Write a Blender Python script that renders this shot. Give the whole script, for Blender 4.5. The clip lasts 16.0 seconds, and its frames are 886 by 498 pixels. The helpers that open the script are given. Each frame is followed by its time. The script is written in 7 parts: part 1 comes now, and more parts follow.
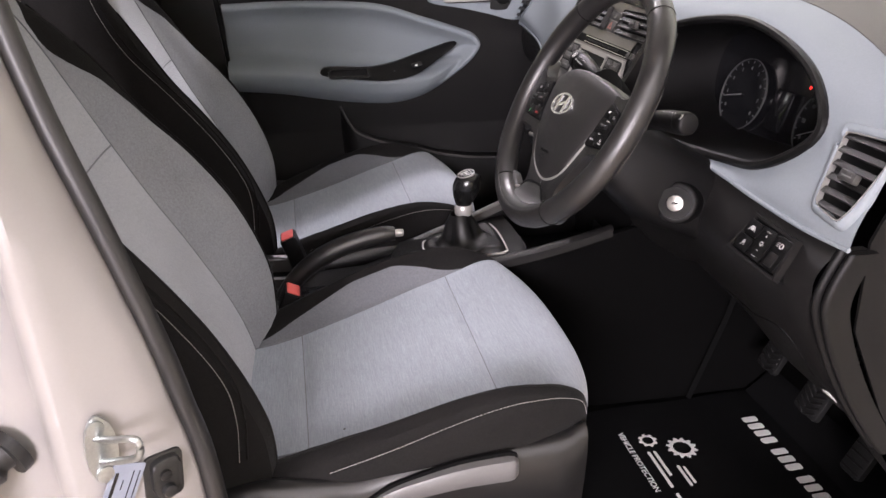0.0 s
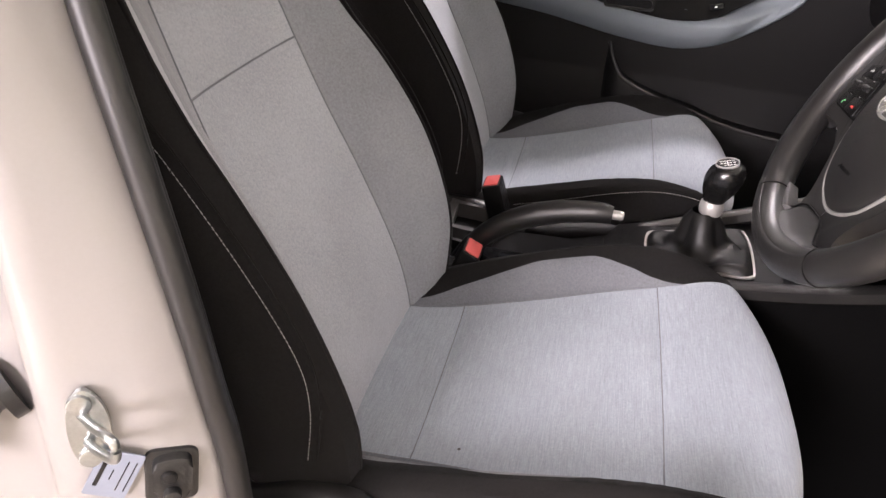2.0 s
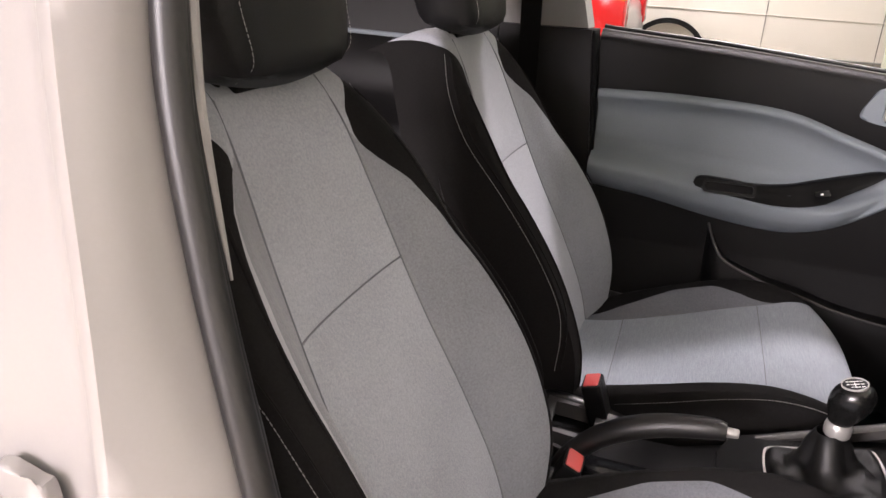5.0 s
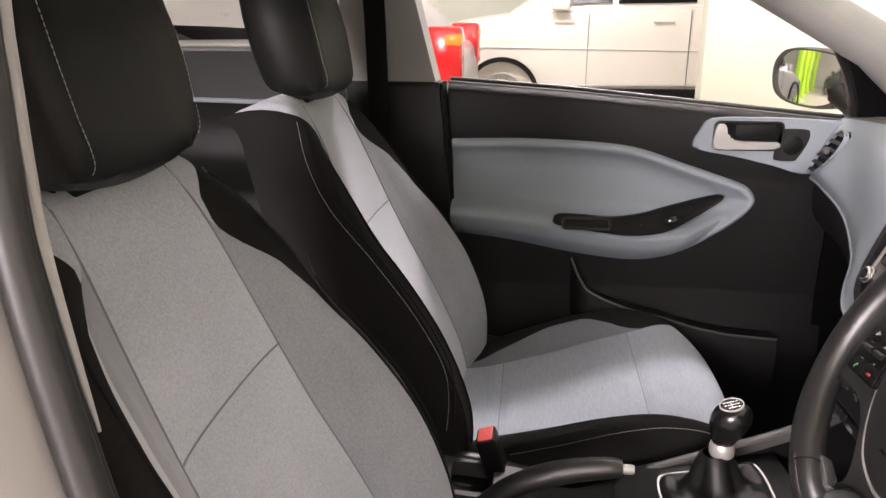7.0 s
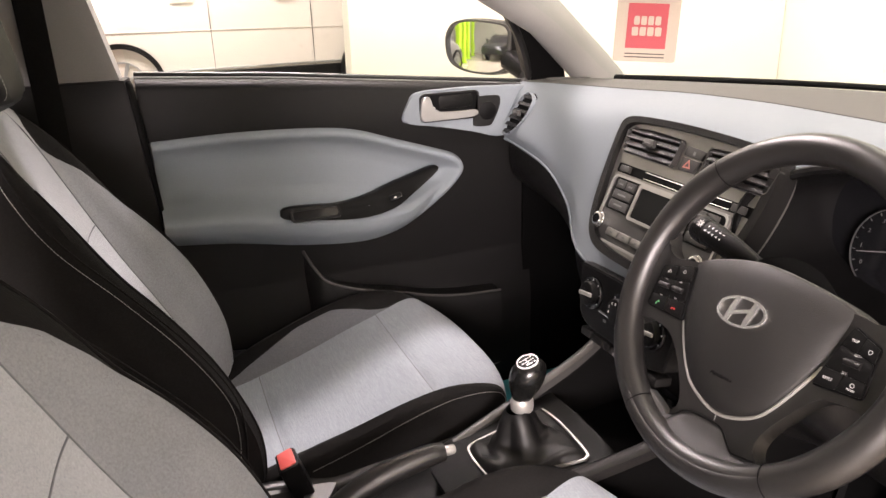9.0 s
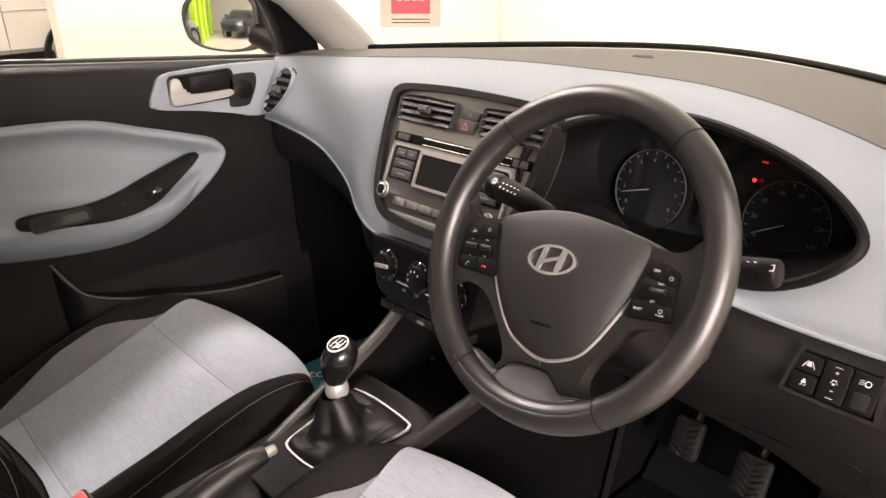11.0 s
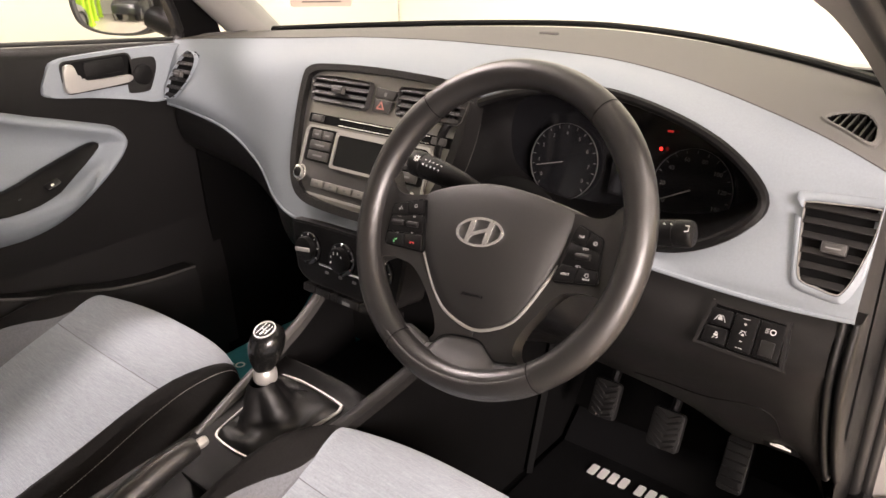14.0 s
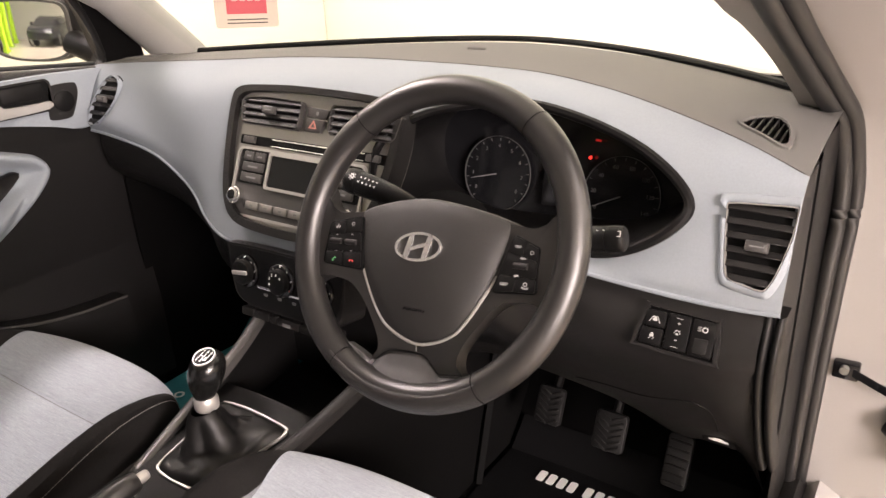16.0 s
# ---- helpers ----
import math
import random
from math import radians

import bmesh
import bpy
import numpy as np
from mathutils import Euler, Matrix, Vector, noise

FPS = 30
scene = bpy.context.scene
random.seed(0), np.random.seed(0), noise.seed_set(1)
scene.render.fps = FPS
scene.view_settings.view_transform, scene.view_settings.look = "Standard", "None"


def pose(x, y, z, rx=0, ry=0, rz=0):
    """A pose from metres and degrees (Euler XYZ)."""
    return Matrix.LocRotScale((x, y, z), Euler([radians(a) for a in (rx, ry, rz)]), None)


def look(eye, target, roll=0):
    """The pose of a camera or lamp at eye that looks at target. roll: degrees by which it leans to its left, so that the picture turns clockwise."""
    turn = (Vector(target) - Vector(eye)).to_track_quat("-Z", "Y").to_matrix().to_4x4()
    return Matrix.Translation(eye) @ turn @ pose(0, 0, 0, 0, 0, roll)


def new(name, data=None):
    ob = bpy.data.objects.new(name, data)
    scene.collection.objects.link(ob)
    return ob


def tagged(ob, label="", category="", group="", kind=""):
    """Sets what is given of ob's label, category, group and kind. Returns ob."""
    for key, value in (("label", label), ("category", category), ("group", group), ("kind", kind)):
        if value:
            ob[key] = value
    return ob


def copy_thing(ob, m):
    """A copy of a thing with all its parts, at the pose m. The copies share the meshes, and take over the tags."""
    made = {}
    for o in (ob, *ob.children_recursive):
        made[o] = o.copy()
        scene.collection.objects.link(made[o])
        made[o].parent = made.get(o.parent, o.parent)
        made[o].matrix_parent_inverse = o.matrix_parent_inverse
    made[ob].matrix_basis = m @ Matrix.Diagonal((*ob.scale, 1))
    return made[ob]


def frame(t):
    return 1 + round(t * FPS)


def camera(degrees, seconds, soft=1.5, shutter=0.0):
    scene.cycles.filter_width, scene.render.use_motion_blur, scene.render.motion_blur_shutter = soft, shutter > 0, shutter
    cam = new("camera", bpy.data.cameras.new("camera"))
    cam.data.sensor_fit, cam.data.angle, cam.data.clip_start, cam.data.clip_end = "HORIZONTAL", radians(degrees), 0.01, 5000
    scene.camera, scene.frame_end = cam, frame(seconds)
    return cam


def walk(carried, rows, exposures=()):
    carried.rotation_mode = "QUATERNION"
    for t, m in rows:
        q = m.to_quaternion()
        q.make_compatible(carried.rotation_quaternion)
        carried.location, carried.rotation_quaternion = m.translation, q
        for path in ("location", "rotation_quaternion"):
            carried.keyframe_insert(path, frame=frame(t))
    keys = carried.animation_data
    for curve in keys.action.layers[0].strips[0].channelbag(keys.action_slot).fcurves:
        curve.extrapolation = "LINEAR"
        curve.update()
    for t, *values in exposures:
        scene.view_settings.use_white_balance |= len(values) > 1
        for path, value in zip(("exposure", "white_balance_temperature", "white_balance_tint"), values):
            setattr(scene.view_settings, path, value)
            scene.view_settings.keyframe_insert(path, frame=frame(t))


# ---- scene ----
cam = camera(61.9, 16.0)
PATH = [
    (0, (-0.277, -1.393, 1.174), (0.081, 0.389, 0.339), -0.5),
    (0.5, (-0.237, -1.291, 1.15), (-0.078, 0.471, 0.216), 1.9),
    (1, (-0.194, -1.196, 1.128), (-0.206, 0.533, 0.124), 3.8),
    (1.5, (-0.172, -1.14, 1.124), (-0.342, 0.562, 0.088), 4.8),
    (2, (-0.174, -1.119, 1.124), (-0.485, 0.566, 0.092), 5.0),
    (2.5, (-0.183, -1.105, 1.142), (-0.581, 0.582, 0.143), 5.2),
    (3, (-0.191, -1.093, 1.149), (-0.648, 0.613, 0.21), 4.9),
    (3.5, (-0.189, -1.084, 1.163), (-0.712, 0.631, 0.277), 4.2),
    (4, (-0.203, -1.067, 1.173), (-0.767, 0.662, 0.341), 3.6),
    (4.2, (-0.216, -1.058, 1.178), (-0.789, 0.679, 0.369), 3.5),
    (6.3, (-0.234, -1.058, 1.268), (-0.723, 0.77, 0.622), -0.1),
    (6.5, (-0.237, -1.051, 1.265), (-0.673, 0.794, 0.627), -0.0),
    (7, (-0.257, -1.023, 1.241), (-0.484, 0.866, 0.625), -0.1),
    (7.5, (-0.341, -0.979, 1.255), (-0.313, 0.918, 0.624), -0.8),
    (8, (-0.409, -0.945, 1.255), (-0.125, 0.925, 0.608), -1.0),
    (8.5, (-0.437, -0.935, 1.252), (0.07, 0.883, 0.588), -1.2),
    (9, (-0.44, -0.923, 1.25), (0.249, 0.826, 0.567), -1.7),
    (9.5, (-0.414, -0.896, 1.241), (0.445, 0.764, 0.53), -2.2),
    (10, (-0.441, -0.871, 1.239), (0.583, 0.678, 0.495), -2.2),
    (10.2, (-0.449, -0.863, 1.237), (0.628, 0.648, 0.492), -2.2),
    (12.5, (-0.513, -0.859, 1.241), (0.836, 0.384, 0.446), -1.9),
    (13, (-0.515, -0.867, 1.244), (0.848, 0.362, 0.447), -1.9),
    (13.5, (-0.511, -0.861, 1.242), (0.866, 0.347, 0.439), -2.1),
    (14, (-0.504, -0.85, 1.235), (0.888, 0.337, 0.426), -2.0),
    (14.5, (-0.501, -0.84, 1.233), (0.906, 0.328, 0.424), -1.9),
    (15, (-0.505, -0.84, 1.233), (0.914, 0.32, 0.433), -1.9),
    (15.5, (-0.504, -0.844, 1.237), (0.947, 0.282, 0.445), -2.1),
    (16, (-0.508, -0.853, 1.237), (0.997, 0.211, 0.459), -2.7),
]
walk(cam, [(t, look(eye, target, roll)) for t, eye, target, roll in PATH], [(0, 0.12, 5850, 17), (1.5, 0.38, 6000, 17), (3, 0.28, 6050, 17), (4, 0.20, 6050, 17), (6.5, 0.28, 6100, 16), (9, 0.58, 6400, 16), (12.5, 0.56, 6600, 15), (16, 0.53, 6600, 16)])

# ---- world, lights ----
world = bpy.data.worlds.new("showroom_air")
scene.world = world
world.use_nodes = True
world.node_tree.nodes["Background"].inputs[0].default_value = (1.0, 0.90, 0.86, 1)
world.node_tree.nodes["Background"].inputs[1].default_value = 0.05


def area_lamp(name, place, target, sx, sy, power, colour=(1.0, 0.885, 0.835)):
    data = bpy.data.lights.new(name, "AREA")
    data.shape, data.size, data.size_y, data.energy, data.color = "RECTANGLE", sx, sy, power, colour
    ob = new(name, data)
    ob.matrix_world = look(place, target)
    return ob


LAMPS = [
    # An unseen fill: no ceiling panel hangs at this spot.
    ("ceiling_and_fill_glow", (2.2, -5.2, 2.9), (0.0, 0.0, 0.7), 0.8, 0.8, 40),
    ("ceiling_and_fill_glow", (0.4, -2.6, 3.2), (0.0, -0.6, 0.5), 2.4, 0.5, 24),
    ("ceiling_and_fill_glow", (2.6, 0.9, 3.2), (0.0, 0.2, 0.6), 2.4, 0.5, 8),
    ("ceiling_and_fill_glow", (0.3, 2.05, 3.2), (-0.3, 0.3, 0.5), 1.0, 0.22, 105),
    # Added fill from the driver's side for the dash; no window stands there.
    ("added_side_glow", (-2.2, -5.7, 2.0), (0.3, 0.2, 0.95), 2.6, 1.5, 720),
    # Unseen fills added to brighten the SUV and the space behind the car.
    ("ceiling_and_fill_glow", (-0.8, 5.2, 3.2), (-0.8, 6.4, 0.0), 3.0, 1.0, 230),
    ("ceiling_and_fill_glow", (-8.0, 3.0, 3.2), (-8.0, 3.4, 0.0), 3.0, 3.0, 420),
    # Unseen lamp added only to brighten the front wall.
    ("front_wall_fill", (2.3, 0.6, 2.9), (3.4, 0.6, 1.9), 5.0, 0.4, 50),
]
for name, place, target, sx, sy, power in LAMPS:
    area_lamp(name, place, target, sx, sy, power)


# ---- materials ----
def material(name, colour, rough=0.5, metal=0.0, vary=0.12, scale=40.0, bump=0.0, bump_scale=400.0, coat=0.0, sheen=0.0, second=None, glow=None, spec=0.5):
    m = bpy.data.materials.new(name)
    m.use_nodes = True
    n, l = m.node_tree.nodes, m.node_tree.links
    b = n["Principled BSDF"]
    b.inputs["Roughness"].default_value, b.inputs["Metallic"].default_value = rough, metal
    b.inputs["Coat Weight"].default_value, b.inputs["Sheen Weight"].default_value = coat, sheen
    b.inputs["Specular IOR Level"].default_value = spec
    co = n.new("ShaderNodeTexCoord")
    fine, wide = n.new("ShaderNodeTexNoise"), n.new("ShaderNodeTexNoise")
    fine.inputs["Scale"].default_value, fine.inputs["Detail"].default_value = scale * 8, 6
    wide.inputs["Scale"].default_value, wide.inputs["Detail"].default_value = scale * 0.12, 4
    add = n.new("ShaderNodeMath")
    add.operation = "ADD"
    ramp = n.new("ShaderNodeMapRange")
    ramp.inputs[1].default_value, ramp.inputs[2].default_value = 0.7, 1.3
    mix = n.new("ShaderNodeMix")
    mix.data_type = "RGBA"
    dark = tuple(c * (1 - vary) for c in colour)
    light = second or tuple(min(1, c * (1 + vary)) for c in colour)
    mix.inputs["A"].default_value, mix.inputs["B"].default_value = (*dark, 1), (*light, 1)
    for tex, slot in ((fine, 0), (wide, 1)):
        l.new(co.outputs["Object"], tex.inputs["Vector"])
        l.new(tex.outputs["Fac"], add.inputs[slot])
    l.new(add.outputs[0], ramp.inputs[0])
    l.new(ramp.outputs[0], mix.inputs["Factor"])
    l.new(mix.outputs["Result"], b.inputs["Base Color"])
    rr = n.new("ShaderNodeMapRange")
    rr.inputs[3].default_value, rr.inputs[4].default_value = max(0, rough - 0.07), min(1, rough + 0.07)
    l.new(wide.outputs["Fac"], rr.inputs[0])
    l.new(rr.outputs[0], b.inputs["Roughness"])
    if bump:
        tex = n.new("ShaderNodeTexVoronoi")
        tex.inputs["Scale"].default_value = bump_scale
        bp = n.new("ShaderNodeBump")
        bp.inputs["Strength"].default_value, bp.inputs["Distance"].default_value = bump, 0.001
        l.new(co.outputs["Object"], tex.inputs["Vector"])
        l.new(tex.outputs["Distance"], bp.inputs["Height"])
        l.new(bp.outputs["Normal"], b.inputs["Normal"])
    if glow:
        b.inputs["Emission Color"].default_value, b.inputs["Emission Strength"].default_value = (*glow[:3], 1), glow[3]
    return m


def cloth(name, colour, rib=0.0, pitch=0.0028, mottle=0.2, sheen=0.3):
    """Woven seat cloth: fleck, fine weave and, where rib is given, ribs that run across the seat."""
    m = bpy.data.materials.new(name)
    m.use_nodes = True
    n, l = m.node_tree.nodes, m.node_tree.links
    b = n["Principled BSDF"]
    b.inputs["Roughness"].default_value, b.inputs["Sheen Weight"].default_value, b.inputs["Sheen Roughness"].default_value = 0.95, sheen, 0.4
    b.inputs["Specular IOR Level"].default_value = 0.15 if sheen > 0.1 else 0.03
    co = n.new("ShaderNodeTexCoord")
    fleck = n.new("ShaderNodeTexNoise")
    fleck.inputs["Scale"].default_value, fleck.inputs["Detail"].default_value, fleck.inputs["Roughness"].default_value = 300, 5, 0.85
    soft = n.new("ShaderNodeTexNoise")
    soft.inputs["Scale"].default_value, soft.inputs["Detail"].default_value = 7, 5
    add = n.new("ShaderNodeMath")
    add.operation = "ADD"
    ramp = n.new("ShaderNodeMapRange")
    ramp.inputs[1].default_value, ramp.inputs[2].default_value = 0.75, 1.25
    mix = n.new("ShaderNodeMix")
    mix.data_type = "RGBA"
    mix.inputs["A"].default_value = (*(c * (1 - mottle) for c in colour), 1)
    mix.inputs["B"].default_value = (*(min(1, c * (1 + mottle)) for c in colour), 1)
    calm = n.new("ShaderNodeMath")
    calm.operation = "MULTIPLY_ADD"
    calm.inputs[1].default_value, calm.inputs[2].default_value = 0.3, 0.35
    for tex in (fleck, soft):
        l.new(co.outputs["Object"], tex.inputs["Vector"])
    l.new(fleck.outputs["Fac"], add.inputs[0])
    l.new(soft.outputs["Fac"], calm.inputs[0])
    l.new(calm.outputs[0], add.inputs[1])
    l.new(add.outputs[0], ramp.inputs[0])
    l.new(ramp.outputs[0], mix.inputs["Factor"])
    out = mix.outputs["Result"]
    height = fleck.outputs["Fac"]
    if rib:
        stretch = n.new("ShaderNodeMapping")
        stretch.inputs["Scale"].default_value = (1.0, 0.035, 0.5)
        streak = n.new("ShaderNodeTexNoise")
        streak.inputs["Scale"].default_value, streak.inputs["Detail"].default_value, streak.inputs["Roughness"].default_value = 2.4 / pitch, 3, 0.65
        l.new(co.outputs["Object"], stretch.inputs["Vector"])
        l.new(stretch.outputs["Vector"], streak.inputs["Vector"])
        tone = n.new("ShaderNodeMapRange")
        tone.inputs[1].default_value, tone.inputs[2].default_value = 0.32, 0.68
        tone.inputs[3].default_value, tone.inputs[4].default_value = 1.0 - rib, 1.0 + rib * 0.7
        l.new(streak.outputs["Fac"], tone.inputs[0])
        shade = n.new("ShaderNodeVectorMath")
        shade.operation = "SCALE"
        l.new(out, shade.inputs[0])
        l.new(tone.outputs[0], shade.inputs["Scale"])
        out = shade.outputs["Vector"]
        mul = n.new("ShaderNodeMath")
        mul.operation = "ADD"
        l.new(streak.outputs["Fac"], mul.inputs[0])
        l.new(height, mul.inputs[1])
        height = mul.outputs[0]
    l.new(out, b.inputs["Base Color"])
    bp = n.new("ShaderNodeBump")
    bp.inputs["Strength"].default_value, bp.inputs["Distance"].default_value = 0.5, 0.0012
    l.new(height, bp.inputs["Height"])
    l.new(bp.outputs["Normal"], b.inputs["Normal"])
    return m


def clear_glass(name, tint=(0.93, 0.97, 0.95)):
    m = bpy.data.materials.new(name)
    m.use_nodes = True
    n, l = m.node_tree.nodes, m.node_tree.links
    n.clear()
    out, mix, tr, gl = (n.new("ShaderNode" + k) for k in ("OutputMaterial", "MixShader", "BsdfTransparent", "BsdfGlossy"))
    tr.inputs[0].default_value = (*tint, 1)
    gl.inputs["Roughness"].default_value = 0.02
    mix.inputs[0].default_value = 0.03
    l.new(tr.outputs[0], mix.inputs[1])
    l.new(gl.outputs[0], mix.inputs[2])
    l.new(mix.outputs[0], out.inputs[0])
    return m


M = {
    "paint": material("white_body_paint", (0.245, 0.232, 0.223), 0.3, vary=0.02, coat=0.3),
    "blue": material("blue_grey_plastic", (0.210, 0.234, 0.257), 0.72, vary=0.05, bump=0.25, bump_scale=1100, spec=0.22),
    "pad": material("grey_dash_top", (0.105, 0.102, 0.096), 0.78, vary=0.05, bump=0.3, bump_scale=900, spec=0.2),
    "black": material("black_grained_plastic", (0.005, 0.0048, 0.0048), 0.36, vary=0.15, bump=0.3, bump_scale=1100, spec=0.14),
    "soft": material("charcoal_soft_plastic", (0.011, 0.0104, 0.0101), 0.38, vary=0.12, bump=0.35, bump_scale=1100, spec=0.22),
    "doorcard": material("black_door_lining", (0.0072, 0.0068, 0.0067), 0.40, vary=0.12, bump=0.35, bump_scale=1100, spec=0.17),
    "valance": material("dark_satin_seat_trim", (0.011, 0.0105, 0.0104), 0.36, vary=0.1, bump=0.1, bump_scale=1200, spec=0.5),
    "knobblack": material("polished_black_leather", (0.006, 0.0058, 0.0056), 0.24, vary=0.1, spec=0.6),
    "endtrim": material("black_satin_end_trim", (0.008, 0.0078, 0.0076), 0.40, vary=0.12, bump=0.2, bump_scale=1100, spec=0.15),
    "grey": material("dark_grey_plastic", (0.05, 0.048, 0.046), 0.38, vary=0.08, bump=0.15, bump_scale=1100, spec=0.45),
    "plate": material("satin_charcoal_plate", (0.27, 0.26, 0.246), 0.30, 0.75, vary=0.06, bump=0.08, bump_scale=1200),
    "silver": material("satin_silver_plastic", (0.42, 0.41, 0.39), 0.35, 0.55, vary=0.04),
    "lever_grey": material("pale_grey_plastic", (0.10, 0.097, 0.097), 0.4, vary=0.05, bump=0.1, spec=0.5),
    "faint": material("faint_dial_print", (0.075, 0.075, 0.075), 0.6, vary=0.02),
    "slotblack": material("deep_black_plastic", (0.004, 0.004, 0.004), 0.5, vary=0.1, spec=0.08),
    "chrome": material("bright_chrome", (0.88, 0.88, 0.86), 0.2, 1.0, vary=0.03),
    "bright": material("bright_plated_plastic", (0.86, 0.86, 0.84), 0.18, 0.85, vary=0.03),
    "steel": material("zinc_steel", (0.42, 0.44, 0.44), 0.30, 0.95, vary=0.12),
    "gloss": material("gloss_black", (0.008, 0.008, 0.009), 0.12, vary=0.1),
    "rubber": material("black_rubber", (0.010, 0.0098, 0.0096), 0.42, vary=0.2, bump=0.1, spec=0.5),
    # The rubber again, a touch lighter: its grazing sheen put into the colour.
    "seal": material("centre_post_seal", (0.012, 0.0114, 0.0112), 0.42, vary=0.2, spec=0.5),
    "leather": material("black_leather", (0.014, 0.0133, 0.0128), 0.34, vary=0.12, bump=0.12, bump_scale=1500, spec=0.62),
    "hub": material("wheel_hub_vinyl", (0.0145, 0.0137, 0.0132), 0.42, vary=0.10, bump=0.35, bump_scale=1250, spec=0.5),
    "headrest": material("black_leatherette", (0.0048, 0.0046, 0.0045), 0.5, vary=0.2, bump=0.25, bump_scale=700, spec=0.25),
    "gaiter": material("soft_black_leather", (0.006, 0.0058, 0.0056), 0.45, vary=0.2, bump=0.15, bump_scale=1200, spec=0.3),
    "black_cloth": cloth("black_seat_cloth", (0.0125, 0.0118, 0.0115), mottle=0.3, sheen=0.05),
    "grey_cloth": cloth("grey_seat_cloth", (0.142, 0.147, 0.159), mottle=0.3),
    # The grey cloth again, lightened: stronger light on the backrest put into its colour.
    "lit_grey_cloth": cloth("lit_grey_backrest_cloth", (0.225, 0.232, 0.250), mottle=0.3),
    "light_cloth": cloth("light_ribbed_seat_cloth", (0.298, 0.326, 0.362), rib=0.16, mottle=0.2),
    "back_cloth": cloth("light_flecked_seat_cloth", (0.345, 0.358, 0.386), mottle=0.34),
    "lit_edge_cloth": cloth("lit_crest_cloth", (0.42, 0.42, 0.45), mottle=0.12),
    "thread": material("white_thread", (0.38, 0.37, 0.35), 0.8),
    "red": material("red_buckle_button", (0.62, 0.10, 0.09), 0.4, vary=0.05),
    "white": material("white_print", (0.78, 0.78, 0.76), 0.6, vary=0.02),
    "printed": material("pale_grey_print", (0.42, 0.42, 0.41), 0.6, vary=0.02),
    "dialring": material("dull_dial_ring", (0.05, 0.05, 0.05), 0.4, vary=0.02),
    "dim": material("grey_print", (0.16, 0.16, 0.16), 0.6, vary=0.02),
    "redprint": material("red_print", (0.62, 0.06, 0.05), 0.5, vary=0.02),
    "hazard": material("faded_red_print", (0.42, 0.16, 0.13), 0.5, vary=0.02),
    "greenprint": material("green_print", (0.12, 0.42, 0.16), 0.5, vary=0.02),
    "redglow": material("red_warning_light", (0.4, 0.01, 0.01), 0.5, glow=(1.0, 0.03, 0.02, 1.6)),
    "dimred": material("faint_red_warning_light", (0.2, 0.01, 0.01), 0.5, glow=(1.0, 0.03, 0.02, 0.22)),
    "carpet": cloth("black_floor_carpet", (0.003, 0.0029, 0.0029), mottle=0.4, sheen=0.0),
    "mat": material("black_mat_film", (0.005, 0.005, 0.0053), 0.7, vary=0.15, spec=0.06),
    "lcd": material("dark_display", (0.006, 0.006, 0.0065), 0.3, vary=0.05, spec=0.15),
    "lining": material("pale_grey_roof_lining", (0.55, 0.53, 0.50), 0.9, vary=0.04),
    "trim_light": material("light_grey_pillar_trim", (0.27, 0.262, 0.252), 0.6, vary=0.05, bump=0.15),
    "card": material("beige_card", (0.30, 0.25, 0.20), 0.7, vary=0.05),
    "cardred": material("red_card_print", (0.26, 0.014, 0.022), 0.6, vary=0.05),
    "teal": material("teal_paper", (0.02, 0.20, 0.24), 0.7, vary=0.1),
    "label": material("grey_blue_label", (0.20, 0.22, 0.27), 0.5, vary=0.05),
    "mirror": material("mirror_glass", (0.92, 0.93, 0.93), 0.01, 1.0, vary=0.01),
    "glass": clear_glass("clear_window_glass"),
    "wall": material("cream_wall_paint", (0.66, 0.66, 0.565), 0.8, vary=0.03, scale=3),
    "ceiling": material("white_ceiling_paint", (0.82, 0.81, 0.78), 0.9, vary=0.03, scale=3),
    "floor": material("polished_beige_floor", (0.42, 0.37, 0.30), 0.25, vary=0.06, scale=3),
    "green": material("lime_green_paint", (0.38, 0.62, 0.02), 0.5, vary=0.04, scale=5),
    "champagne": material("champagne_car_paint", (0.60, 0.56, 0.49), 0.3, 0.0, vary=0.005, coat=0.5),
    "darkpaint": material("black_car_paint", (0.015, 0.015, 0.018), 0.2, vary=0.05, coat=0.6),
    "tyre": material("tyre_rubber", (0.02, 0.02, 0.02), 0.8, vary=0.2),
    "taillight": material("red_tail_lamp", (0.65, 0.02, 0.02), 0.15, vary=0.05),
    "amber": material("amber_lamp", (0.8, 0.28, 0.02), 0.2, vary=0.05),
    "lamp": material("lit_ceiling_panel", (0.9, 0.9, 0.85), 0.6, glow=(1.0, 0.95, 0.86, 6.0)),
}


# ---- mesh helpers ----
def smooth(bm, angle=40):
    for f in bm.faces:
        f.smooth = True
    lim = radians(angle)
    for e in bm.edges:
        if len(e.link_faces) == 2 and e.calc_face_angle(0) > lim:
            e.smooth = False


def part(name, bm, mat, parent=None, label="", angle=40):
    bmesh.ops.recalc_face_normals(bm, faces=bm.faces)
    smooth(bm, angle)
    me = bpy.data.meshes.new(name)
    bm.to_mesh(me)
    bm.free()
    me.materials.append(M[mat] if isinstance(mat, str) else mat)
    ob = new(name, me)
    if parent:
        ob.parent = parent
        ob.matrix_parent_inverse = Matrix.Translation(-parent.location)
    if label:
        ob["label"] = label
    return ob


def thing(name, label, category, at=(0, 0, 0), group="", kind=""):
    ob = new(name)
    ob.empty_display_size = 0.05
    ob.location = at
    return tagged(ob, label, category, group, kind)


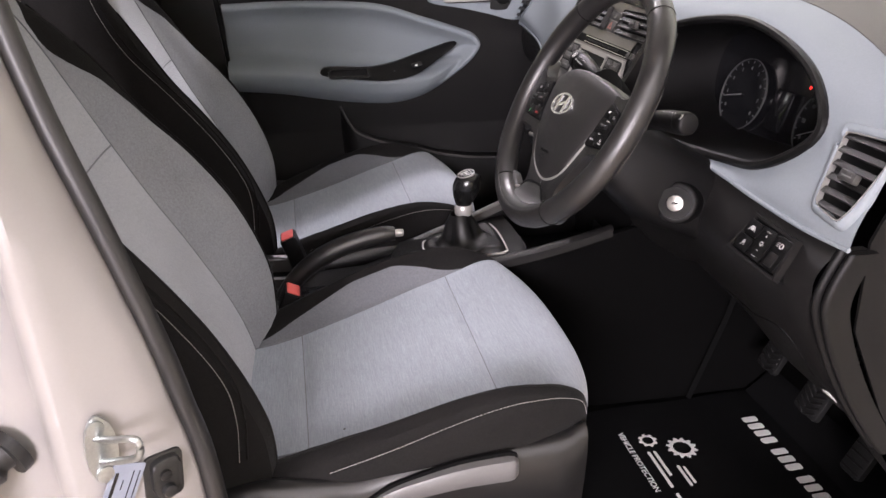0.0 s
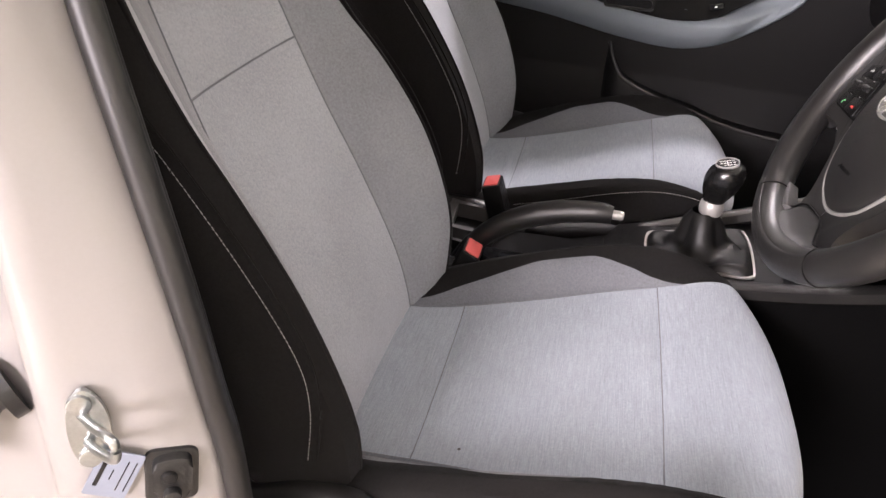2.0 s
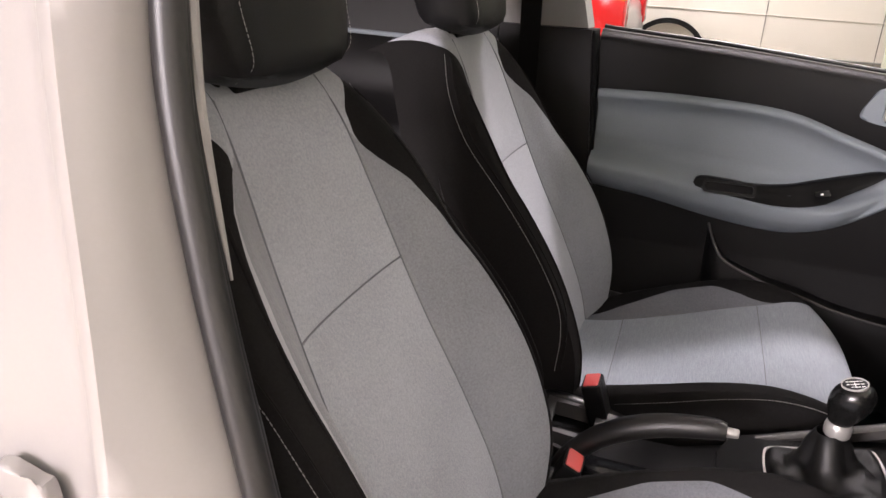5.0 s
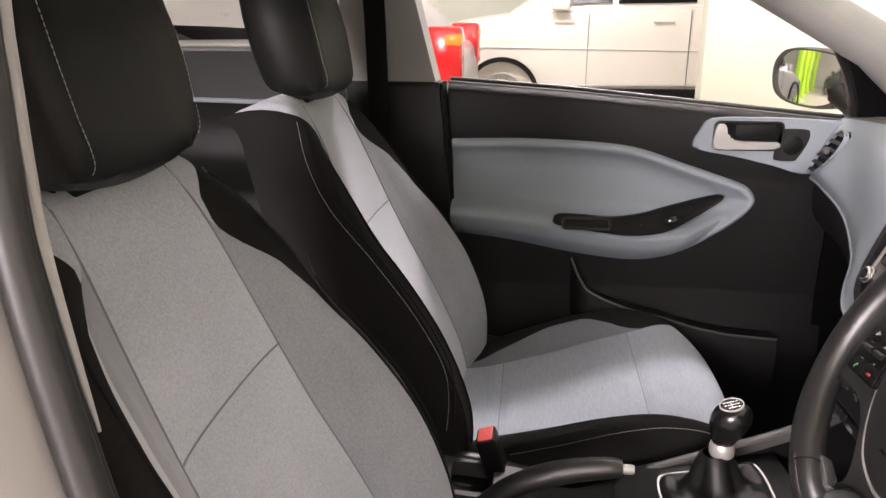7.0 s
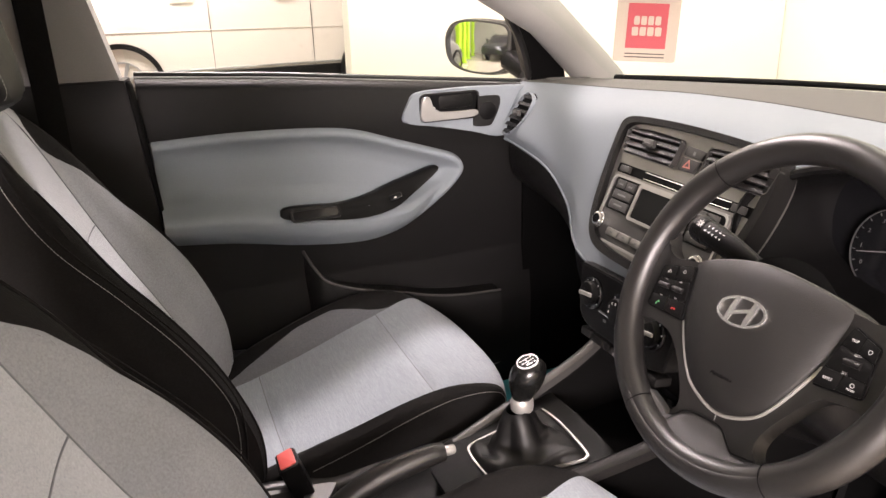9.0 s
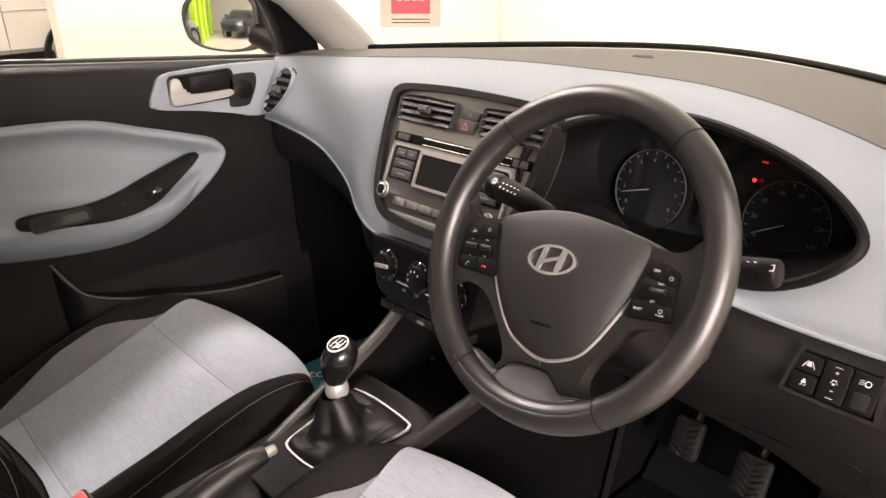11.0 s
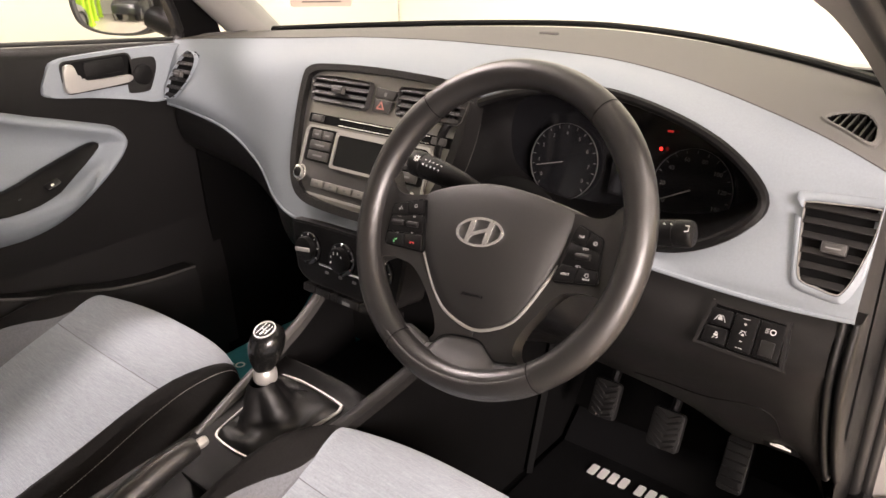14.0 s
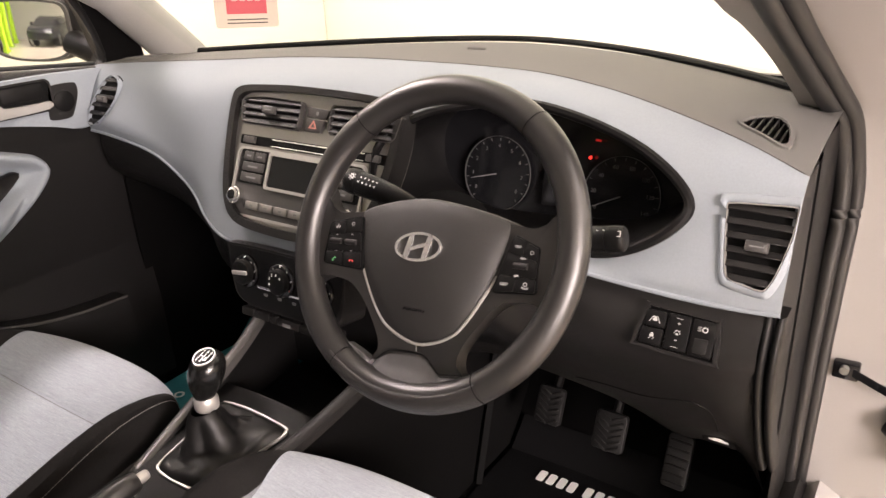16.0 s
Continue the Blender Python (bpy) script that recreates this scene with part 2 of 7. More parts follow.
def box(x0, x1, y0, y1, z0, z1, bevel=0.0, seg=2, m=None, bm=None):
    b = bmesh.new()
    bmesh.ops.create_cube(b, size=1)
    bmesh.ops.transform(b, matrix=Matrix.Translation(((x0 + x1) / 2, (y0 + y1) / 2, (z0 + z1) / 2)) @ Matrix.Diagonal((abs(x1 - x0), abs(y1 - y0), abs(z1 - z0), 1)), verts=b.verts)
    if bevel:
        bmesh.ops.bevel(b, geom=b.edges[:], offset=bevel, segments=seg, profile=0.5, affect="EDGES")
    if m is not None:
        bmesh.ops.transform(b, matrix=m, verts=b.verts)
    return join(bm, b) if bm else b


def join(bm, other):
    tmp = bpy.data.meshes.new("tmp")
    other.to_mesh(tmp)
    other.free()
    bm.from_mesh(tmp)
    bpy.data.meshes.remove(tmp)
    return bm


def loft(rings, closed=True, caps=True):
    """Skin through rings of equal length."""
    bm = bmesh.new()
    rows = [[bm.verts.new(p) for p in r] for r in rings]
    n = len(rings[0])
    for a, b in zip(rows, rows[1:]):
        for i in range(n if closed else n - 1):
            j = (i + 1) % n
            bm.faces.new((a[i], a[j], b[j], b[i]))
    if caps and closed:
        bm.faces.new(rows[0][::-1])
        bm.faces.new(rows[-1])
    return bm


def spline(pts, n, closed=False):
    """Catmull-Rom points through pts (tuples of any length)."""
    P = [np.array(p, float) for p in pts]
    k = len(P)
    out = []
    spans = k if closed else k - 1
    for i in range(spans):
        if closed:
            a, b, c, d = (P[(i + j) % k] for j in (-1, 0, 1, 2))
        else:
            b, c = P[i], P[i + 1]
            a = P[i - 1] if i else 2 * b - c
            d = P[i + 2] if i + 2 < k else 2 * c - b
        for s in range(n):
            t = s / n
            out.append(0.5 * (2 * b + (c - a) * t + (2 * a - 5 * b + 4 * c - d) * t * t + (3 * b - a - 3 * c + d) * t ** 3))
    if not closed:
        out.append(P[-1])
    return out


def tube(pts, r, sides=10, closed=False, flat=1.0, n=6, up=(0, 0, 1), caps=True, smooth_path=True):
    """A round or flattened tube along a path; r may be a list along pts."""
    rs = list(r) if isinstance(r, (list, tuple)) else [r] * len(pts)
    P = spline([(*p, q) for p, q in zip(pts, rs)], n, closed) if smooth_path else [np.array((*p, q), float) for p, q in zip(pts, rs)]
    rings = []
    k = len(P)
    for i, p in enumerate(P):
        a = P[(i - 1) % k] if closed or i else P[i]
        b = P[(i + 1) % k] if closed or i < k - 1 else P[i]
        d = Vector(b[:3] - a[:3]).normalized()
        s = d.cross(Vector(up))
        if s.length < 1e-4:
            s = d.cross(Vector((0, 1, 0.01)))
        s.normalize()
        u = s.cross(d)
        c = Vector(p[:3])
        rings.append([c + (s * math.cos(g) + u * (math.sin(g) * flat)) * p[3] for g in (2 * math.pi * j / sides for j in range(sides))])
    if closed:
        rings.append(rings[0])
        bm = loft(rings, True, False)
        bmesh.ops.remove_doubles(bm, verts=bm.verts, dist=1e-6)
        return bm
    return loft(rings, True, caps)


def prism(outline, m, depth, bevel=0.0, seg=2):
    """A plate: an outline in a plane's own (u, v), raised by depth along its normal; m lays the plane in the world."""
    bm = bmesh.new()
    low = [bm.verts.new((u, v, 0)) for u, v in outline]
    top = [bm.verts.new((u, v, depth)) for u, v in outline]
    k = len(outline)
    for i in range(k):
        bm.faces.new((low[i], low[(i + 1) % k], top[(i + 1) % k], top[i]))
    cap = bm.faces.new(top)
    bm.faces.new(low[::-1])
    if bevel:
        bmesh.ops.bevel(bm, geom=list(cap.edges), offset=bevel, segments=seg, profile=0.5, affect="EDGES")
    bmesh.ops.transform(bm, matrix=m, verts=bm.verts)
    return bm


def rounded(w, h, r, n=4, cx=0.0, cy=0.0):
    pts = []
    for sx, sy, a0 in ((1, 1, 0), (-1, 1, 90), (-1, -1, 180), (1, -1, 270)):
        for i in range(n + 1):
            a = radians(a0 + 90 * i / n)
            pts.append((cx + sx * (w / 2 - r) + r * math.cos(a), cy + sy * (h / 2 - r) + r * math.sin(a)))
    return pts


def ring_plate(outer, inner, m, depth, z0=0.0):
    """A frame between two outlines of equal length, with thickness."""
    a = [[(m @ Vector((u, v, z))) for u, v in o] for o, z in ((outer, z0), (outer, z0 + depth), (inner, z0 + depth), (inner, z0))]
    a.append(a[0])
    bm = loft(a, True, False)
    bmesh.ops.remove_doubles(bm, verts=bm.verts, dist=1e-6)
    return bm


def disc(r, m, depth, n=32, bevel=0.0):
    return prism([(r * math.cos(2 * math.pi * i / n), r * math.sin(2 * math.pi * i / n)) for i in range(n)], m, depth, bevel)


def frame_at(origin, u, v):
    """A plane's matrix from its origin and the directions of its u and v."""
    u, v = Vector(u).normalized(), Vector(v)
    v = (v - u * v.dot(u)).normalized()
    w = u.cross(v)
    m = Matrix((u, v, w)).transposed().to_4x4()
    m.translation = origin
    return m


def lettering(text, m, size, depth=0.0004, align="CENTER"):
    cu = bpy.data.curves.new("lettering", "FONT")
    cu.body, cu.size, cu.extrude, cu.align_x, cu.align_y = text, size, depth, align, "CENTER"
    cu.resolution_u = 3
    ob = bpy.data.objects.new("lettering", cu)
    scene.collection.objects.link(ob)
    bpy.context.view_layer.update()
    me = bpy.data.meshes.new_from_object(ob.evaluated_get(bpy.context.evaluated_depsgraph_get()))
    bm = bmesh.new()
    bm.from_mesh(me)
    bpy.data.meshes.remove(me)
    bpy.data.objects.remove(ob)
    bpy.data.curves.remove(cu)
    bmesh.ops.transform(bm, matrix=m, verts=bm.verts)
    return bm


def stitches(pts, length=0.0040, gap=0.0016, r=0.00042, normal=(0, 0, 1)):
    """A row of short thread stitches along a path."""
    P = [Vector(p[:3]) for p in spline(pts, 24)]
    bm = bmesh.new()
    run, at = 0.0, 0.0
    for a, b in zip(P, P[1:]):
        d = b - a
        L = d.length
        while at < run + L:
            c = a + d * ((at - run) / L)
            e = d.normalized()
            s = e.cross(Vector(normal)).normalized() * r
            u = Vector(normal).normalized() * r
            q = [c - e * length / 2, c + e * length / 2]
            v = [bm.verts.new(k + o) for k in q for o in (s, u, -s, -u)]
            for i in range(4):
                j = (i + 1) % 4
                bm.faces.new((v[i], v[j], v[4 + j], v[4 + i]))
            bm.faces.new(v[:4][::-1])
            bm.faces.new(v[4:])
            at += length + gap
        run += L
    return bm


def lerp(x, table):
    xs = [t[0] for t in table]
    return [float(np.interp(x, xs, [t[i] for t in table])) for i in range(1, len(table[0]))]


def sheet(f, us, vs, keep=None):
    """A surface f(u, v) -> point over two lists; keep(u, v) says which cells stay."""
    bm = bmesh.new()
    g = [[bm.verts.new(f(u, v)) for v in vs] for u in us]
    for i in range(len(us) - 1):
        for j in range(len(vs) - 1):
            if keep is None or keep((us[i] + us[i + 1]) / 2, (vs[j] + vs[j + 1]) / 2):
                bm.faces.new((g[i][j], g[i + 1][j], g[i + 1][j + 1], g[i][j + 1]))
    bmesh.ops.delete(bm, geom=[v for v in bm.verts if not v.link_faces], context="VERTS")
    return bm


def thick(bm, d):
    """Gives a sheet a thickness d along its normals."""
    bmesh.ops.recalc_face_normals(bm, faces=bm.faces)
    bmesh.ops.solidify(bm, geom=bm.faces[:], thickness=d)
    return bm


def steps(a, b, n):
    return [a + (b - a) * i / n for i in range(n + 1)]


# ---- the showroom ----
tagged(part("floor", box(-14, 6, -6, 10, -0.1, 0.0), "floor"), "polished beige showroom floor", "floor", kind="structure")
tagged(part("ceiling", box(-14, 6, -6, 10, 3.3, 3.4), "ceiling"), "white showroom ceiling", "ceiling", kind="structure")
tagged(part("wall_front", box(3.4, 3.55, -6, 10, 0, 3.3), "wall"), "plain cream painted wall", "wall", kind="structure")
tagged(part("wall_back", box(-14.1, -14, -6, 10, 0, 3.3), "wall"), "plain cream painted wall", "wall", kind="structure")
tagged(part("wall_left", box(-14, 6, 10, 10.1, 0, 3.3), "wall"), "plain cream painted wall", "wall", kind="structure")
tagged(part("wall_right", box(-14, 6, -6.1, -6, 0, 3.3), "wall"), "plain cream painted wall", "wall", kind="structure")
tagged(part("wall_partition", box(0.56, 3.39, 2.8, 2.92, 0, 3.29, 0.004), "wall"), "cream partition wall beside the car", "wall", kind="structure")

first = None
for x, y in ((0.4, -2.6), (-2.6, -1.6), (2.6, 0.9), (-6.0, 1.5), (-6.0, -2.5), (-10.0, 1.5), (-1.2, 4.6), (-4.5, 5.2)):
    if first is None:
        first = thing("ceiling_light", "flat white ceiling light panel, switched on", "ceiling light", (x, y, 3.3), "ceiling lights")
        part("light_frame", box(x - 0.62, x + 0.62, y - 0.32, y + 0.32, 3.25, 3.298, 0.004), "white", first)
        part("diffuser", box(x - 0.58, x + 0.58, y - 0.28, y + 0.28, 3.235, 3.252), "lamp", first)
    else:
        copy_thing(first, pose(x, y, 3.3))

pillar = None
for x, y in ((-5.6, 4.5), (-7.4, 5.1), (-9.2, 5.6), (-11.2, 6.0)):
    if pillar is None:
        pillar = thing("column", "lime green painted showroom column", "column", (x, y, 0), "green columns")
        part("shaft", prism(rounded(0.3, 0.3, 0.05, 4), Matrix.Translation((x, y, 0.02)), 3.28), "green", pillar)
        part("base", box(x - 0.19, x + 0.19, y - 0.19, y + 0.19, 0, 0.08, 0.01), "green", pillar)
    else:
        copy_thing(pillar, pose(x, y, 0))


def parked_car(name, paint, label, place, turn, suv=True):
    """A whole parked car, nose along its own +x, as a lofted body with glass, wheels and lamps."""
    t = thing(name, label, "car")
    L = 4.4 if suv else 4.1
    up = 0.25 if suv else 0.0
    zs = 1.45 + 1.6 * up
    prof = [(-L / 2, 0.45, 0.85), (-L / 2 + 0.12, 0.32, 1.02), (-1.2, 0.26, 1.04), (0.0, 0.25, 1.02), (0.9, 0.26, 0.98), (1.5, 0.30, 0.93), (L / 2 - 0.15, 0.34, 0.80), (L / 2, 0.42, 0.66)]
    rings = []
    for x, lo, hi, in prof:
        hi += up
        w = 0.9 * (1 - 0.10 * abs(x / (L / 2)) ** 4)
        half = [(w * 0.86, lo), (w * 0.97, lo + 0.06), (w, lo + 0.22), (w * 0.985, hi - 0.30), (w * 0.995, hi - 0.16), (w * 0.94, hi - 0.03), (w * 0.80, hi)]
        ring = [(x, y, z) for y, z in half] + [(x, -y, z) for y, z in half[::-1]]
        rings.append(ring)
    dense = []
    cols = list(zip(*rings))
    smoothcols = [spline(c, 6) for c in cols]
    for k in range(len(smoothcols[0])):
        dense.append([tuple(c[k]) for c in smoothcols])
    part("body", loft(dense), paint, t)
    cab = []
    for x, lo, hi, w0, w1 in ((-L / 2 + 0.18, 0.98, 1.10, 0.80, 0.74), (-1.55, 0.98, zs - 0.06, 0.80, 0.62), (-0.6, 0.98, zs, 0.81, 0.62), (0.3, 0.96, zs - 0.04, 0.81, 0.60), (0.55, 0.95, zs - 0.16, 0.80, 0.60), (1.25, 0.92, 0.97, 0.78, 0.72)):
        lo, hi = lo + up, hi + (up if hi < 1.2 else 0)
        cab.append([(x, w0, lo), (x, (w0 + w1) / 2 + 0.03, (lo + hi) / 2), (x, w1, hi - 0.03), (x, w1 - 0.12, hi), (x, -w1 + 0.12, hi), (x, -w1, hi - 0.03), (x, -(w0 + w1) / 2 - 0.03, (lo + hi) / 2), (x, -w0, lo)])
    part("cabin", loft(cab), paint, t)
    for s in (1, -1):
        for x0, x1 in ((-1.45, -0.75), (-0.68, 0.12), (0.18, 0.62)):
            q = [(x0, s * 0.815, 1.06 + up), (x1, s * 0.815, 1.05 + up), (x1 - 0.1, s * 0.66, zs - 0.16), (x0 + 0.03, s * 0.66, zs - 0.16)]
            bm = bmesh.new()
            bm.faces.new([bm.verts.new(p) for p in q])
            bmesh.ops.solidify(bm, geom=bm.faces[:], thickness=0.008)
            part("side_window", bm, "gloss", t)
        part("sill", box(-1.0, 1.0, s * 0.86, s * 0.925, 0.2, 0.36 + 0.3 * up, 0.02), "black", t)
        if suv:
            part("chrome_strip", box(-0.95, 0.95, s * 0.90, s * 0.930, 0.455, 0.472, 0.004), "steel", t)
            part("body_crease", tube([(-1.7, s * 0.893, 0.80), (-0.5, s * 0.899, 0.83), (0.8, s * 0.899, 0.85), (1.6, s * 0.885, 0.86)], 0.007, 6), paint, t)
        for xa in (-0.62, 0.42):
            part("door_gap", box(xa - 0.002, xa + 0.002, s * 0.885, s * 0.903, 0.40, 0.98 + up), "black", t)
        for xa in (-0.35, 0.72 - 0.35 + 0.3):
            part("door_pull", box(xa - 0.11, xa + 0.11, s * 0.895, s * 0.93, 0.86 + up, 0.885 + up, 0.01), paint, t)
        part("door_mirror", box(0.62, 0.82, s * 0.86, s * 1.05, 0.98 + up, 1.12 + up, 0.04), paint, t)
        for x in (-1.3, 1.32):
            m = pose(x, s * 0.93, 0.35, 90 * s, 0, 0)
            part("wheel_arch", ring_plate([(0.41 * math.cos(a), 0.41 * math.sin(a)) for a in steps(0, 2 * math.pi, 40)[:-1]], [(0.36 * math.cos(a), 0.36 * math.sin(a)) for a in steps(0, 2 * math.pi, 40)[:-1]], m, 0.06, -0.05), "black", t)
            tyre = part("wheel", disc(0.335, m, 0.2, 36, 0.03), "tyre", t)
            tyre.matrix_world = Matrix.Translation((0, -s * 0.19 if s > 0 else 0.19, 0))
            rim = bmesh.new()
            for k in range(10):
                a = 2 * math.pi * k / 10
                box(0.05, 0.225, -0.018, 0.018, 0.0, 0.02, 0.004, 1, m @ pose(0, 0, 0.012, 0, 0, math.degrees(a)), rim)
            join(rim, ring_plate([(0.235 * math.cos(a), 0.235 * math.sin(a)) for a in steps(0, 2 * math.pi, 36)[:-1]], [(0.215 * math.cos(a), 0.215 * math.sin(a)) for a in steps(0, 2 * math.pi, 36)[:-1]], m, 0.022, 0.012))
            part("wheel_rim", rim, "steel", t)
        part("tail_lamp", box(-L / 2 - 0.01, -L / 2 + 0.22, s * 0.62, s * 0.875, 0.80, 1.14, 0.03), "taillight", t)
        part("indicator_lamp", box(-L / 2 - 0.014, -L / 2 + 0.1, s * 0.64, s * 0.88, 1.02, 1.10, 0.02), "amber", t)
        part("headlamp", box(L / 2 - 0.3, L / 2 - 0.05, s * 0.55, s * 0.82, 0.62, 0.76, 0.03), "lcd", t)
    t.matrix_world = pose(*place, 0, 0, turn)
    return t


parked_car("parked_suv", "champagne", "champagne-coloured SUV parked beyond the partition wall", (0.72, 8.1, 0), 180)
parked_car("parked_hatchback", "darkpaint", "black hatchback parked behind the car", (-10.8, 3.0, 0), 10, False)
parked_car("parked_car", "paint", "white hatchback with red tail lamps beside the car", (-2.78, 4.66, 0), 180, False)

# ---- the car's shell ----
shell = "structure"
tagged(part("car_floor", box(-1.9, 1.0, -0.74, 0.74, 0.17, 0.2), "carpet"), "black carpeted car floor", "car floor", kind=shell)


def roof_f(u, v):
    return (u, v, 1.435 - 0.05 * (v / 0.6) ** 2 - 0.045 * ((u + 0.8) / 1.0) ** 2)


tagged(part("roof", thick(sheet(roof_f, steps(-1.75, 0.05, 18), steps(-0.60, 0.60, 16)), 0.04), "lining"), "pale grey lined car roof", "car roof", kind=shell)
tagged(part("bulkhead", loft([[(0.98, y, 0.2), (1.0, y, 0.2), (1.02, y, 0.97), (1.0, y, 0.97)] for y in (-0.76, 0.76)]), "black"), "black bulkhead below the windscreen", "bulkhead", kind=shell)
tagged(part("tailgate", loft([[(-1.9, y, 0.2), (-1.94, y, 0.2), (-1.98, y, 0.95), (-1.8, y, 1.40), (-1.75, y, 1.40), (-1.92, y, 0.95)] for y in (-0.7, 0.7)]), "black"), "black lined tailgate of the car", "tailgate", kind=shell)
bonnet_f = lambda u, v: (u, v, 0.955 - 0.10 * ((u - 1.0) / 0.9) - 0.05 * (v / 0.7) ** 2)
tagged(part("bonnet", thick(sheet(bonnet_f, steps(1.06, 1.75, 8), steps(-0.72, 0.72, 12)), 0.02), "paint"), "white bonnet of the car", "bonnet", kind=shell)

# left body side: sill, door outer skin below the window, pillars
tagged(part("sill_left", box(-1.9, 0.75, 0.70, 0.80, 0.16, 0.34, 0.02), "black"), "black sill below the doors", "sill", kind=shell)


# pillars in the windscreen corners
def a_pillar(s, name):
    ring = []
    for x, y, z, w, d in ((0.73, 0.745, 0.93, 0.060, 0.045), (0.62, 0.705, 1.03, 0.052, 0.042), (0.44, 0.632, 1.165, 0.048, 0.040), (0.2, 0.585, 1.29, 0.046, 0.038), (-0.05, 0.56, 1.385, 0.045, 0.038)):
        base = Vector((x, s * y, z))
        along = Vector((0.60, s * 0.12, -0.42)).normalized()
        out = Vector((0.25, s, 0.25)).normalized()
        side = along.cross(out).normalized()
        ring.append([base + out * (d * math.cos(a)) * 0.9 + side * (w * math.sin(a)) for a in steps(0, 2 * math.pi, 20)[:-1]])
    ob = part(name, loft(ring), "trim_light")
    return tagged(ob, "light grey trimmed windscreen pillar", "pillar", kind=shell)


a_pillar(1, "pillar_front_left")
TRIM_IN = [(-0.02, -0.565, 1.355), (0.2, -0.578, 1.268), (0.376, -0.613, 1.159), (0.436, -0.633, 1.125), (0.516, -0.651, 1.079), (0.597, -0.669, 1.022), (0.649, -0.687, 0.965), (0.681, -0.698, 0.905), (0.688, -0.722, 0.885)]
TRIM_OUT = [(-0.02, -0.632, 1.352), (0.19, -0.650, 1.27), (0.364, -0.672, 1.161), (0.43, -0.682, 1.125), (0.499, -0.692, 1.083), (0.606, -0.714, 1.008), (0.655, -0.724, 0.95), (0.678, -0.731, 0.90), (0.688, -0.735, 0.88)]
rings = []
for p, q in zip(spline(TRIM_IN, 4), spline(TRIM_OUT, 4)):
    a, b = Vector(p), Vector(q)
    lift = Vector((-0.45, -0.25, 0.1)) * 0.018
    rings.append([a + Vector((0.05, 0.01, 0.03)), a, a.lerp(b, 0.2) + lift * 0.7, a.lerp(b, 0.5) + lift, a.lerp(b, 0.8) + lift * 0.8, b, b + Vector((0.05, -0.01, 0.03))])
tagged(part("pillar_front_right", loft(rings), "trim_light"), "light grey trimmed windscreen pillar", "pillar", kind=shell)


def ws(u, v):
    """Windscreen: u across -1..1, v from base to roof."""
    bx = 1.08 - 0.42 * abs(u) ** 1.7
    base = Vector((bx, u * 0.70, 1.0))
    top = Vector((0.07 - 0.05 * u * u, u * 0.58, 1.425 - 0.03 * u * u))
    return base.lerp(top, v)


screen = part("window_screen", sheet(ws, steps(-1, 1, 20), steps(0, 1, 8)), "glass")
screen.visible_shadow = False
tagged(screen, "clear curved windscreen glass", "windscreen", kind=shell)
tagged(part("windscreen_seal", tube([ws(u, 0.0) + Vector((-0.004, 0, 0.008)) for u in steps(-0.99, 0.99, 12)], 0.007, 8), "slotblack"), "black rubber seal at the windscreen base", "seal", kind=shell)


# ---- seats ----
SEAT_Y = -0.36
# x, z of the middle, half-width of the middle panel, half-width over the bolsters, height of the bolster, lower edge, how far the sides lie behind the middle
CUSHION = [
    (0.00, -0.440, 0.452, 0.150, 0.232, 0.012, 0.42, 0.0), (0.10, -0.370, 0.452, 0.156, 0.245, 0.030, 0.425, 0.0), (0.18, -0.302, 0.463, 0.162, 0.255, 0.046, 0.43, 0.0),
    (0.34, -0.190, 0.490, 0.178, 0.265, 0.058, 0.445, 0.002), (0.48, -0.100, 0.520, 0.186, 0.266, 0.054, 0.46, 0.005), (0.60, -0.024, 0.544, 0.191, 0.262, 0.040, 0.47, 0.009),
    (0.70, 0.040, 0.557, 0.199, 0.253, 0.019, 0.475, 0.018), (0.79, 0.088, 0.556, 0.206, 0.240, 0.005, 0.475, 0.029), (0.86, 0.119, 0.546, 0.209, 0.230, 0.0, 0.47, 0.038),
    (0.91, 0.134, 0.528, 0.207, 0.225, 0.0, 0.46, 0.043), (0.95, 0.141, 0.498, 0.203, 0.220, 0.0, 0.44, 0.045), (1.00, 0.138, 0.42, 0.196, 0.212, 0.0, 0.40, 0.045),
]


def smooth_table(table, n=12):
    return [tuple(r) for r in spline(table, n)]


CUSH = smooth_table(CUSHION)


def cushion(t, s):
    x, z, w, W, h, low, c0 = lerp(t, CUSH)
    bow = lambda y: x - c0 * (min(y, W) / W) ** 2.6
    a, sg = abs(s), (1 if s >= 0 else -1)
    if a <= 0.5:
        y = w * a / 0.5
        dz = -0.006 * (1 - (a / 0.5) ** 2) + 0.004 * math.sin(min(1, t / 0.6) * math.pi)
        dz -= 0.0042 * (1 - (a / 0.5) ** 6) * sum(math.exp(-((t - k) / 0.016) ** 2) for k in (0.18, 0.60))
        return (bow(y), SEAT_Y + sg * y, z + dz)
    c = w + 0.62 * (W - w)
    prof = [(0.5, w, 0.0), (0.58, w + 0.2 * (W - w), h * 0.34), (0.64, w + 0.38 * (W - w), h * 0.76), (0.70, c, h), (0.76, w + 0.84 * (W - w), h * 0.93 - 0.004), (0.82, W - 0.003, h * 0.55 - 0.016), (0.90, W, h * 0.2 - 0.045)]
    ys, zs = [p[1] for p in prof] + [W - 0.008], [z + p[2] for p in prof] + [low]
    ss = [p[0] for p in prof] + [1.0]
    y = float(np.interp(a, ss, ys))
    return (bow(y), SEAT_Y + sg * y, float(np.interp(a, ss, zs)))


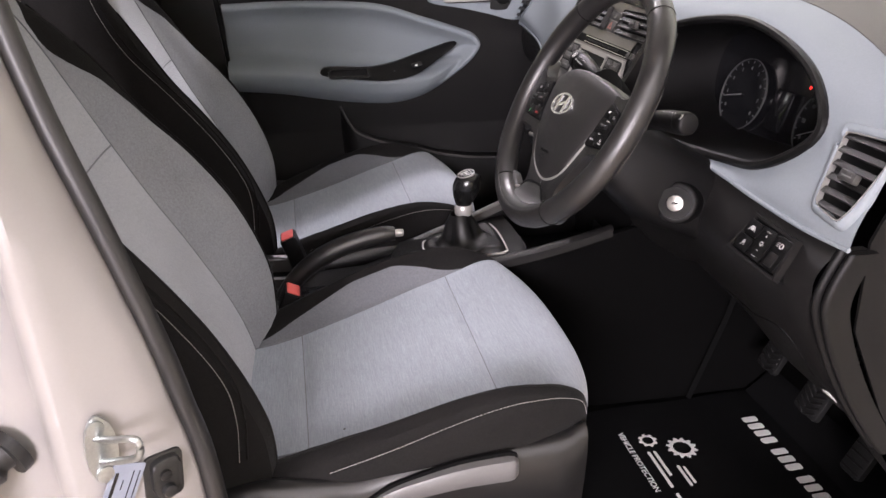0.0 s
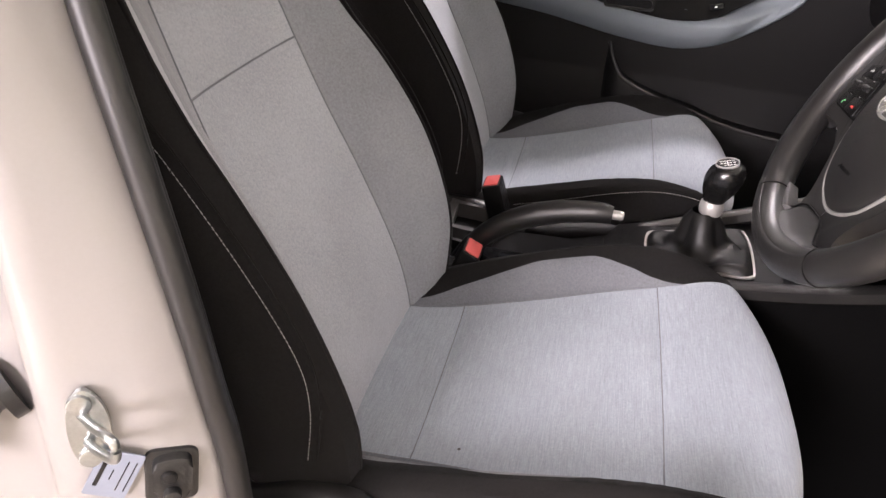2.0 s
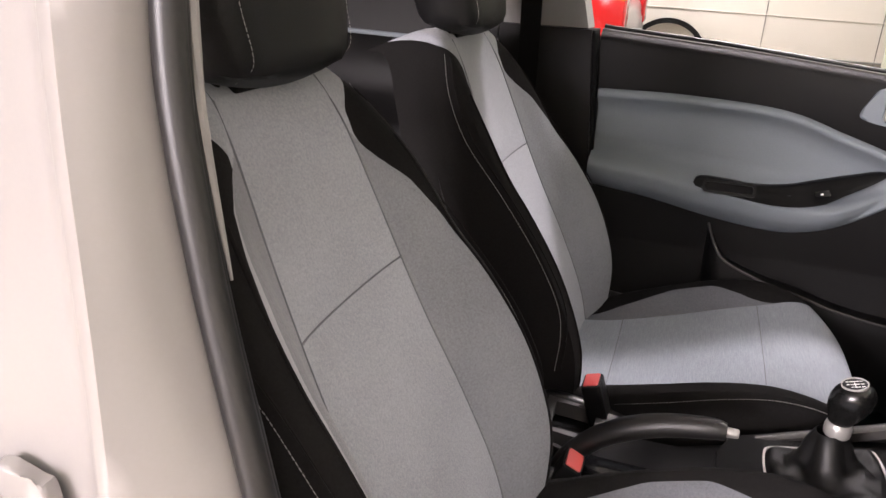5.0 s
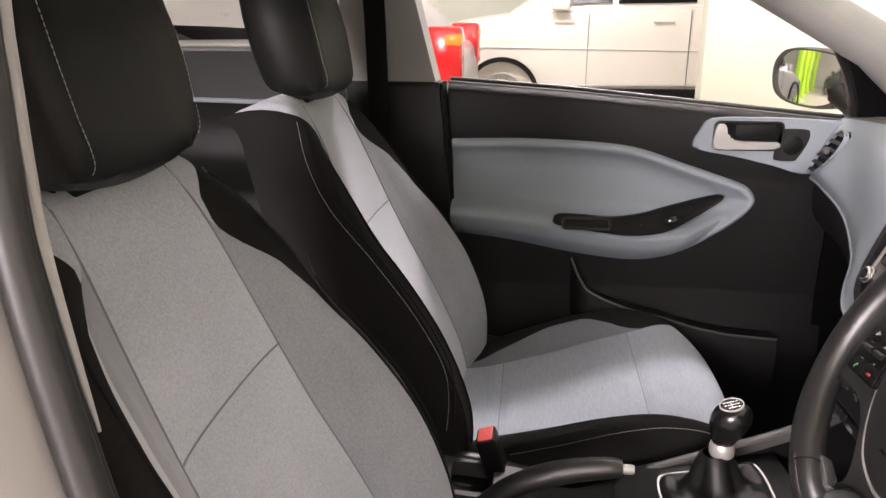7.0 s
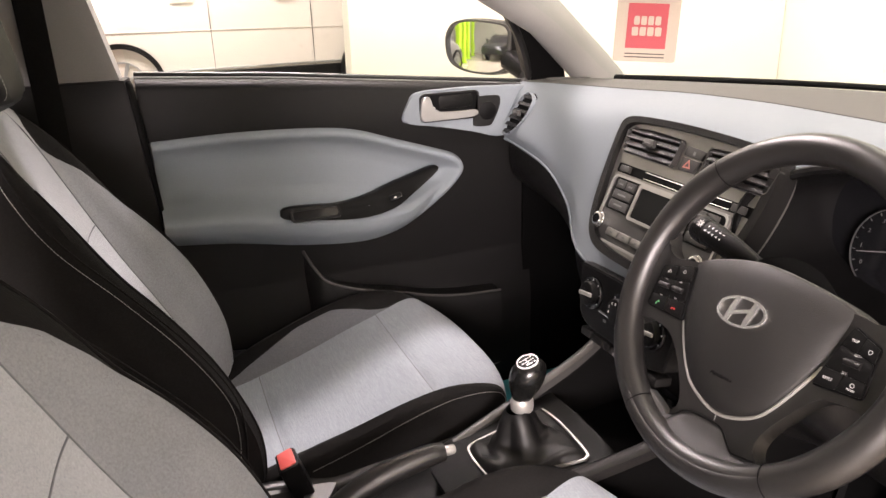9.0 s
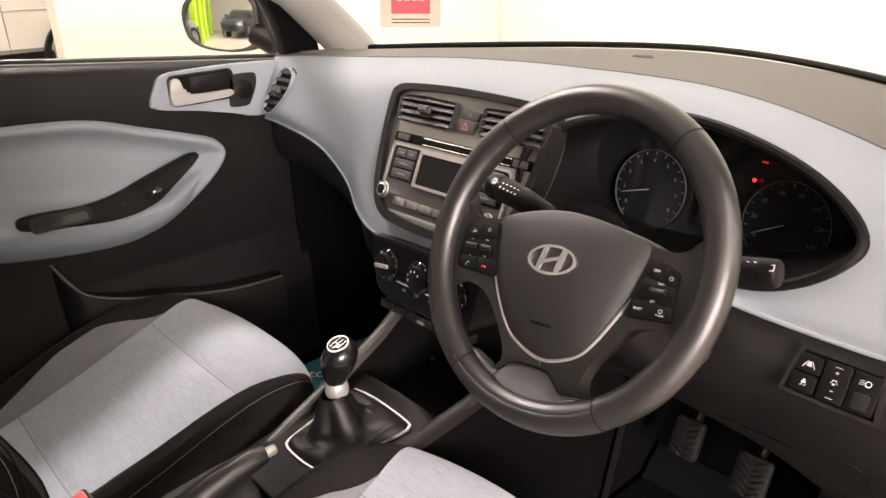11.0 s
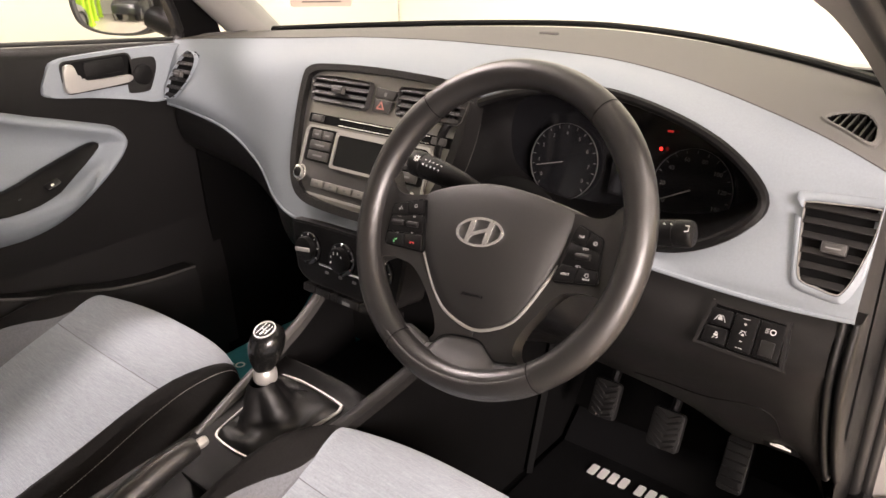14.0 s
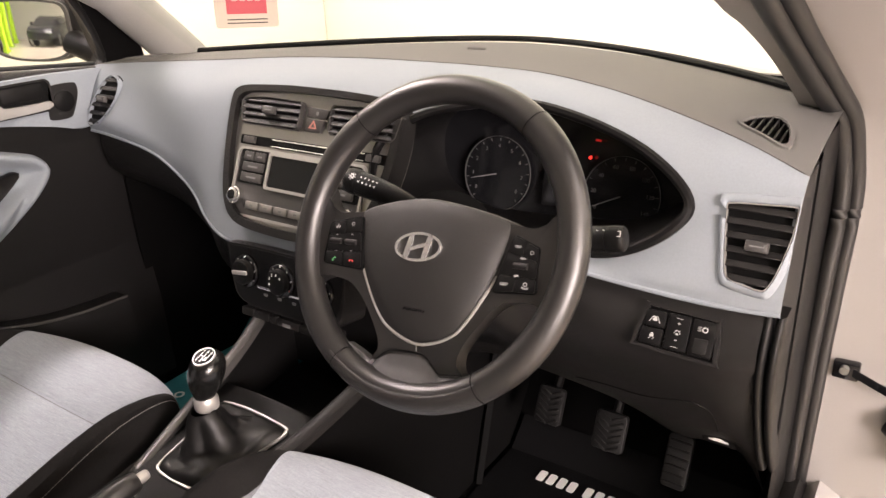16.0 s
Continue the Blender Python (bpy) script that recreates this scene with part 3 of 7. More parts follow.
# distance up the backrest, half-width of the middle panel, half-width over the bolsters, bolster height, hollow of the middle
BACK = [(-0.02, 0.150, 0.225, 0.030, -0.010), (0.05, 0.154, 0.248, 0.054, 0.004), (0.13, 0.154, 0.268, 0.074, 0.010), (0.25, 0.146, 0.278, 0.081, 0.008), (0.36, 0.136, 0.274, 0.070, 0.002), (0.45, 0.130, 0.260, 0.048, 0.0), (0.55, 0.122, 0.244, 0.032, 0.0), (0.63, 0.113, 0.212, 0.014, 0.0), (0.69, 0.102, 0.172, 0.0, -0.006), (0.72, 0.094, 0.150, -0.004, -0.022), (0.735, 0.086, 0.134, -0.006, -0.055)]
BK = smooth_table(BACK)
B0, BUP, BFW = Vector((-0.378, 0, 0.440)), Vector((-0.393, 0, 0.9195)), Vector((0.9195, 0, 0.393))


def backrest(L, s):
    w, W, h, n0 = lerp(L, BK)
    a, sg = abs(s), (1 if s >= 0 else -1)
    if a <= 0.5:
        y, n = w * a / 0.5, n0 - 0.008 * (1 - (a / 0.5) ** 2) - 0.004 * (1 - (a / 0.5) ** 6) * math.exp(-((L - 0.45) / 0.016) ** 2)
    else:
        prof = [(0.5, w, 0.0), (0.58, w + 0.2 * (W - w), h * 0.30), (0.64, w + 0.42 * (W - w), h * 0.76), (0.70, w + 0.66 * (W - w), h), (0.76, w + 0.86 * (W - w), h * 0.93 - 0.004), (0.82, W - 0.003, h * 0.5 - 0.018), (0.90, W, h * 0.1 - 0.05), (1.0, W - 0.02, -0.115)]
        ss = [p[0] for p in prof]
        y, n = float(np.interp(a, ss, [p[1] for p in prof])), n0 + float(np.interp(a, ss, [p[2] for p in prof]))
        if a > 0.9:
            n = min(n, -0.05)
    p = B0 + BUP * L + BFW * n
    return (p.x, SEAT_Y + sg * y, p.z)


GREY_C = [(0.0, 0.505), (0.04, 0.52), (0.16, 0.61), (0.32, 0.665), (0.45, 0.66), (0.55, 0.60), (0.62, 0.53), (0.66, 0.505)]
LIGHT_C = [(0.58, 0.5), (0.66, 0.505), (0.72, 0.53), (0.80, 0.58), (0.90, 0.62), (1.0, 0.62)]
GREY_B = [(-0.02, 0.70), (0.40, 0.70), (0.48, 0.685), (0.54, 0.645), (0.58, 0.59), (0.61, 0.53), (0.625, 0.505)]
LIGHT_B = [(0.0, 0.5), (0.60, 0.505), (0.65, 0.56), (0.68, 0.68), (0.70, 0.80), (0.735, 0.92)]


def zone(f, lo, hi, sg):
    """A seat surface between two border tables; the second parameter runs 0 to 1 across it."""
    def g(t, v):
        a, b = lerp(t, lo)[0], lerp(t, hi)[0]
        return f(t, sg * (a + (b - a) * v))
    return g


HALF, ONE = [(-1, 0.5), (2, 0.5)], [(-1, 1.0), (2, 1.0)]
BLACK_C = [(t, max(lerp(t, GREY_C)[0] if t < 0.66 else 0.5, lerp(t, LIGHT_C)[0])) for t in steps(0, 1, 60)]
GREY_N = [(-0.02, 0.70), (0.40, 0.70), (0.50, 0.69), (0.56, 0.675), (0.60, 0.65), (0.63, 0.58), (0.645, 0.505)]
BACK_EDGE = {1: GREY_B, -1: GREY_N}
BLACK_B = {k: [(t, max(lerp(t, e)[0], lerp(t, LIGHT_B)[0])) for t in steps(-0.02, 0.735, 60)] for k, e in BACK_EDGE.items()}
STRIP_B = {k: [(t, lerp(t, e)[0] - 0.022 * min(1, max(0, (e[-1][0] - 0.03 - t) / 0.1))) for t in steps(-0.02, 0.735, 60)] for k, e in BACK_EDGE.items()}


def superblob(c, rx, ry, rz, e, n=20, lean=0.0):
    bm = bmesh.new()
    bmesh.ops.create_uvsphere(bm, u_segments=2 * n, v_segments=n, radius=1)
    for v in bm.verts:
        q = [math.copysign(abs(k) ** e, k) for k in v.co]
        L = math.sqrt(sum(k * k for k in q)) or 1
        m = max(abs(k) for k in q) or 1
        f = (1 / L) * 0.52 + (1 / m) * 0.42
        v.co = Vector((q[0] * f * rx, q[1] * f * ry, q[2] * f * rz))
        v.co.x -= lean * v.co.z
    bmesh.ops.translate(bm, verts=bm.verts, vec=c)
    return bm


def head_front(dy, dz):
    """How far the headrest's front face stands before its centre."""
    for i in range(80):
        u = Vector((1.2 - i * 0.015, dy / 0.148, dz / 0.130))
        if u.length < 0.52 + 0.42 * u.length / max(abs(k) for k in u):
            break
    return u.x * 0.076 + 0.0015


def side_point(x, z, sg):
    """The point on a backrest's side that lies nearest to a given x and z."""
    grid = [Vector(backrest(L, sg * a)) for L in steps(0.0, 0.72, 72) for a in steps(0.72, 1.0, 28)]
    near = min((p.x - x) ** 2 + (p.z - z) ** 2 for p in grid)
    best = max((p for p in grid if (p.x - x) ** 2 + (p.z - z) ** 2 < near + 0.00004), key=lambda p: abs(p.y - SEAT_Y))
    best = Vector((x, best.y, z)) if near < 0.00005 else min(grid, key=lambda p: (p.x - x) ** 2 + (p.z - z) ** 2)
    return best + Vector((0.001, sg * 0.003, 0.0))


def front_seat():
    t = thing("front_seat", "driver's seat in light grey cloth with black side bolsters", "car seat", (-0.2, SEAT_Y, 0.2), "front seats")
    part("cushion_panel", sheet(cushion, steps(0.18, 0.60, 72), steps(-0.5, 0.5, 24)), "light_cloth", t, "light grey ribbed cloth panel")
    part("cushion_rear_panel", sheet(cushion, steps(0.0, 0.18, 30), steps(-0.5, 0.5, 24)), "light_cloth", t, "light grey ribbed cloth panel")
    part("cushion_front_panel", sheet(cushion, steps(0.60, 0.935, 58), steps(-0.5, 0.5, 26)), "light_cloth", t, "light grey cloth front panel")
    part("cushion_lip", sheet(cushion, steps(0.935, 1.0, 6), steps(-0.62, 0.62, 30)), "black_cloth", t, "black cloth front edge")
    for sg in (1, -1):
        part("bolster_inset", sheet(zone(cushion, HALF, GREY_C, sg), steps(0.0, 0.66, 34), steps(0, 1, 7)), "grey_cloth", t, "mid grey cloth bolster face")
        part("front_corner", sheet(zone(cushion, HALF, LIGHT_C, sg), steps(0.66, 0.935, 22), steps(0, 1, 8)), "light_cloth", t, "light grey cloth front corner")
        part("bolster", sheet(zone(cushion, BLACK_C, ONE, sg), steps(0.0, 1.0, 70), steps(0, 1, 18)), "black_cloth", t, "black cloth side bolster")
        part("bolster_seam", tube([cushion(v, sg * 0.5) for v in steps(0.02, 0.60, 14)], 0.0016, 6), "grey_cloth", t)
        part("bolster_stitching", stitches([Vector(cushion(v, sg * (0.800 - 0.03 * v))) + Vector((0, sg * 0.001, 0.001)) for v in steps(0.22, 0.93, 16)], normal=(0, sg, 0.2)), "thread", t, "white stitching")
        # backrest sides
        part("back_bolster_inset", sheet(zone(backrest, HALF, STRIP_B[sg], sg), steps(0.0, BACK_EDGE[sg][-1][0], 40), steps(0, 1, 9)), "lit_grey_cloth", t, "mid grey cloth bolster face")
        # Paler on one side only: light on the crest put into its colour.
        part("bolster_edge", sheet(zone(backrest, STRIP_B[sg], BACK_EDGE[sg], sg), steps(0.0, BACK_EDGE[sg][-1][0] - 0.03, 40), steps(0, 1, 2)), "lit_edge_cloth" if sg < 0 else "lit_grey_cloth", t, "cloth edge strip, paler for light on the crest" if sg < 0 else "mid grey cloth edge strip")
        part("back_bolster", sheet(zone(backrest, BLACK_B[sg], ONE, sg), steps(-0.02, 0.735, 60), steps(0, 1, 16)), "black_cloth", t, "black cloth backrest side")
        part("shoulder", sheet(zone(backrest, BACK_EDGE[sg], BLACK_B[sg], sg), steps(0.60, 0.735, 20), steps(0, 1, 10)), "back_cloth", t, "light grey cloth shoulder")
        part("back_seam", tube([backrest(v, sg * 0.5) for v in steps(0.0, 0.70, 14)], 0.0016, 6), "grey_cloth", t)
        part("back_piping", tube([backrest(v, sg * 0.70) for v in steps(0.02, 0.60, 14)], 0.0022, 6), "black_cloth", t)
        side_line = [(-0.650, 0.23, 1.06), (-0.622, 0.23, 1.00), (-0.580, 0.25, 0.930), (-0.508, 0.272, 0.845), (-0.440, 0.277, 0.757), (-0.394, 0.272, 0.672), (-0.383, 0.266, 0.610), (-0.387, 0.258, 0.540)]
        part("back_stitching", stitches([side_point(x, z, sg) for x, dy, z in side_line], normal=(0, sg, 0.2)), "thread", t, "white stitching")
        part("side_crease", tube([side_point(x + 0.010, z + 0.004, sg) for x, dy, z in side_line], 0.0013, 6), "black_cloth", t)
    part("backrest_panel", sheet(backrest, steps(0.0, 0.45, 76), steps(-0.5, 0.5, 24)), "back_cloth", t, "light grey flecked cloth panel")
    part("backrest_upper_panel", sheet(backrest, steps(0.45, 0.735, 48), steps(-0.5, 0.5, 24)), "back_cloth", t, "light grey flecked cloth panel")
    part("backrest_shell", loft([[Vector((0, SEAT_Y, 0)) + B0 + BUP * L + BFW * (-0.105 if abs(k) < 0.99 else -0.06) + Vector((0, k * (lerp(L, BK)[1] - 0.004), 0)) for k in (-1, -0.9, 0.9, 1)] for L in steps(-0.04, 0.715, 10)], False), "soft", t, "black backrest shell")
    for tt in (0.18, 0.60):
        part("cross_seam", tube([Vector(cushion(tt, s)) + Vector((0, 0, -0.0006)) for s in steps(-0.5, 0.5, 10)], 0.0011, 6), "grey_cloth", t)
    part("back_cross_seam", tube([Vector(backrest(0.45, s)) for s in steps(-0.5, 0.5, 10)], 0.0014, 6), "grey_cloth", t)
    # headrest
    c = Vector((-0.690, SEAT_Y, 1.203))
    head = part("headrest", superblob(c, 0.076, 0.148, 0.130, 0.80, 22, 0.22), "headrest", t, "black leatherette headrest")
    for sg in (1, -1):
        part("headrest_stitching", stitches([(c.x + head_front(dy, dz) - 0.22 * dz, SEAT_Y + sg * dy, c.z + dz) for dy, dz in ((0.090, -0.106), (0.100, -0.085), (0.105, -0.04), (0.107, 0.0), (0.105, 0.05), (0.100, 0.09))], normal=(1, 0, 0)), "thread", head, "white stitching")
        part("headrest_post", tube([(-0.68, SEAT_Y + sg * 0.07, 1.04), (-0.68, SEAT_Y + sg * 0.07, 1.13)], 0.006, 8), "black", t)
    part("headrest_guide", box(-0.71, -0.665, SEAT_Y - 0.055, SEAT_Y + 0.055, 1.078, 1.090, 0.004), "black", t)
    # plinth
    part("seat_plinth", loft([[(-0.42, SEAT_Y - w, z), (0.10, SEAT_Y - w, z), (0.10, SEAT_Y + w, z), (-0.42, SEAT_Y + w, z)] for w, z in ((0.20, 0.2), (0.215, 0.26), (0.225, 0.42))]), "black", t)
    top_line = smooth_table([(-0.47, 0.460), (-0.40, 0.492), (-0.30, 0.486), (-0.24, 0.482), (-0.17, 0.496), (-0.10, 0.503), (0.0, 0.500), (0.05, 0.503), (0.085, 0.512)], 5)
    for sg in (1, -1):
        rings = []
        for x, z in top_line:
            k = min(1.0, max(0.0, (0.095 - x) / 0.05)) ** 0.5
            ring = [(0.236, z - 0.004), (0.250, z + 0.002), (0.262, z - 0.002), (0.270, z - 0.014), (0.273, z - 0.040), (0.270, z - 0.09), (0.258, 0.33), (0.232, 0.31)]
            rings.append([(x, SEAT_Y + sg * (0.215 + (y - 0.215) * (0.55 + 0.45 * k)), zz) for y, zz in ring])
        part("side_valance", loft(rings), "valance", t, "dark grey plastic side cover", 60)
        part("seat_rail", box(-0.40, 0.16, SEAT_Y + sg * 0.18 - 0.02, SEAT_Y + sg * 0.18 + 0.02, 0.2, 0.235, 0.004), "grey", t)
    return t


driver_seat = front_seat()
passenger_seat = copy_thing(driver_seat, pose(-0.2, -SEAT_Y, 0.2))
tagged(passenger_seat, "passenger seat in light grey cloth with black side bolsters", "car seat")
LEV = [(-0.245, 0.438, 0.008, 0.003), (-0.20, 0.462, 0.012, 0.010), (-0.155, 0.474, 0.014, 0.014), (-0.105, 0.483, 0.0155, 0.017), (-0.06, 0.485, 0.0165, 0.018), (-0.034, 0.485, 0.0165, 0.017), (-0.024, 0.484, 0.012, 0.010)]
part("lever_slot", loft([[(x, -0.634, z - h - 0.008), (x, -0.6345, z + h + 0.006), (x, -0.630, z + h + 0.006), (x, -0.630, z - h - 0.008)] for x, z, h, d in LEV]), "slotblack", driver_seat)
part("height_lever", loft([[(x, -0.632, z - h), (x, -0.634 - d * 0.8, z - h * 0.9), (x, -0.634 - d, z - h * 0.3), (x, -0.634 - d, z + h * 0.5), (x, -0.634 - d * 0.7, z + h), (x, -0.632, z + h)] for x, z, h, d in (tuple(r) for r in spline(LEV, 4))]), "lever_grey", driver_seat, "grey plastic height adjusting lever", 50)


sx, sy, sz = cushion(0.255, -0.41)
part("dirt_spot", disc(0.0019, pose(sx, sy, sz + 0.0002, 0, -14, 0), 0.0004, 9), "grey", driver_seat, "small dark spot on the cloth")


def buckle(place, lean, label):
    x, y, z = place
    t = thing("seat_belt_buckle", label, "belt buckle", (x, y, z - 0.11), "belt buckles")
    m = Matrix.Translation(place) @ pose(0, 0, 0, 0, lean, 0)
    part("buckle_case", prism(rounded(0.034, 0.052, 0.006), m @ pose(0, 0, -0.085), 0.085, 0.004), "black", t)
    part("release_button", prism(rounded(0.026, 0.042, 0.004), m @ pose(0, 0, -0.004), 0.0065, 0.002), "red", t, "red release button")
    part("buckle_stalk", box(-0.012, 0.012, -0.02, 0.02, -0.2, -0.08, 0.003, 2, m), "black", t)
    return t


buckle((-0.318, 0.090, 0.545), -18, "black belt buckle with a red button beside the passenger seat")
buckle((-0.312, -0.100, 0.512), 25, "black belt buckle with a red button beside the driver's seat")

# ---- dashboard ----
# y; lower edge x, z; lower face x, z; shoulder x, z; rear edge of the blue part x, z
DASH = [
    (-0.735, 0.328, 0.816, 0.335, 0.85, 0.368, 0.94, 0.392, 0.966),
    (-0.66, 0.322, 0.814, 0.328, 0.848, 0.374, 0.95, 0.418, 0.99),
    (-0.56, 0.320, 0.817, 0.33, 0.85, 0.385, 0.966, 0.458, 1.01),
    (-0.45, 0.320, 0.823, 0.345, 0.85, 0.396, 0.998, 0.485, 1.03),
    (-0.33, 0.318, 0.825, 0.35, 0.85, 0.402, 1.02, 0.503, 1.043),
    (-0.2, 0.29, 0.8, 0.32, 0.85, 0.385, 1.012, 0.512, 1.046),
    (-0.14, 0.262, 0.77, 0.29, 0.84, 0.356, 1.008, 0.514, 1.046),
    (0, 0.252, 0.76, 0.284, 0.84, 0.356, 1.012, 0.513, 1.046),
    (0.14, 0.258, 0.765, 0.286, 0.84, 0.35, 1.008, 0.498, 1.044),
    (0.22, 0.278, 0.78, 0.298, 0.85, 0.352, 1, 0.48, 1.042),
    (0.32, 0.325, 0.815, 0.33, 0.88, 0.362, 0.988, 0.458, 1.037),
    (0.45, 0.352, 0.858, 0.35, 0.9, 0.378, 0.985, 0.438, 1.031),
    (0.6, 0.364, 0.876, 0.358, 0.915, 0.392, 0.988, 0.425, 1.022),
    (0.72, 0.372, 0.88, 0.368, 0.915, 0.402, 0.985, 0.43, 1.012),
]
DT = smooth_table(DASH, 8)


def fascia(y, s):
    x0, z0, x1, z1, x2, z2, x3, z3 = lerp(y, DT)
    P = [(x0, z0), (x1, z1), (x2, z2), (x3, z3)]
    i = min(2, int(s * 3))
    t = s * 3 - i
    pts = [np.array(p) for p in P]
    a = pts[i - 1] if i else 2 * pts[0] - pts[1]
    d = pts[i + 2] if i < 2 else 2 * pts[3] - pts[2]
    b, c = pts[i], pts[i + 1]
    q = 0.5 * (2 * b + (c - a) * t + (2 * a - 5 * b + 4 * c - d) * t * t + (3 * b - a - 3 * c + d) * t ** 3)
    return (float(q[0]), y, float(q[1]))


def inside(poly, y, z):
    hit = False
    for (a, b), (c, d) in zip(poly, poly[1:] + poly[:1]):
        if (b > z) != (d > z) and y < (c - a) * (z - b) / (d - b) + a:
            hit = not hit
    return hit


BINN = [tuple(p) for p in spline([(-0.155, 0.955), (-0.20, 0.992), (-0.28, 1.012), (-0.37, 1.018), (-0.468, 1.000), (-0.557, 0.968), (-0.610, 0.928), (-0.598, 0.894), (-0.545, 0.858), (-0.47, 0.840), (-0.30, 0.826), (-0.19, 0.850), (-0.155, 0.895)], 5, True)]
STACK = [tuple(p) for p in spline([(0.176, 0.985), (0.165, 1.005), (0.13, 1.012), (0.0, 1.016), (-0.14, 1.010), (-0.168, 0.995), (-0.172, 0.93), (-0.16, 0.86), (-0.13, 0.815), (-0.06, 0.803), (0.06, 0.803), (0.125, 0.815), (0.155, 0.85), (0.168, 0.92)], 5, True)]
RVENT = [(-0.694 + (p[0] + 0.694) * 0.89, 0.891 + (p[1] - 0.891) * 0.90) for p in spline([(-0.650, 0.930), (-0.69, 0.940), (-0.730, 0.940), (-0.736, 0.920), (-0.735, 0.88), (-0.716, 0.846), (-0.690, 0.842), (-0.666, 0.852), (-0.660, 0.875)], 4, True)]
LVENT = [tuple(p) for p in spline([(0.592, 0.998), (0.572, 0.985), (0.585, 0.95), (0.62, 0.915), (0.655, 0.897), (0.672, 0.902), (0.665, 0.935), (0.635, 0.975), (0.61, 0.995)], 4, True)]
dash = thing("dashboard", "blue-grey and black dashboard with a grey top", "dashboard", (0.5, 0, 0.8))


def open_fascia(y, s):
    p = fascia(y, s)
    return not any(inside(h, y, p[2]) for h in (BINN, STACK, RVENT, LVENT))


part("fascia", sheet(fascia, steps(-0.735, 0.72, 240), steps(0, 1, 70), open_fascia), "blue", dash, "blue-grey moulded fascia", 60)
part("fascia_edge", tube([fascia(y, 0.0) for y in steps(-0.735, 0.72, 40)], 0.0032, 8, n=2), "blue", dash)


def top_pad(y, s):
    x3, z3 = lerp(y, DT)[-2:]
    u = max(-1, min(1, y / 0.73))
    bx = 1.07 - 0.42 * abs(u) ** 1.7
    return (x3 + (bx - x3) * s, y, z3 + (1.0 - z3) * s + 0.006 * math.sin(math.pi * s))


DVP = [(0.479, -0.637), (0.513, -0.647), (0.529, -0.669), (0.496, -0.690), (0.445, -0.695), (0.458, -0.665)]
DVP = [tuple(p) for p in spline(DVP, 4, True)]
DVQ = [(x + 0.05, -y + 0.002) for x, y in DVP][::-1]


def solid_top(y, s):
    x = top_pad(y, s)[0]
    return not any(inside([(b, a) for a, b in h], y, x) for h in (DVP, DVQ))


part("top_pad", sheet(top_pad, steps(-0.735, -0.60, 60) + steps(-0.60, 0.60, 50)[1:] + steps(0.60, 0.72, 60)[1:], steps(0, 0.45, 80) + steps(0.45, 1, 12)[1:], solid_top), "pad", dash, "grey grained dash top")
part("top_seam", tube([Vector(fascia(y, 1.0)) + Vector((0, 0, 0.0005)) for y in steps(-0.73, 0.715, 40)], 0.0010, 6, n=2), "pad", dash)


def face_x(y, z):
    """Depth of the fascia at a height."""
    best = min(steps(0, 1, 60), key=lambda s: abs(fascia(y, s)[2] - z))
    return fascia(y, best)[0]


def shrink(poly, k, c=None):
    cy, cz = c or (sum(p[0] for p in poly) / len(poly), sum(p[1] for p in poly) / len(poly))
    return [(cy + (y - cy) * k, cz + (z - cz) * k) for y, z in poly]


def rim_of(poly, r, mat, name, lift=0.002, label=""):
    pts = [(face_x(y, z) - lift, y, z) for y, z in poly]
    xs = np.array([p[0] for p in pts])
    for _ in range(3):
        xs = (np.roll(xs, 1) + xs + np.roll(xs, -1)) / 3
    return part(name, tube([(float(x), p[1], p[2]) for x, p in zip(xs, pts)], r, 8, True, 1.0, 1, (1, 0, 0)), mat, dash, label)


def funnel(poly, back, k, mat, name, c=None, shift=(0, 0)):
    outer = [(face_x(y, z) + 0.001, y, z) for y, z in poly]
    inner = [(back + 0.25 * (z + shift[1] - 0.9), y + shift[0], z + shift[1]) for y, z in shrink(poly, k, c)]
    mid = [tuple((a + b) / 2 for a, b in zip(o, i)) for o, i in zip(outer, inner)]
    part(name, loft([outer, mid, inner], True, False), mat, dash)
    return inner


# instrument binnacle
rim_of(BINN, 0.007, "black", "binnacle_rim")
inner = funnel(BINN, 0.478, 0.93, "black", "binnacle_cowl")
bm = bmesh.new()
bm.faces.new([bm.verts.new(p) for p in inner])
part("instrument_panel", bm, "gloss", dash, "black instrument panel")
G = frame_at((0.470, -0.38, 0.90), (0, -1, 0), (0.25, 0, 1))


def circle(r, n=48, cx=0.0, cy=0.0, a0=0.0, a1=360.0):
    return [(cx + r * math.cos(radians(a)), cy + r * math.sin(radians(a))) for a in (a0 + (a1 - a0) * i / n for i in range(n))]


def gauge(cx, cy, r, numbers, needle):
    t = thing("instrument_dial", "unlit round dial with a thin silver ring and needle", "dial", tuple(G @ Vector((cx, cy, 0))), "instrument dials")
    part("dial_face", disc(r * 0.97, G @ pose(cx, cy, -0.002), 0.003, 48), "gloss", t)
    part("dial_ring", ring_plate(circle(r, 64, cx, cy), circle(r * 0.988, 64, cx, cy), G, 0.003), "dialring", t)
    part("needle", prism([(-0.0009, 0), (0.0009, 0), (0.0005, r * 0.8), (-0.0005, r * 0.8)], G @ pose(cx, cy, 0.004, 0, 0, needle), 0.001), "dim", t)
    for text, a in numbers:
        q = radians(a)
        part("numeral", lettering(text, G @ pose(cx + r * 0.74 * math.cos(q), cy + r * 0.74 * math.sin(q), 0.0016), 0.0085), "faint", t)
    for i in range(17):
        q = radians(225 - 270 * i / 16)
        part("tick", box(-0.0006, 0.0006, r * 0.88, r * 0.95, 0.001, 0.002, 0, 1, G @ pose(cx, cy, 0, 0, 0, math.degrees(q) - 90)), "faint", t)


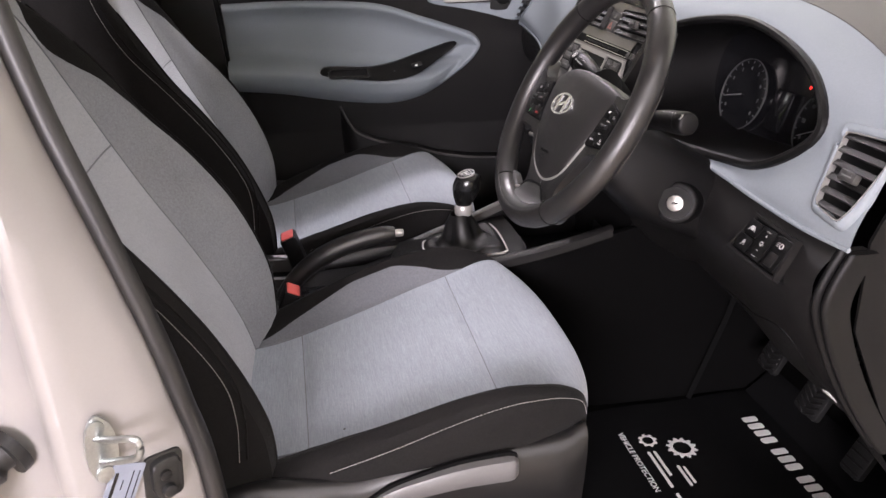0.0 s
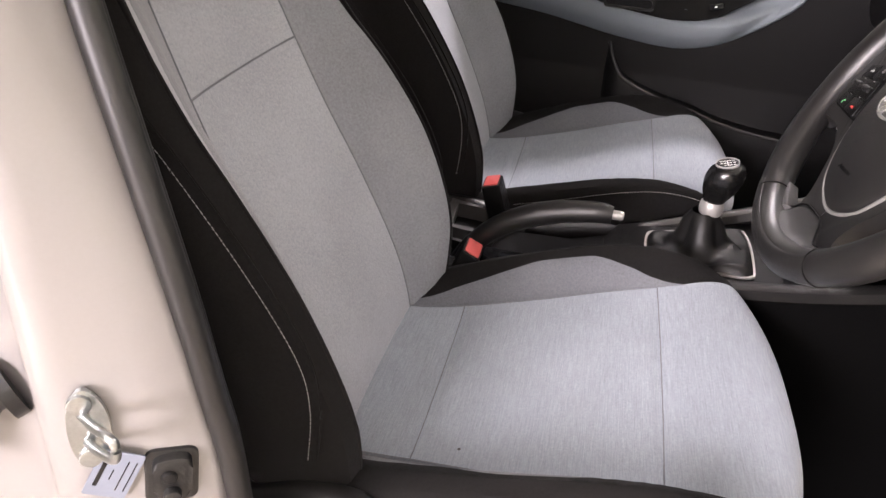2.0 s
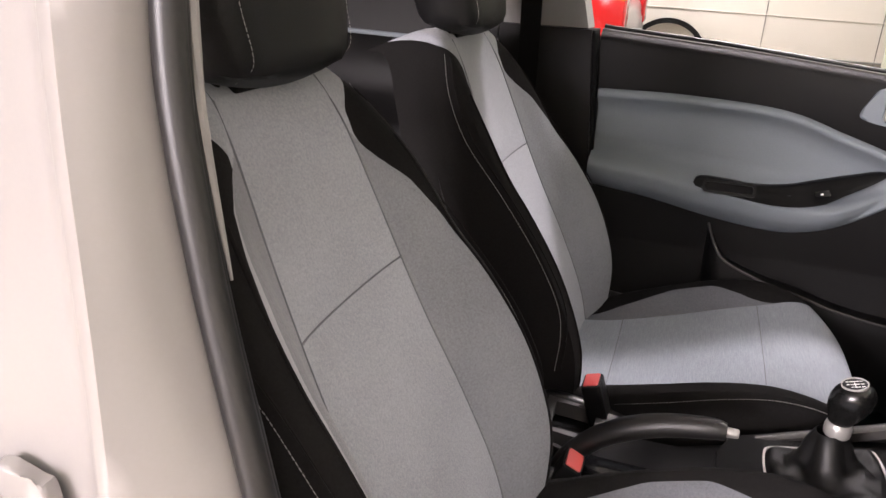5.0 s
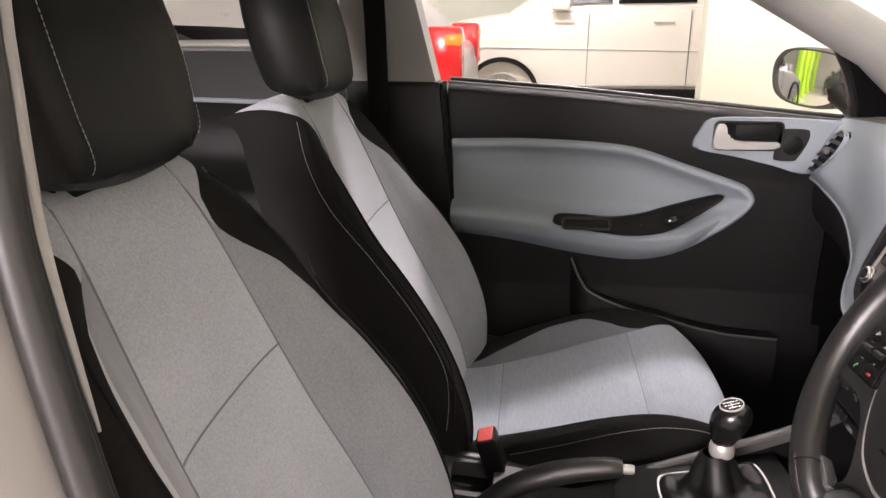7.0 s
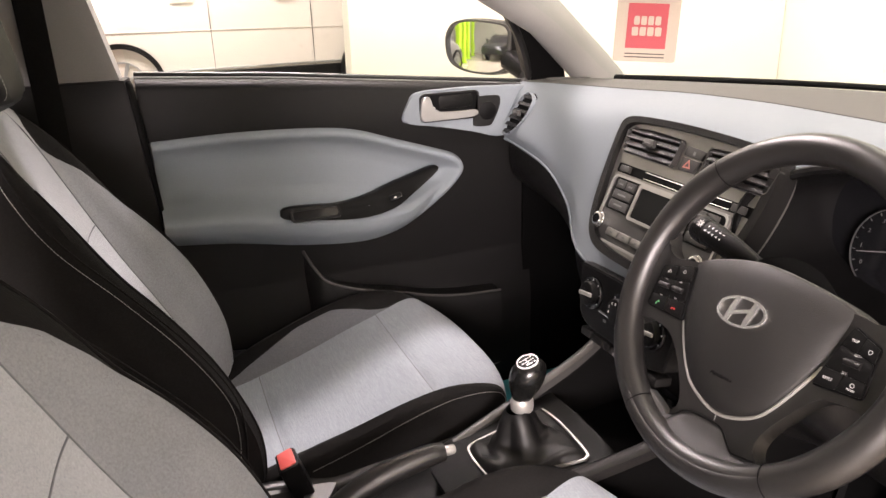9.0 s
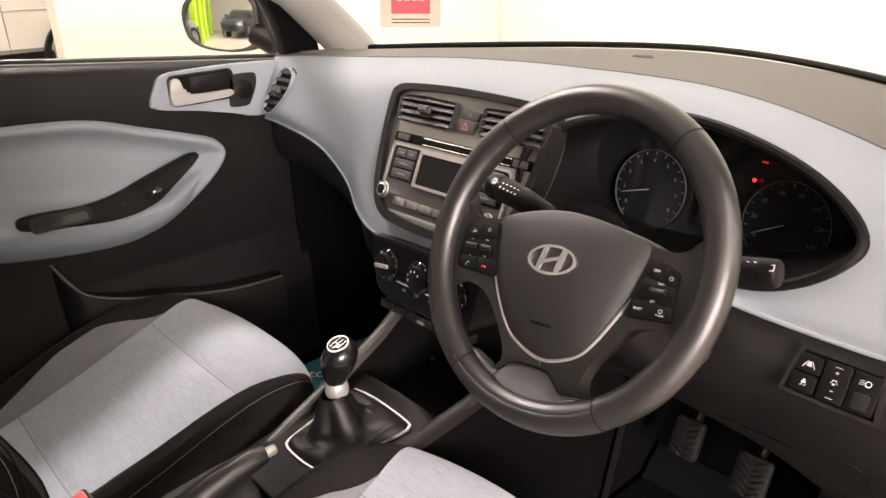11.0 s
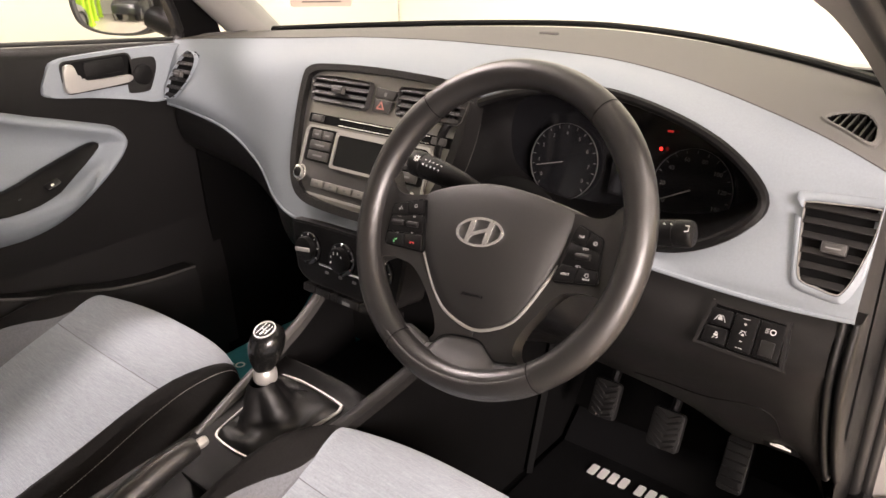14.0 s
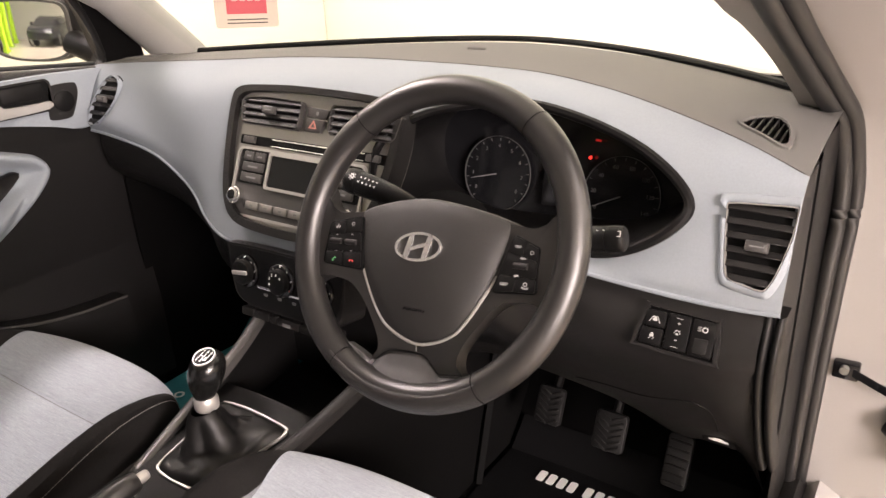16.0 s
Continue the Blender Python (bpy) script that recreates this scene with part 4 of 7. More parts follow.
gauge(-0.103, -0.014, 0.0595, [(str(i), 215 - 31 * i) for i in range(9)], 105)
gauge(0.104, -0.020, 0.058, [(str(i * 20), 210 - 34 * i) for i in range(8)], 116)
part("trip_display", prism(rounded(0.040, 0.064, 0.004, 4), G @ pose(0.0, -0.018, 0.0), 0.004, 0.001), "gloss", dash, "unlit trip display")
warn = thing("warning_light", "lit red warning symbols in the instrument panel", "warning light", tuple(G @ Vector((0.05, 0.03, 0.004))))
part("brake_symbol", prism(circle(0.0027, 12), G @ pose(0.051, 0.030, 0.003), 0.0006), "redglow", warn)
part("belt_symbol", prism(rounded(0.009, 0.003, 0.001), G @ pose(0.060, 0.056, 0.003), 0.0006), "dimred", warn)

# centre stack
SV = Vector((0.104, 0, 0.223)).normalized()
S = frame_at((0.341, 0, 0.99), (0, -1, 0), SV)
stack = thing("centre_stack", "dark grey centre stack with vents, radio and dark display", "centre stack", (0.33, 0, 0.9))
OUT = [tuple(p) for p in spline([(-0.170, 0.000), (-0.160, 0.022), (-0.12, 0.030), (0.0, 0.034), (0.15, 0.028), (0.185, 0.010), (0.188, -0.06), (0.170, -0.14), (0.135, -0.192), (0.06, -0.205), (-0.06, -0.205), (-0.12, -0.192), (-0.150, -0.15), (-0.165, -0.07)], 5, True)]
part("surround", ring_plate([(u * 1.035, v * 1.03 + 0.001) for u, v in OUT], [(u * 0.955, -0.087 + (v + 0.087) * 0.93) for u, v in OUT], S @ pose(0, 0, -0.03), 0.036), "soft", stack, "charcoal surround")
part("front_plate", prism([(u * 0.96, -0.087 + (v + 0.087) * 0.935) for u, v in OUT], S @ pose(0, 0, -0.05), 0.045), "plate", stack, "dark grey front plate")


def vent(parent, m, outline, slats, mat_ring="grey", knob=True, depth=0.03):
    cu, cv = sum(p[0] for p in outline) / len(outline), sum(p[1] for p in outline) / len(outline)
    us, vs = [p[0] for p in outline], [p[1] for p in outline]
    part("vent_well", prism(outline, m @ pose(0, 0, 0.0012), 0.0008), "slotblack", parent)
    part("vent_ring", ring_plate([(cu + (u - cu) * 1.02, cv + (v - cv) * 1.025) for u, v in outline], outline, m, 0.0105), mat_ring, parent)
    for i in range(slats):
        v = min(vs) + (max(vs) - min(vs)) * (i + 0.5) / slats
        xs = []
        for (a, b), (c, d) in zip(outline, outline[1:] + outline[:1]):
            if (b > v) != (d > v):
                xs.append(a + (c - a) * (v - b) / (d - b))
        if len(xs) >= 2:
            part("slat", box(min(xs) + 0.0006, max(xs) - 0.0006, -0.0045, 0.0045, -0.0012, 0.0012, 0.0006, 1, m @ pose(0, v, 0.0075, -28, 0, 0)), "soft", parent)
    if knob:
        k = part("vent_knob", prism(rounded(0.026, 0.013, 0.002), m @ pose(cu, cv, 0.008), 0.009, 0.002), "grey", parent)
        part("knob_mark", box(-0.008, 0.008, -0.0008, 0.0008, 0, 0.0004, 0, 1, m @ pose(cu, cv, 0.0171)), "dim", k)


FV = [(-0.148, 0.004), (-0.13, 0.0105), (-0.09, 0.013), (-0.014, 0.011), (-0.010, 0.006), (-0.012, -0.030), (-0.018, -0.035), (-0.135, -0.034), (-0.142, -0.028)]
for mir in (1, -1):
    t = thing("air_vent", "dark slatted air vent in the centre stack", "air vent", tuple(S @ Vector((-0.08 if mir > 0 else 0.125, -0.01, 0))), "air vents")
    o = [(u if mir > 0 else 0.045 - u, v) for u, v in FV]
    vent(t, S @ pose(0, 0, -0.004), o if mir > 0 else o[::-1], 4)
haz = thing("hazard_switch", "grey lock and hazard buttons between the vents", "switch", tuple(S @ Vector((0.02, -0.01, 0))))
part("lock_button", prism([(0.0, 0.006), (0.046, 0.003), (0.040, -0.012), (0.0, -0.010)], S @ pose(0, 0, -0.006), 0.006, 0.0012), "grey", haz)
part("hazard_button", prism([(0.0, -0.0125), (0.040, -0.0145), (0.034, -0.034), (0.0, -0.034)], S @ pose(0, 0, -0.006), 0.006, 0.0012), "grey", haz)
tri_o, tri_i = [(0.0, 0.008), (-0.009, -0.006), (0.009, -0.006)], [(0.0, 0.004), (-0.005, -0.0038), (0.005, -0.0038)]
part("hazard_triangle", ring_plate(tri_o, tri_i, S @ pose(0.017, -0.023, 0.0), 0.0005), "hazard", haz)
part("lock_symbol", prism(rounded(0.005, 0.006, 0.001), S @ pose(0.022, -0.004, 0.0), 0.0005), "dim", haz)

radio = thing("car_radio", "silver-grey car radio with a dark display and buttons", "car radio", tuple(S @ Vector((0, -0.12, 0))))
part("radio_slot", prism(rounded(0.32, 0.016, 0.003, 3, 0.015, -0.061), S @ pose(0, 0, -0.005), 0.0015), "slotblack", radio, "black disc slot")
part("slot_edge", box(-0.075, 0.125, -0.0008, 0.0008, -0.0036, -0.0026, 0, 1, S @ pose(0.005, -0.0555, 0)), "chrome", radio, "thin bright slot edge")
part("slot_edge", box(-0.075, 0.125, -0.0006, 0.0006, -0.0036, -0.0026, 0, 1, S @ pose(0.005, -0.0665, 0)), "chrome", radio, "thin bright slot edge")
part("disc_mouth", prism(rounded(0.15, 0.004, 0.001, 2, 0.02, -0.061), S @ pose(0, 0, -0.0035), 0.0015), "black", radio)
for u in (-0.120, 0.150):
    part("slot_button", prism(rounded(0.026, 0.011, 0.002, 3, u, -0.061), S @ pose(0, 0, -0.0035), 0.006, 0.001), "grey", radio)
part("radio_frame", ring_plate(rounded(0.285, 0.118, 0.012, 5, 0.0, -0.132), rounded(0.277, 0.110, 0.010, 5, 0.0, -0.132), S @ pose(0, 0, -0.006), 0.006), "silver", radio, "thin silver radio frame")
part("radio_face", prism(rounded(0.278, 0.111, 0.010, 5, 0.0, -0.132), S @ pose(0, 0, -0.006), 0.0025), "grey", radio)
part("button_field", prism(rounded(0.27, 0.058, 0.005, 4, 0.0, -0.106), S @ pose(0, 0, -0.0035), 0.0008), "black", radio)
part("display_frame", ring_plate(rounded(0.134, 0.062, 0.005, 4, 0.0, -0.108), rounded(0.124, 0.052, 0.004, 4, 0.0, -0.108), S @ pose(0, 0, -0.0035), 0.004), "silver", radio, "silver display frame")
part("display", prism(rounded(0.124, 0.052, 0.004, 4, 0.0, -0.108), S @ pose(0, 0, -0.0035), 0.001), "lcd", radio, "dark unlit display")
for sgn in (-1, 1):
    for i in range(3):
        for j in range(2 if i == 0 else 1):
            w = 0.024 if i == 0 else 0.050
            u = sgn * 0.1 + ((j - 0.5) * 0.026 if i == 0 else 0)
            b = part("radio_button", prism(rounded(w, 0.015, 0.002, 3, u, -0.088 - i * 0.018), S @ pose(0, 0, -0.0035), 0.004, 0.001), "grey", radio)
            part("button_mark", prism(rounded(w * 0.45, 0.003, 0.0005, 2, u, -0.088 - i * 0.018), S @ pose(0, 0, 0.0005), 0.0003), "dim", b)
    k = part("radio_knob", disc(0.0125, S @ pose(sgn * 0.125, -0.158, -0.003), 0.016, 28, 0.002), "chrome", radio)
    part("knob_cap", disc(0.0085, S @ pose(sgn * 0.125, -0.158, 0.0130), 0.0006, 24), "gloss", k)
    part("knob_ring", ring_plate(circle(0.0145, 32, sgn * 0.125, -0.158), circle(0.0122, 32, sgn * 0.125, -0.158), S @ pose(0, 0, -0.003), 0.010), "chrome", k)
for i in range(6):
    u = -0.085 + i * 0.034
    b = part("preset_button", prism(rounded(0.031, 0.013, 0.002, 3, u, -0.170), S @ pose(0, 0, -0.0035), 0.005, 0.001), "plate", radio)
    part("button_mark", prism(rounded(0.007, 0.003, 0.0005, 2, u, -0.170), S @ pose(0, 0, 0.0015), 0.0003), "dim", b)

# heater panel below the radio
C = frame_at((0.238, 0, 0.767), (0, -1, 0), (0.016, 0, 0.1))
heat = thing("heater_panel", "black heater control panel with three round dials", "heater panel", (0.23, 0, 0.72))
CO = [tuple(p) for p in spline([(-0.122, 0.0), (-0.11, 0.008), (0.0, 0.012), (0.13, 0.008), (0.142, -0.002), (0.135, -0.06), (0.115, -0.092), (0.0, -0.096), (-0.09, -0.092), (-0.112, -0.06)], 5, True)]
part("panel_body", prism(CO, C @ pose(0, 0, -0.06), 0.06, 0.004), "soft", heat)
part("panel_front", prism([(u * 0.955, -0.042 + (v + 0.042) * 0.93) for u, v in CO], C @ pose(0, 0, -0.001), 0.002), "black", heat)
for u, silver in ((-0.075, True), (0.008, False), (0.092, True)):
    part("dial_base", disc(0.0285, C @ pose(u, -0.034, 0.001), 0.006, 36, 0.002), "gloss", heat)
    d = part("dial_knob", disc(0.021, C @ pose(u, -0.034, 0.006), 0.012, 32, 0.003), "black", heat)
    for q in range(7):
        a = radians(210 - 40 * q)
        part("dial_mark", disc(0.0012, C @ pose(u + 0.0245 * math.cos(a), -0.034 + 0.0245 * math.sin(a), 0.0065), 0.0006, 8), "redprint" if (q == 6 and not silver) else "white", d)
    if silver:
        part("dial_grip", box(-0.018, 0.018, -0.0036, 0.0036, 0.0, 0.009, 0.002, 2, C @ pose(u, -0.034, 0.012, 0, 0, 8)), "silver", d, "silver grip bar")
    else:
        for q in range(5):
            a = radians(200 - 40 * q)
            part("dial_numeral", lettering(str(q), C @ pose(u + 0.0135 * math.cos(a), -0.034 + 0.0135 * math.sin(a), 0.0185), 0.006), "white", d)
part("chrome_strip", box(-0.05, 0.062, -0.0025, 0.0025, 0.0, 0.003, 0.001, 2, C @ pose(0, -0.056, 0.001)), "chrome", heat, "thin chrome strip")
for i in range(3):
    part("heater_symbol", prism(rounded(0.009, 0.005, 0.0015, 3), C @ pose(-0.032 + i * 0.033, -0.068, 0.001), 0.0005), "dim", heat)
sw = thing("switch_row", "row of dark grey push switches below the heater panel", "switch row", (0.22, 0, 0.66))
for i, (a, b) in enumerate(((-0.092, -0.062), (-0.060, -0.026), (-0.024, -0.008), (-0.006, 0.044), (0.046, 0.085), (0.087, 0.12))):
    k = part("push_switch", box(a, b, -0.0075, 0.0075, -0.03, 0.002, 0.003, 2, C @ pose(0, -0.108, 0.0)), "soft", sw)
    if i == 3:
        part("switch_mark", prism(rounded(0.018, 0.006, 0.001, 2, 0.019, -0.109), C @ pose(0, 0, 0.0042), 0.0004), "dim", k)

# right and left end vents
V = frame_at((0.345, -0.69, 0.887), (0, -1, 0), (0.036, 0, 0.085))
t = thing("air_vent", "dark slatted end vent in a blue-grey frame with a silver edge", "air vent", (0.35, -0.69, 0.887), "air vents")
RO = [(-0.033, 0.040), (-0.029, 0.047), (0.0, 0.050), (0.038, 0.0525), (0.043, 0.048), (0.043, 0.028), (0.039, 0.0), (0.033, -0.027), (0.026, -0.044), (0.018, -0.047), (0.0, -0.044), (-0.014, -0.041), (-0.021, -0.033), (-0.026, -0.005)]
RD = [tuple(p) for p in spline(RO, 3, True)]
vent(t, V @ pose(0, 0, -0.0042), RD, 6, "silver", True)
rows = []
for k, seat, lift in ((1.27, 1.0, -0.003), (1.245, 1.0, 0.0030), (1.20, 0.9, 0.0060), (1.11, 0.5, 0.0068), (1.05, 0.0, 0.0060), (1.018, 0.0, 0.003)):
    ring = [V @ Vector((0.006 + (u - 0.006) * k, 0.003 + (v - 0.003) * k, lift)) for u, v in RD]
    for q in ring:
        q.y = max(q.y, -0.7345)
    xs = np.array([q.x + (face_x(q.y, q.z) - lift - q.x) * seat for q in ring])
    for _ in range(3):
        xs = (np.roll(xs, 1) + xs + np.roll(xs, -1)) / 3
    rows.append([(float(x), q.y, q.z) for x, q in zip(xs, ring)])
part("vent_frame", loft(rows, False, False), "blue", t, "rounded blue-grey vent frame", 60)
t = thing("air_vent", "small slatted vent beside the passenger door", "air vent", (0.39, 0.625, 0.948), "air vents")
Lf = frame_at((0.378, 0.628, 0.948), (0, -1, 0), (0.3, 0, 1))
LO = [(-(y - 0.628), (z - 0.948) * 1.04) for y, z in LVENT][::-1]
vent(t, Lf @ pose(0, 0, 0.002), LO, 6, "blue", True)

# lower dash
LOWER = [  # y, top x, z, knee x, z, bottom x, z
    (-0.735, 0.330, 0.815, 0.314, 0.745, 0.60, 0.30), (-0.69, 0.327, 0.812, 0.299, 0.745, 0.46, 0.515), (-0.60, 0.324, 0.813, 0.293, 0.740, 0.455, 0.515), (-0.50, 0.324, 0.819, 0.297, 0.735, 0.46, 0.54),
    (-0.30, 0.322, 0.822, 0.31, 0.72, 0.46, 0.56), (-0.17, 0.30, 0.79, 0.30, 0.70, 0.44, 0.54),
]
LT = smooth_table(LOWER, 6)


def lower_right(y, s):
    x0, z0, x1, z1, x2, z2 = lerp(y, LT)
    P = spline([(x0, z0), (x1, z1), ((x1 + x2) / 2 - 0.01, (z1 + z2) / 2 - 0.02), (x2, z2)], 10)
    q = P[min(len(P) - 1, int(round(s * (len(P) - 1))))]
    return (float(q[0]), y, float(q[1]))


part("lower_panel", sheet(lower_right, steps(-0.72, -0.17, 40), steps(0, 1, 30)), "soft", dash, "charcoal lower panel")
part("fuse_cover_seam", tube([Vector(lower_right(y, v)) + Vector((-0.0005, 0, 0.0005)) for y, v in ((-0.47, 0.62), (-0.52, 0.60), (-0.58, 0.57), (-0.64, 0.545), (-0.665, 0.56), (-0.672, 0.62), (-0.672, 0.72))], 0.0009, 6), "slotblack", dash)
LOWL = [(0.10, 0.262, 0.765), (0.2, 0.275, 0.775), (0.3, 0.325, 0.81), (0.45, 0.354, 0.856), (0.72, 0.374, 0.878)]
LL = smooth_table(LOWL, 6)


def lower_left(y, s):
    """The glovebox: a short upright face that turns under towards the footwell."""
    x0, z0 = lerp(y, LL)
    P = spline([(x0 + 0.006, z0 + 0.002), (x0 + 0.001, z0 - 0.012), (x0 + 0.002, z0 - 0.045), (x0 + 0.016, z0 - 0.085), (x0 + 0.060, z0 - 0.118), (x0 + 0.15, z0 - 0.140), (x0 + 0.24, z0 - 0.150)], 10)
    q = P[min(len(P) - 1, int(round(s * (len(P) - 1))))]
    return (float(q[0]), y, float(q[1]))


part("glovebox", sheet(lower_left, steps(0.10, 0.672, 40), steps(0, 1, 30)), "doorcard", dash, "black glovebox lid")
for s, y in ((-1, -0.726), (1, 0.72)):
    part("end_panel", prism([(0.36, 0.82), (0.41, 0.955), (0.80, 0.955), (0.80, 0.35), (0.62, 0.30), (0.44, 0.57), (0.37, 0.70)] if s < 0 else [(0.375, 0.88), (0.43, 1.01), (0.80, 0.985), (0.80, 0.3), (0.47, 0.47)], frame_at((0, y, 0), (1, 0, 0), (0, 0, 1)), 0.004), "endtrim", dash, "black satin dash end panel")

# switch block
K = frame_at((0.300, -0.63, 0.790), (0, -1, 0), (0.046, 0, 0.079))
sb = thing("switch_block", "black block of driver switches with white symbols", "switch block", (0.30, -0.63, 0.79))
BO = [tuple(p) for p in spline([(-0.042, 0.0125), (-0.035, 0.0155), (0.036, 0.0135), (0.043, 0.010), (0.0475, -0.032), (0.042, -0.0375), (-0.043, -0.0355), (-0.0495, -0.030)], 4, True)]
part("block_frame", ring_plate([(u * 1.07, -0.011 + (v + 0.011) * 1.10) for u, v in BO], [(u * 0.965, -0.011 + (v + 0.011) * 0.95) for u, v in BO], K @ pose(0, 0, -0.008), 0.010), "soft", sb)
part("block_well", prism(BO, K @ pose(0, 0, -0.02), 0.0165), "slotblack", sb)
for u, v, w, h in ((-0.030, 0.0, 0.0265, 0.0205), (-0.031, -0.0225, 0.0275, 0.0205), (-0.0005, -0.011, 0.028, 0.044), (0.0295, -0.011, 0.0285, 0.044)):
    part("rocker", prism(rounded(w, h, 0.003, 3, u, v), K @ pose(0, 0, -0.004), 0.0065, 0.001), "black", sb)
part("level_wheel", prism(rounded(0.016, 0.018, 0.002, 3, 0.029, -0.0205), K @ pose(0, 0, 0.002), 0.0018, 0.0005), "soft", sb)


def marks(parent, name, m, pieces, mat, lift):
    """Small printed strokes: (u, v, length, thickness, turn)."""
    for u, v, a, b, turn in pieces:
        part(name, box(-a / 2, a / 2, -b / 2, b / 2, 0, 0.0003, 0, 1, m @ pose(u, v, lift, 0, 0, turn)), mat, parent)


KM = [(-0.0345, -0.001, 0.009, 0.0008, 62), (-0.0255, -0.001, 0.009, 0.0008, -62), (-0.030, -0.0015, 0.0052, 0.0032, 0), (-0.030, 0.0014, 0.0034, 0.0022, 0),
      (-0.030, -0.0215, 0.005, 0.0026, 0), (-0.030, -0.0188, 0.0030, 0.0018, 0), (-0.032, -0.0246, 0.0035, 0.0007, 40), (-0.0278, -0.0246, 0.0035, 0.0007, 40),
      (-0.0005, 0.0062, 0.008, 0.0007, 0), (-0.0005, -0.029, 0.008, 0.0007, 0), (-0.0005, 0.0, 0.0035, 0.0008, 0), (-0.0005, 0.0, 0.0035, 0.0008, 90), (-0.0005, -0.0205, 0.0035, 0.0008, 0),
      (-0.003, -0.0105, 0.0045, 0.0007, 50), (0.002, -0.0105, 0.0045, 0.0007, -50), (-0.0005, -0.0128, 0.003, 0.0024, 0), (-0.0005, -0.0085, 0.006, 0.0007, 0),
      (0.0245, 0.0, 0.0045, 0.0007, 12), (0.0245, -0.0022, 0.0045, 0.0007, 12), (0.0245, 0.0022, 0.0045, 0.0007, 12), (0.0285, -0.0205, 0.0022, 0.006, 0)]
marks(sb, "switch_symbol", K, KM, "printed", 0.0025)
part("lamp_symbol", ring_plate(circle(0.0034, 16, 0.031, -0.0002), circle(0.0026, 16, 0.031, -0.0002), K @ pose(0, 0, 0.0025), 0.0003), "white", sb)

# ---- steering wheel ----
TH = radians(28.5)
WM = frame_at((0.122, -0.3866, 0.918), (0, -1, 0), (math.sin(TH), 0, math.cos(TH))) @ pose(0, 0, 0, 0, 0, 5.5)
wheel = thing("steering_wheel", "black leather steering wheel with multifunction buttons", "steering wheel", (0.122, -0.3866, 0.918))
R = 0.178
pts, rad = [], []
for i in range(48):
    a = 2 * math.pi * i / 48
    bulge = 0.0012 * math.exp(-((math.degrees(a) % 180 - 38) / 14) ** 2) + 0.0012 * math.exp(-((math.degrees(a) % 180 - 142) / 14) ** 2)
    pts.append(tuple(WM @ Vector((R * math.cos(a), R * math.sin(a), 0))))
    rad.append(0.0172 + bulge)
part("rim", tube(pts, rad, 16, True, 1.0, 2, tuple(WM.to_3x3() @ Vector((0, 0, 1)))), "leather", wheel, "black leather rim")
for a in (50, 130, 238, 302):
    q = radians(a)
    c = WM @ Vector((R * math.cos(q), R * math.sin(q), 0))
    m = frame_at(c, WM.to_3x3() @ Vector((math.cos(q), math.sin(q), 0)), WM.to_3x3() @ Vector((0, 0, 1)))
    part("rim_joint", ring_plate(circle(0.0183, 20), circle(0.0165, 20), m, 0.0012), "black", wheel)
HUB = [tuple(p) for p in spline([(-0.110, 0.024), (-0.07, 0.038), (0.0, 0.047), (0.07, 0.038), (0.110, 0.024), (0.103, 0.0), (0.094, -0.024), (0.083, -0.048), (0.060, -0.086), (0.039, -0.106), (0.0, -0.118), (-0.039, -0.106), (-0.060, -0.086), (-0.083, -0.048), (-0.094, -0.024), (-0.103, 0.0)], 6, True)]


def hub_h(u, v):
    return 0.012 - 1.6 * u * u - 1.7 * max(0, -v - 0.01) ** 2


def dome(outline, k_rings, lift, m):
    cu, cv = 0.0, -0.03
    rings = []
    for k, dz in k_rings:
        rings.append([m @ Vector((cu + (u - cu) * k, cv + (v - cv) * k, hub_h(cu + (u - cu) * k, cv + (v - cv) * k) + dz + lift)) for u, v in outline])
    return loft(rings, True, False)


part("airbag_cover", dome(HUB, ((1.0, -0.030), (1.0, -0.006), (0.985, -0.0015), (0.95, 0.0), (0.8, 0.002), (0.6, 0.003), (0.35, 0.004), (0.1, 0.004), (0.001, 0.004)), 0, WM), "hub", wheel, "grained black airbag cover", 60)
part("hub_trim", tube([tuple(WM @ Vector((u * 1.014, -0.03 + (v + 0.03) * 1.014, hub_h(u, v) - 0.0035))) for u, v in HUB[24:] + HUB[:1] if v < 0.02], 0.0021, 8, False, 1.0, 1), "silver", wheel, "thin silver trim line")
part("hub_back", loft([[WM @ Vector((r * math.cos(a), -0.02 + r * math.sin(a), z)) for a in steps(0, 2 * math.pi, 28)[:-1]] for r, z in ((0.085, -0.028), (0.075, -0.055), (0.055, -0.075))]), "slotblack", wheel)


def spoke_lift(u, v):
    k = min(1.0, max(0.0, (abs(u) - 0.075) / 0.05))
    return -0.009 + 0.009 * k - 0.004 * max(0, min(1, (-v - 0.10) / 0.05))


def swept(bm, f):
    for q in bm.verts:
        q.co.z += f(q.co.x, q.co.y)
    bmesh.ops.transform(bm, matrix=WM, verts=bm.verts)
    return bm


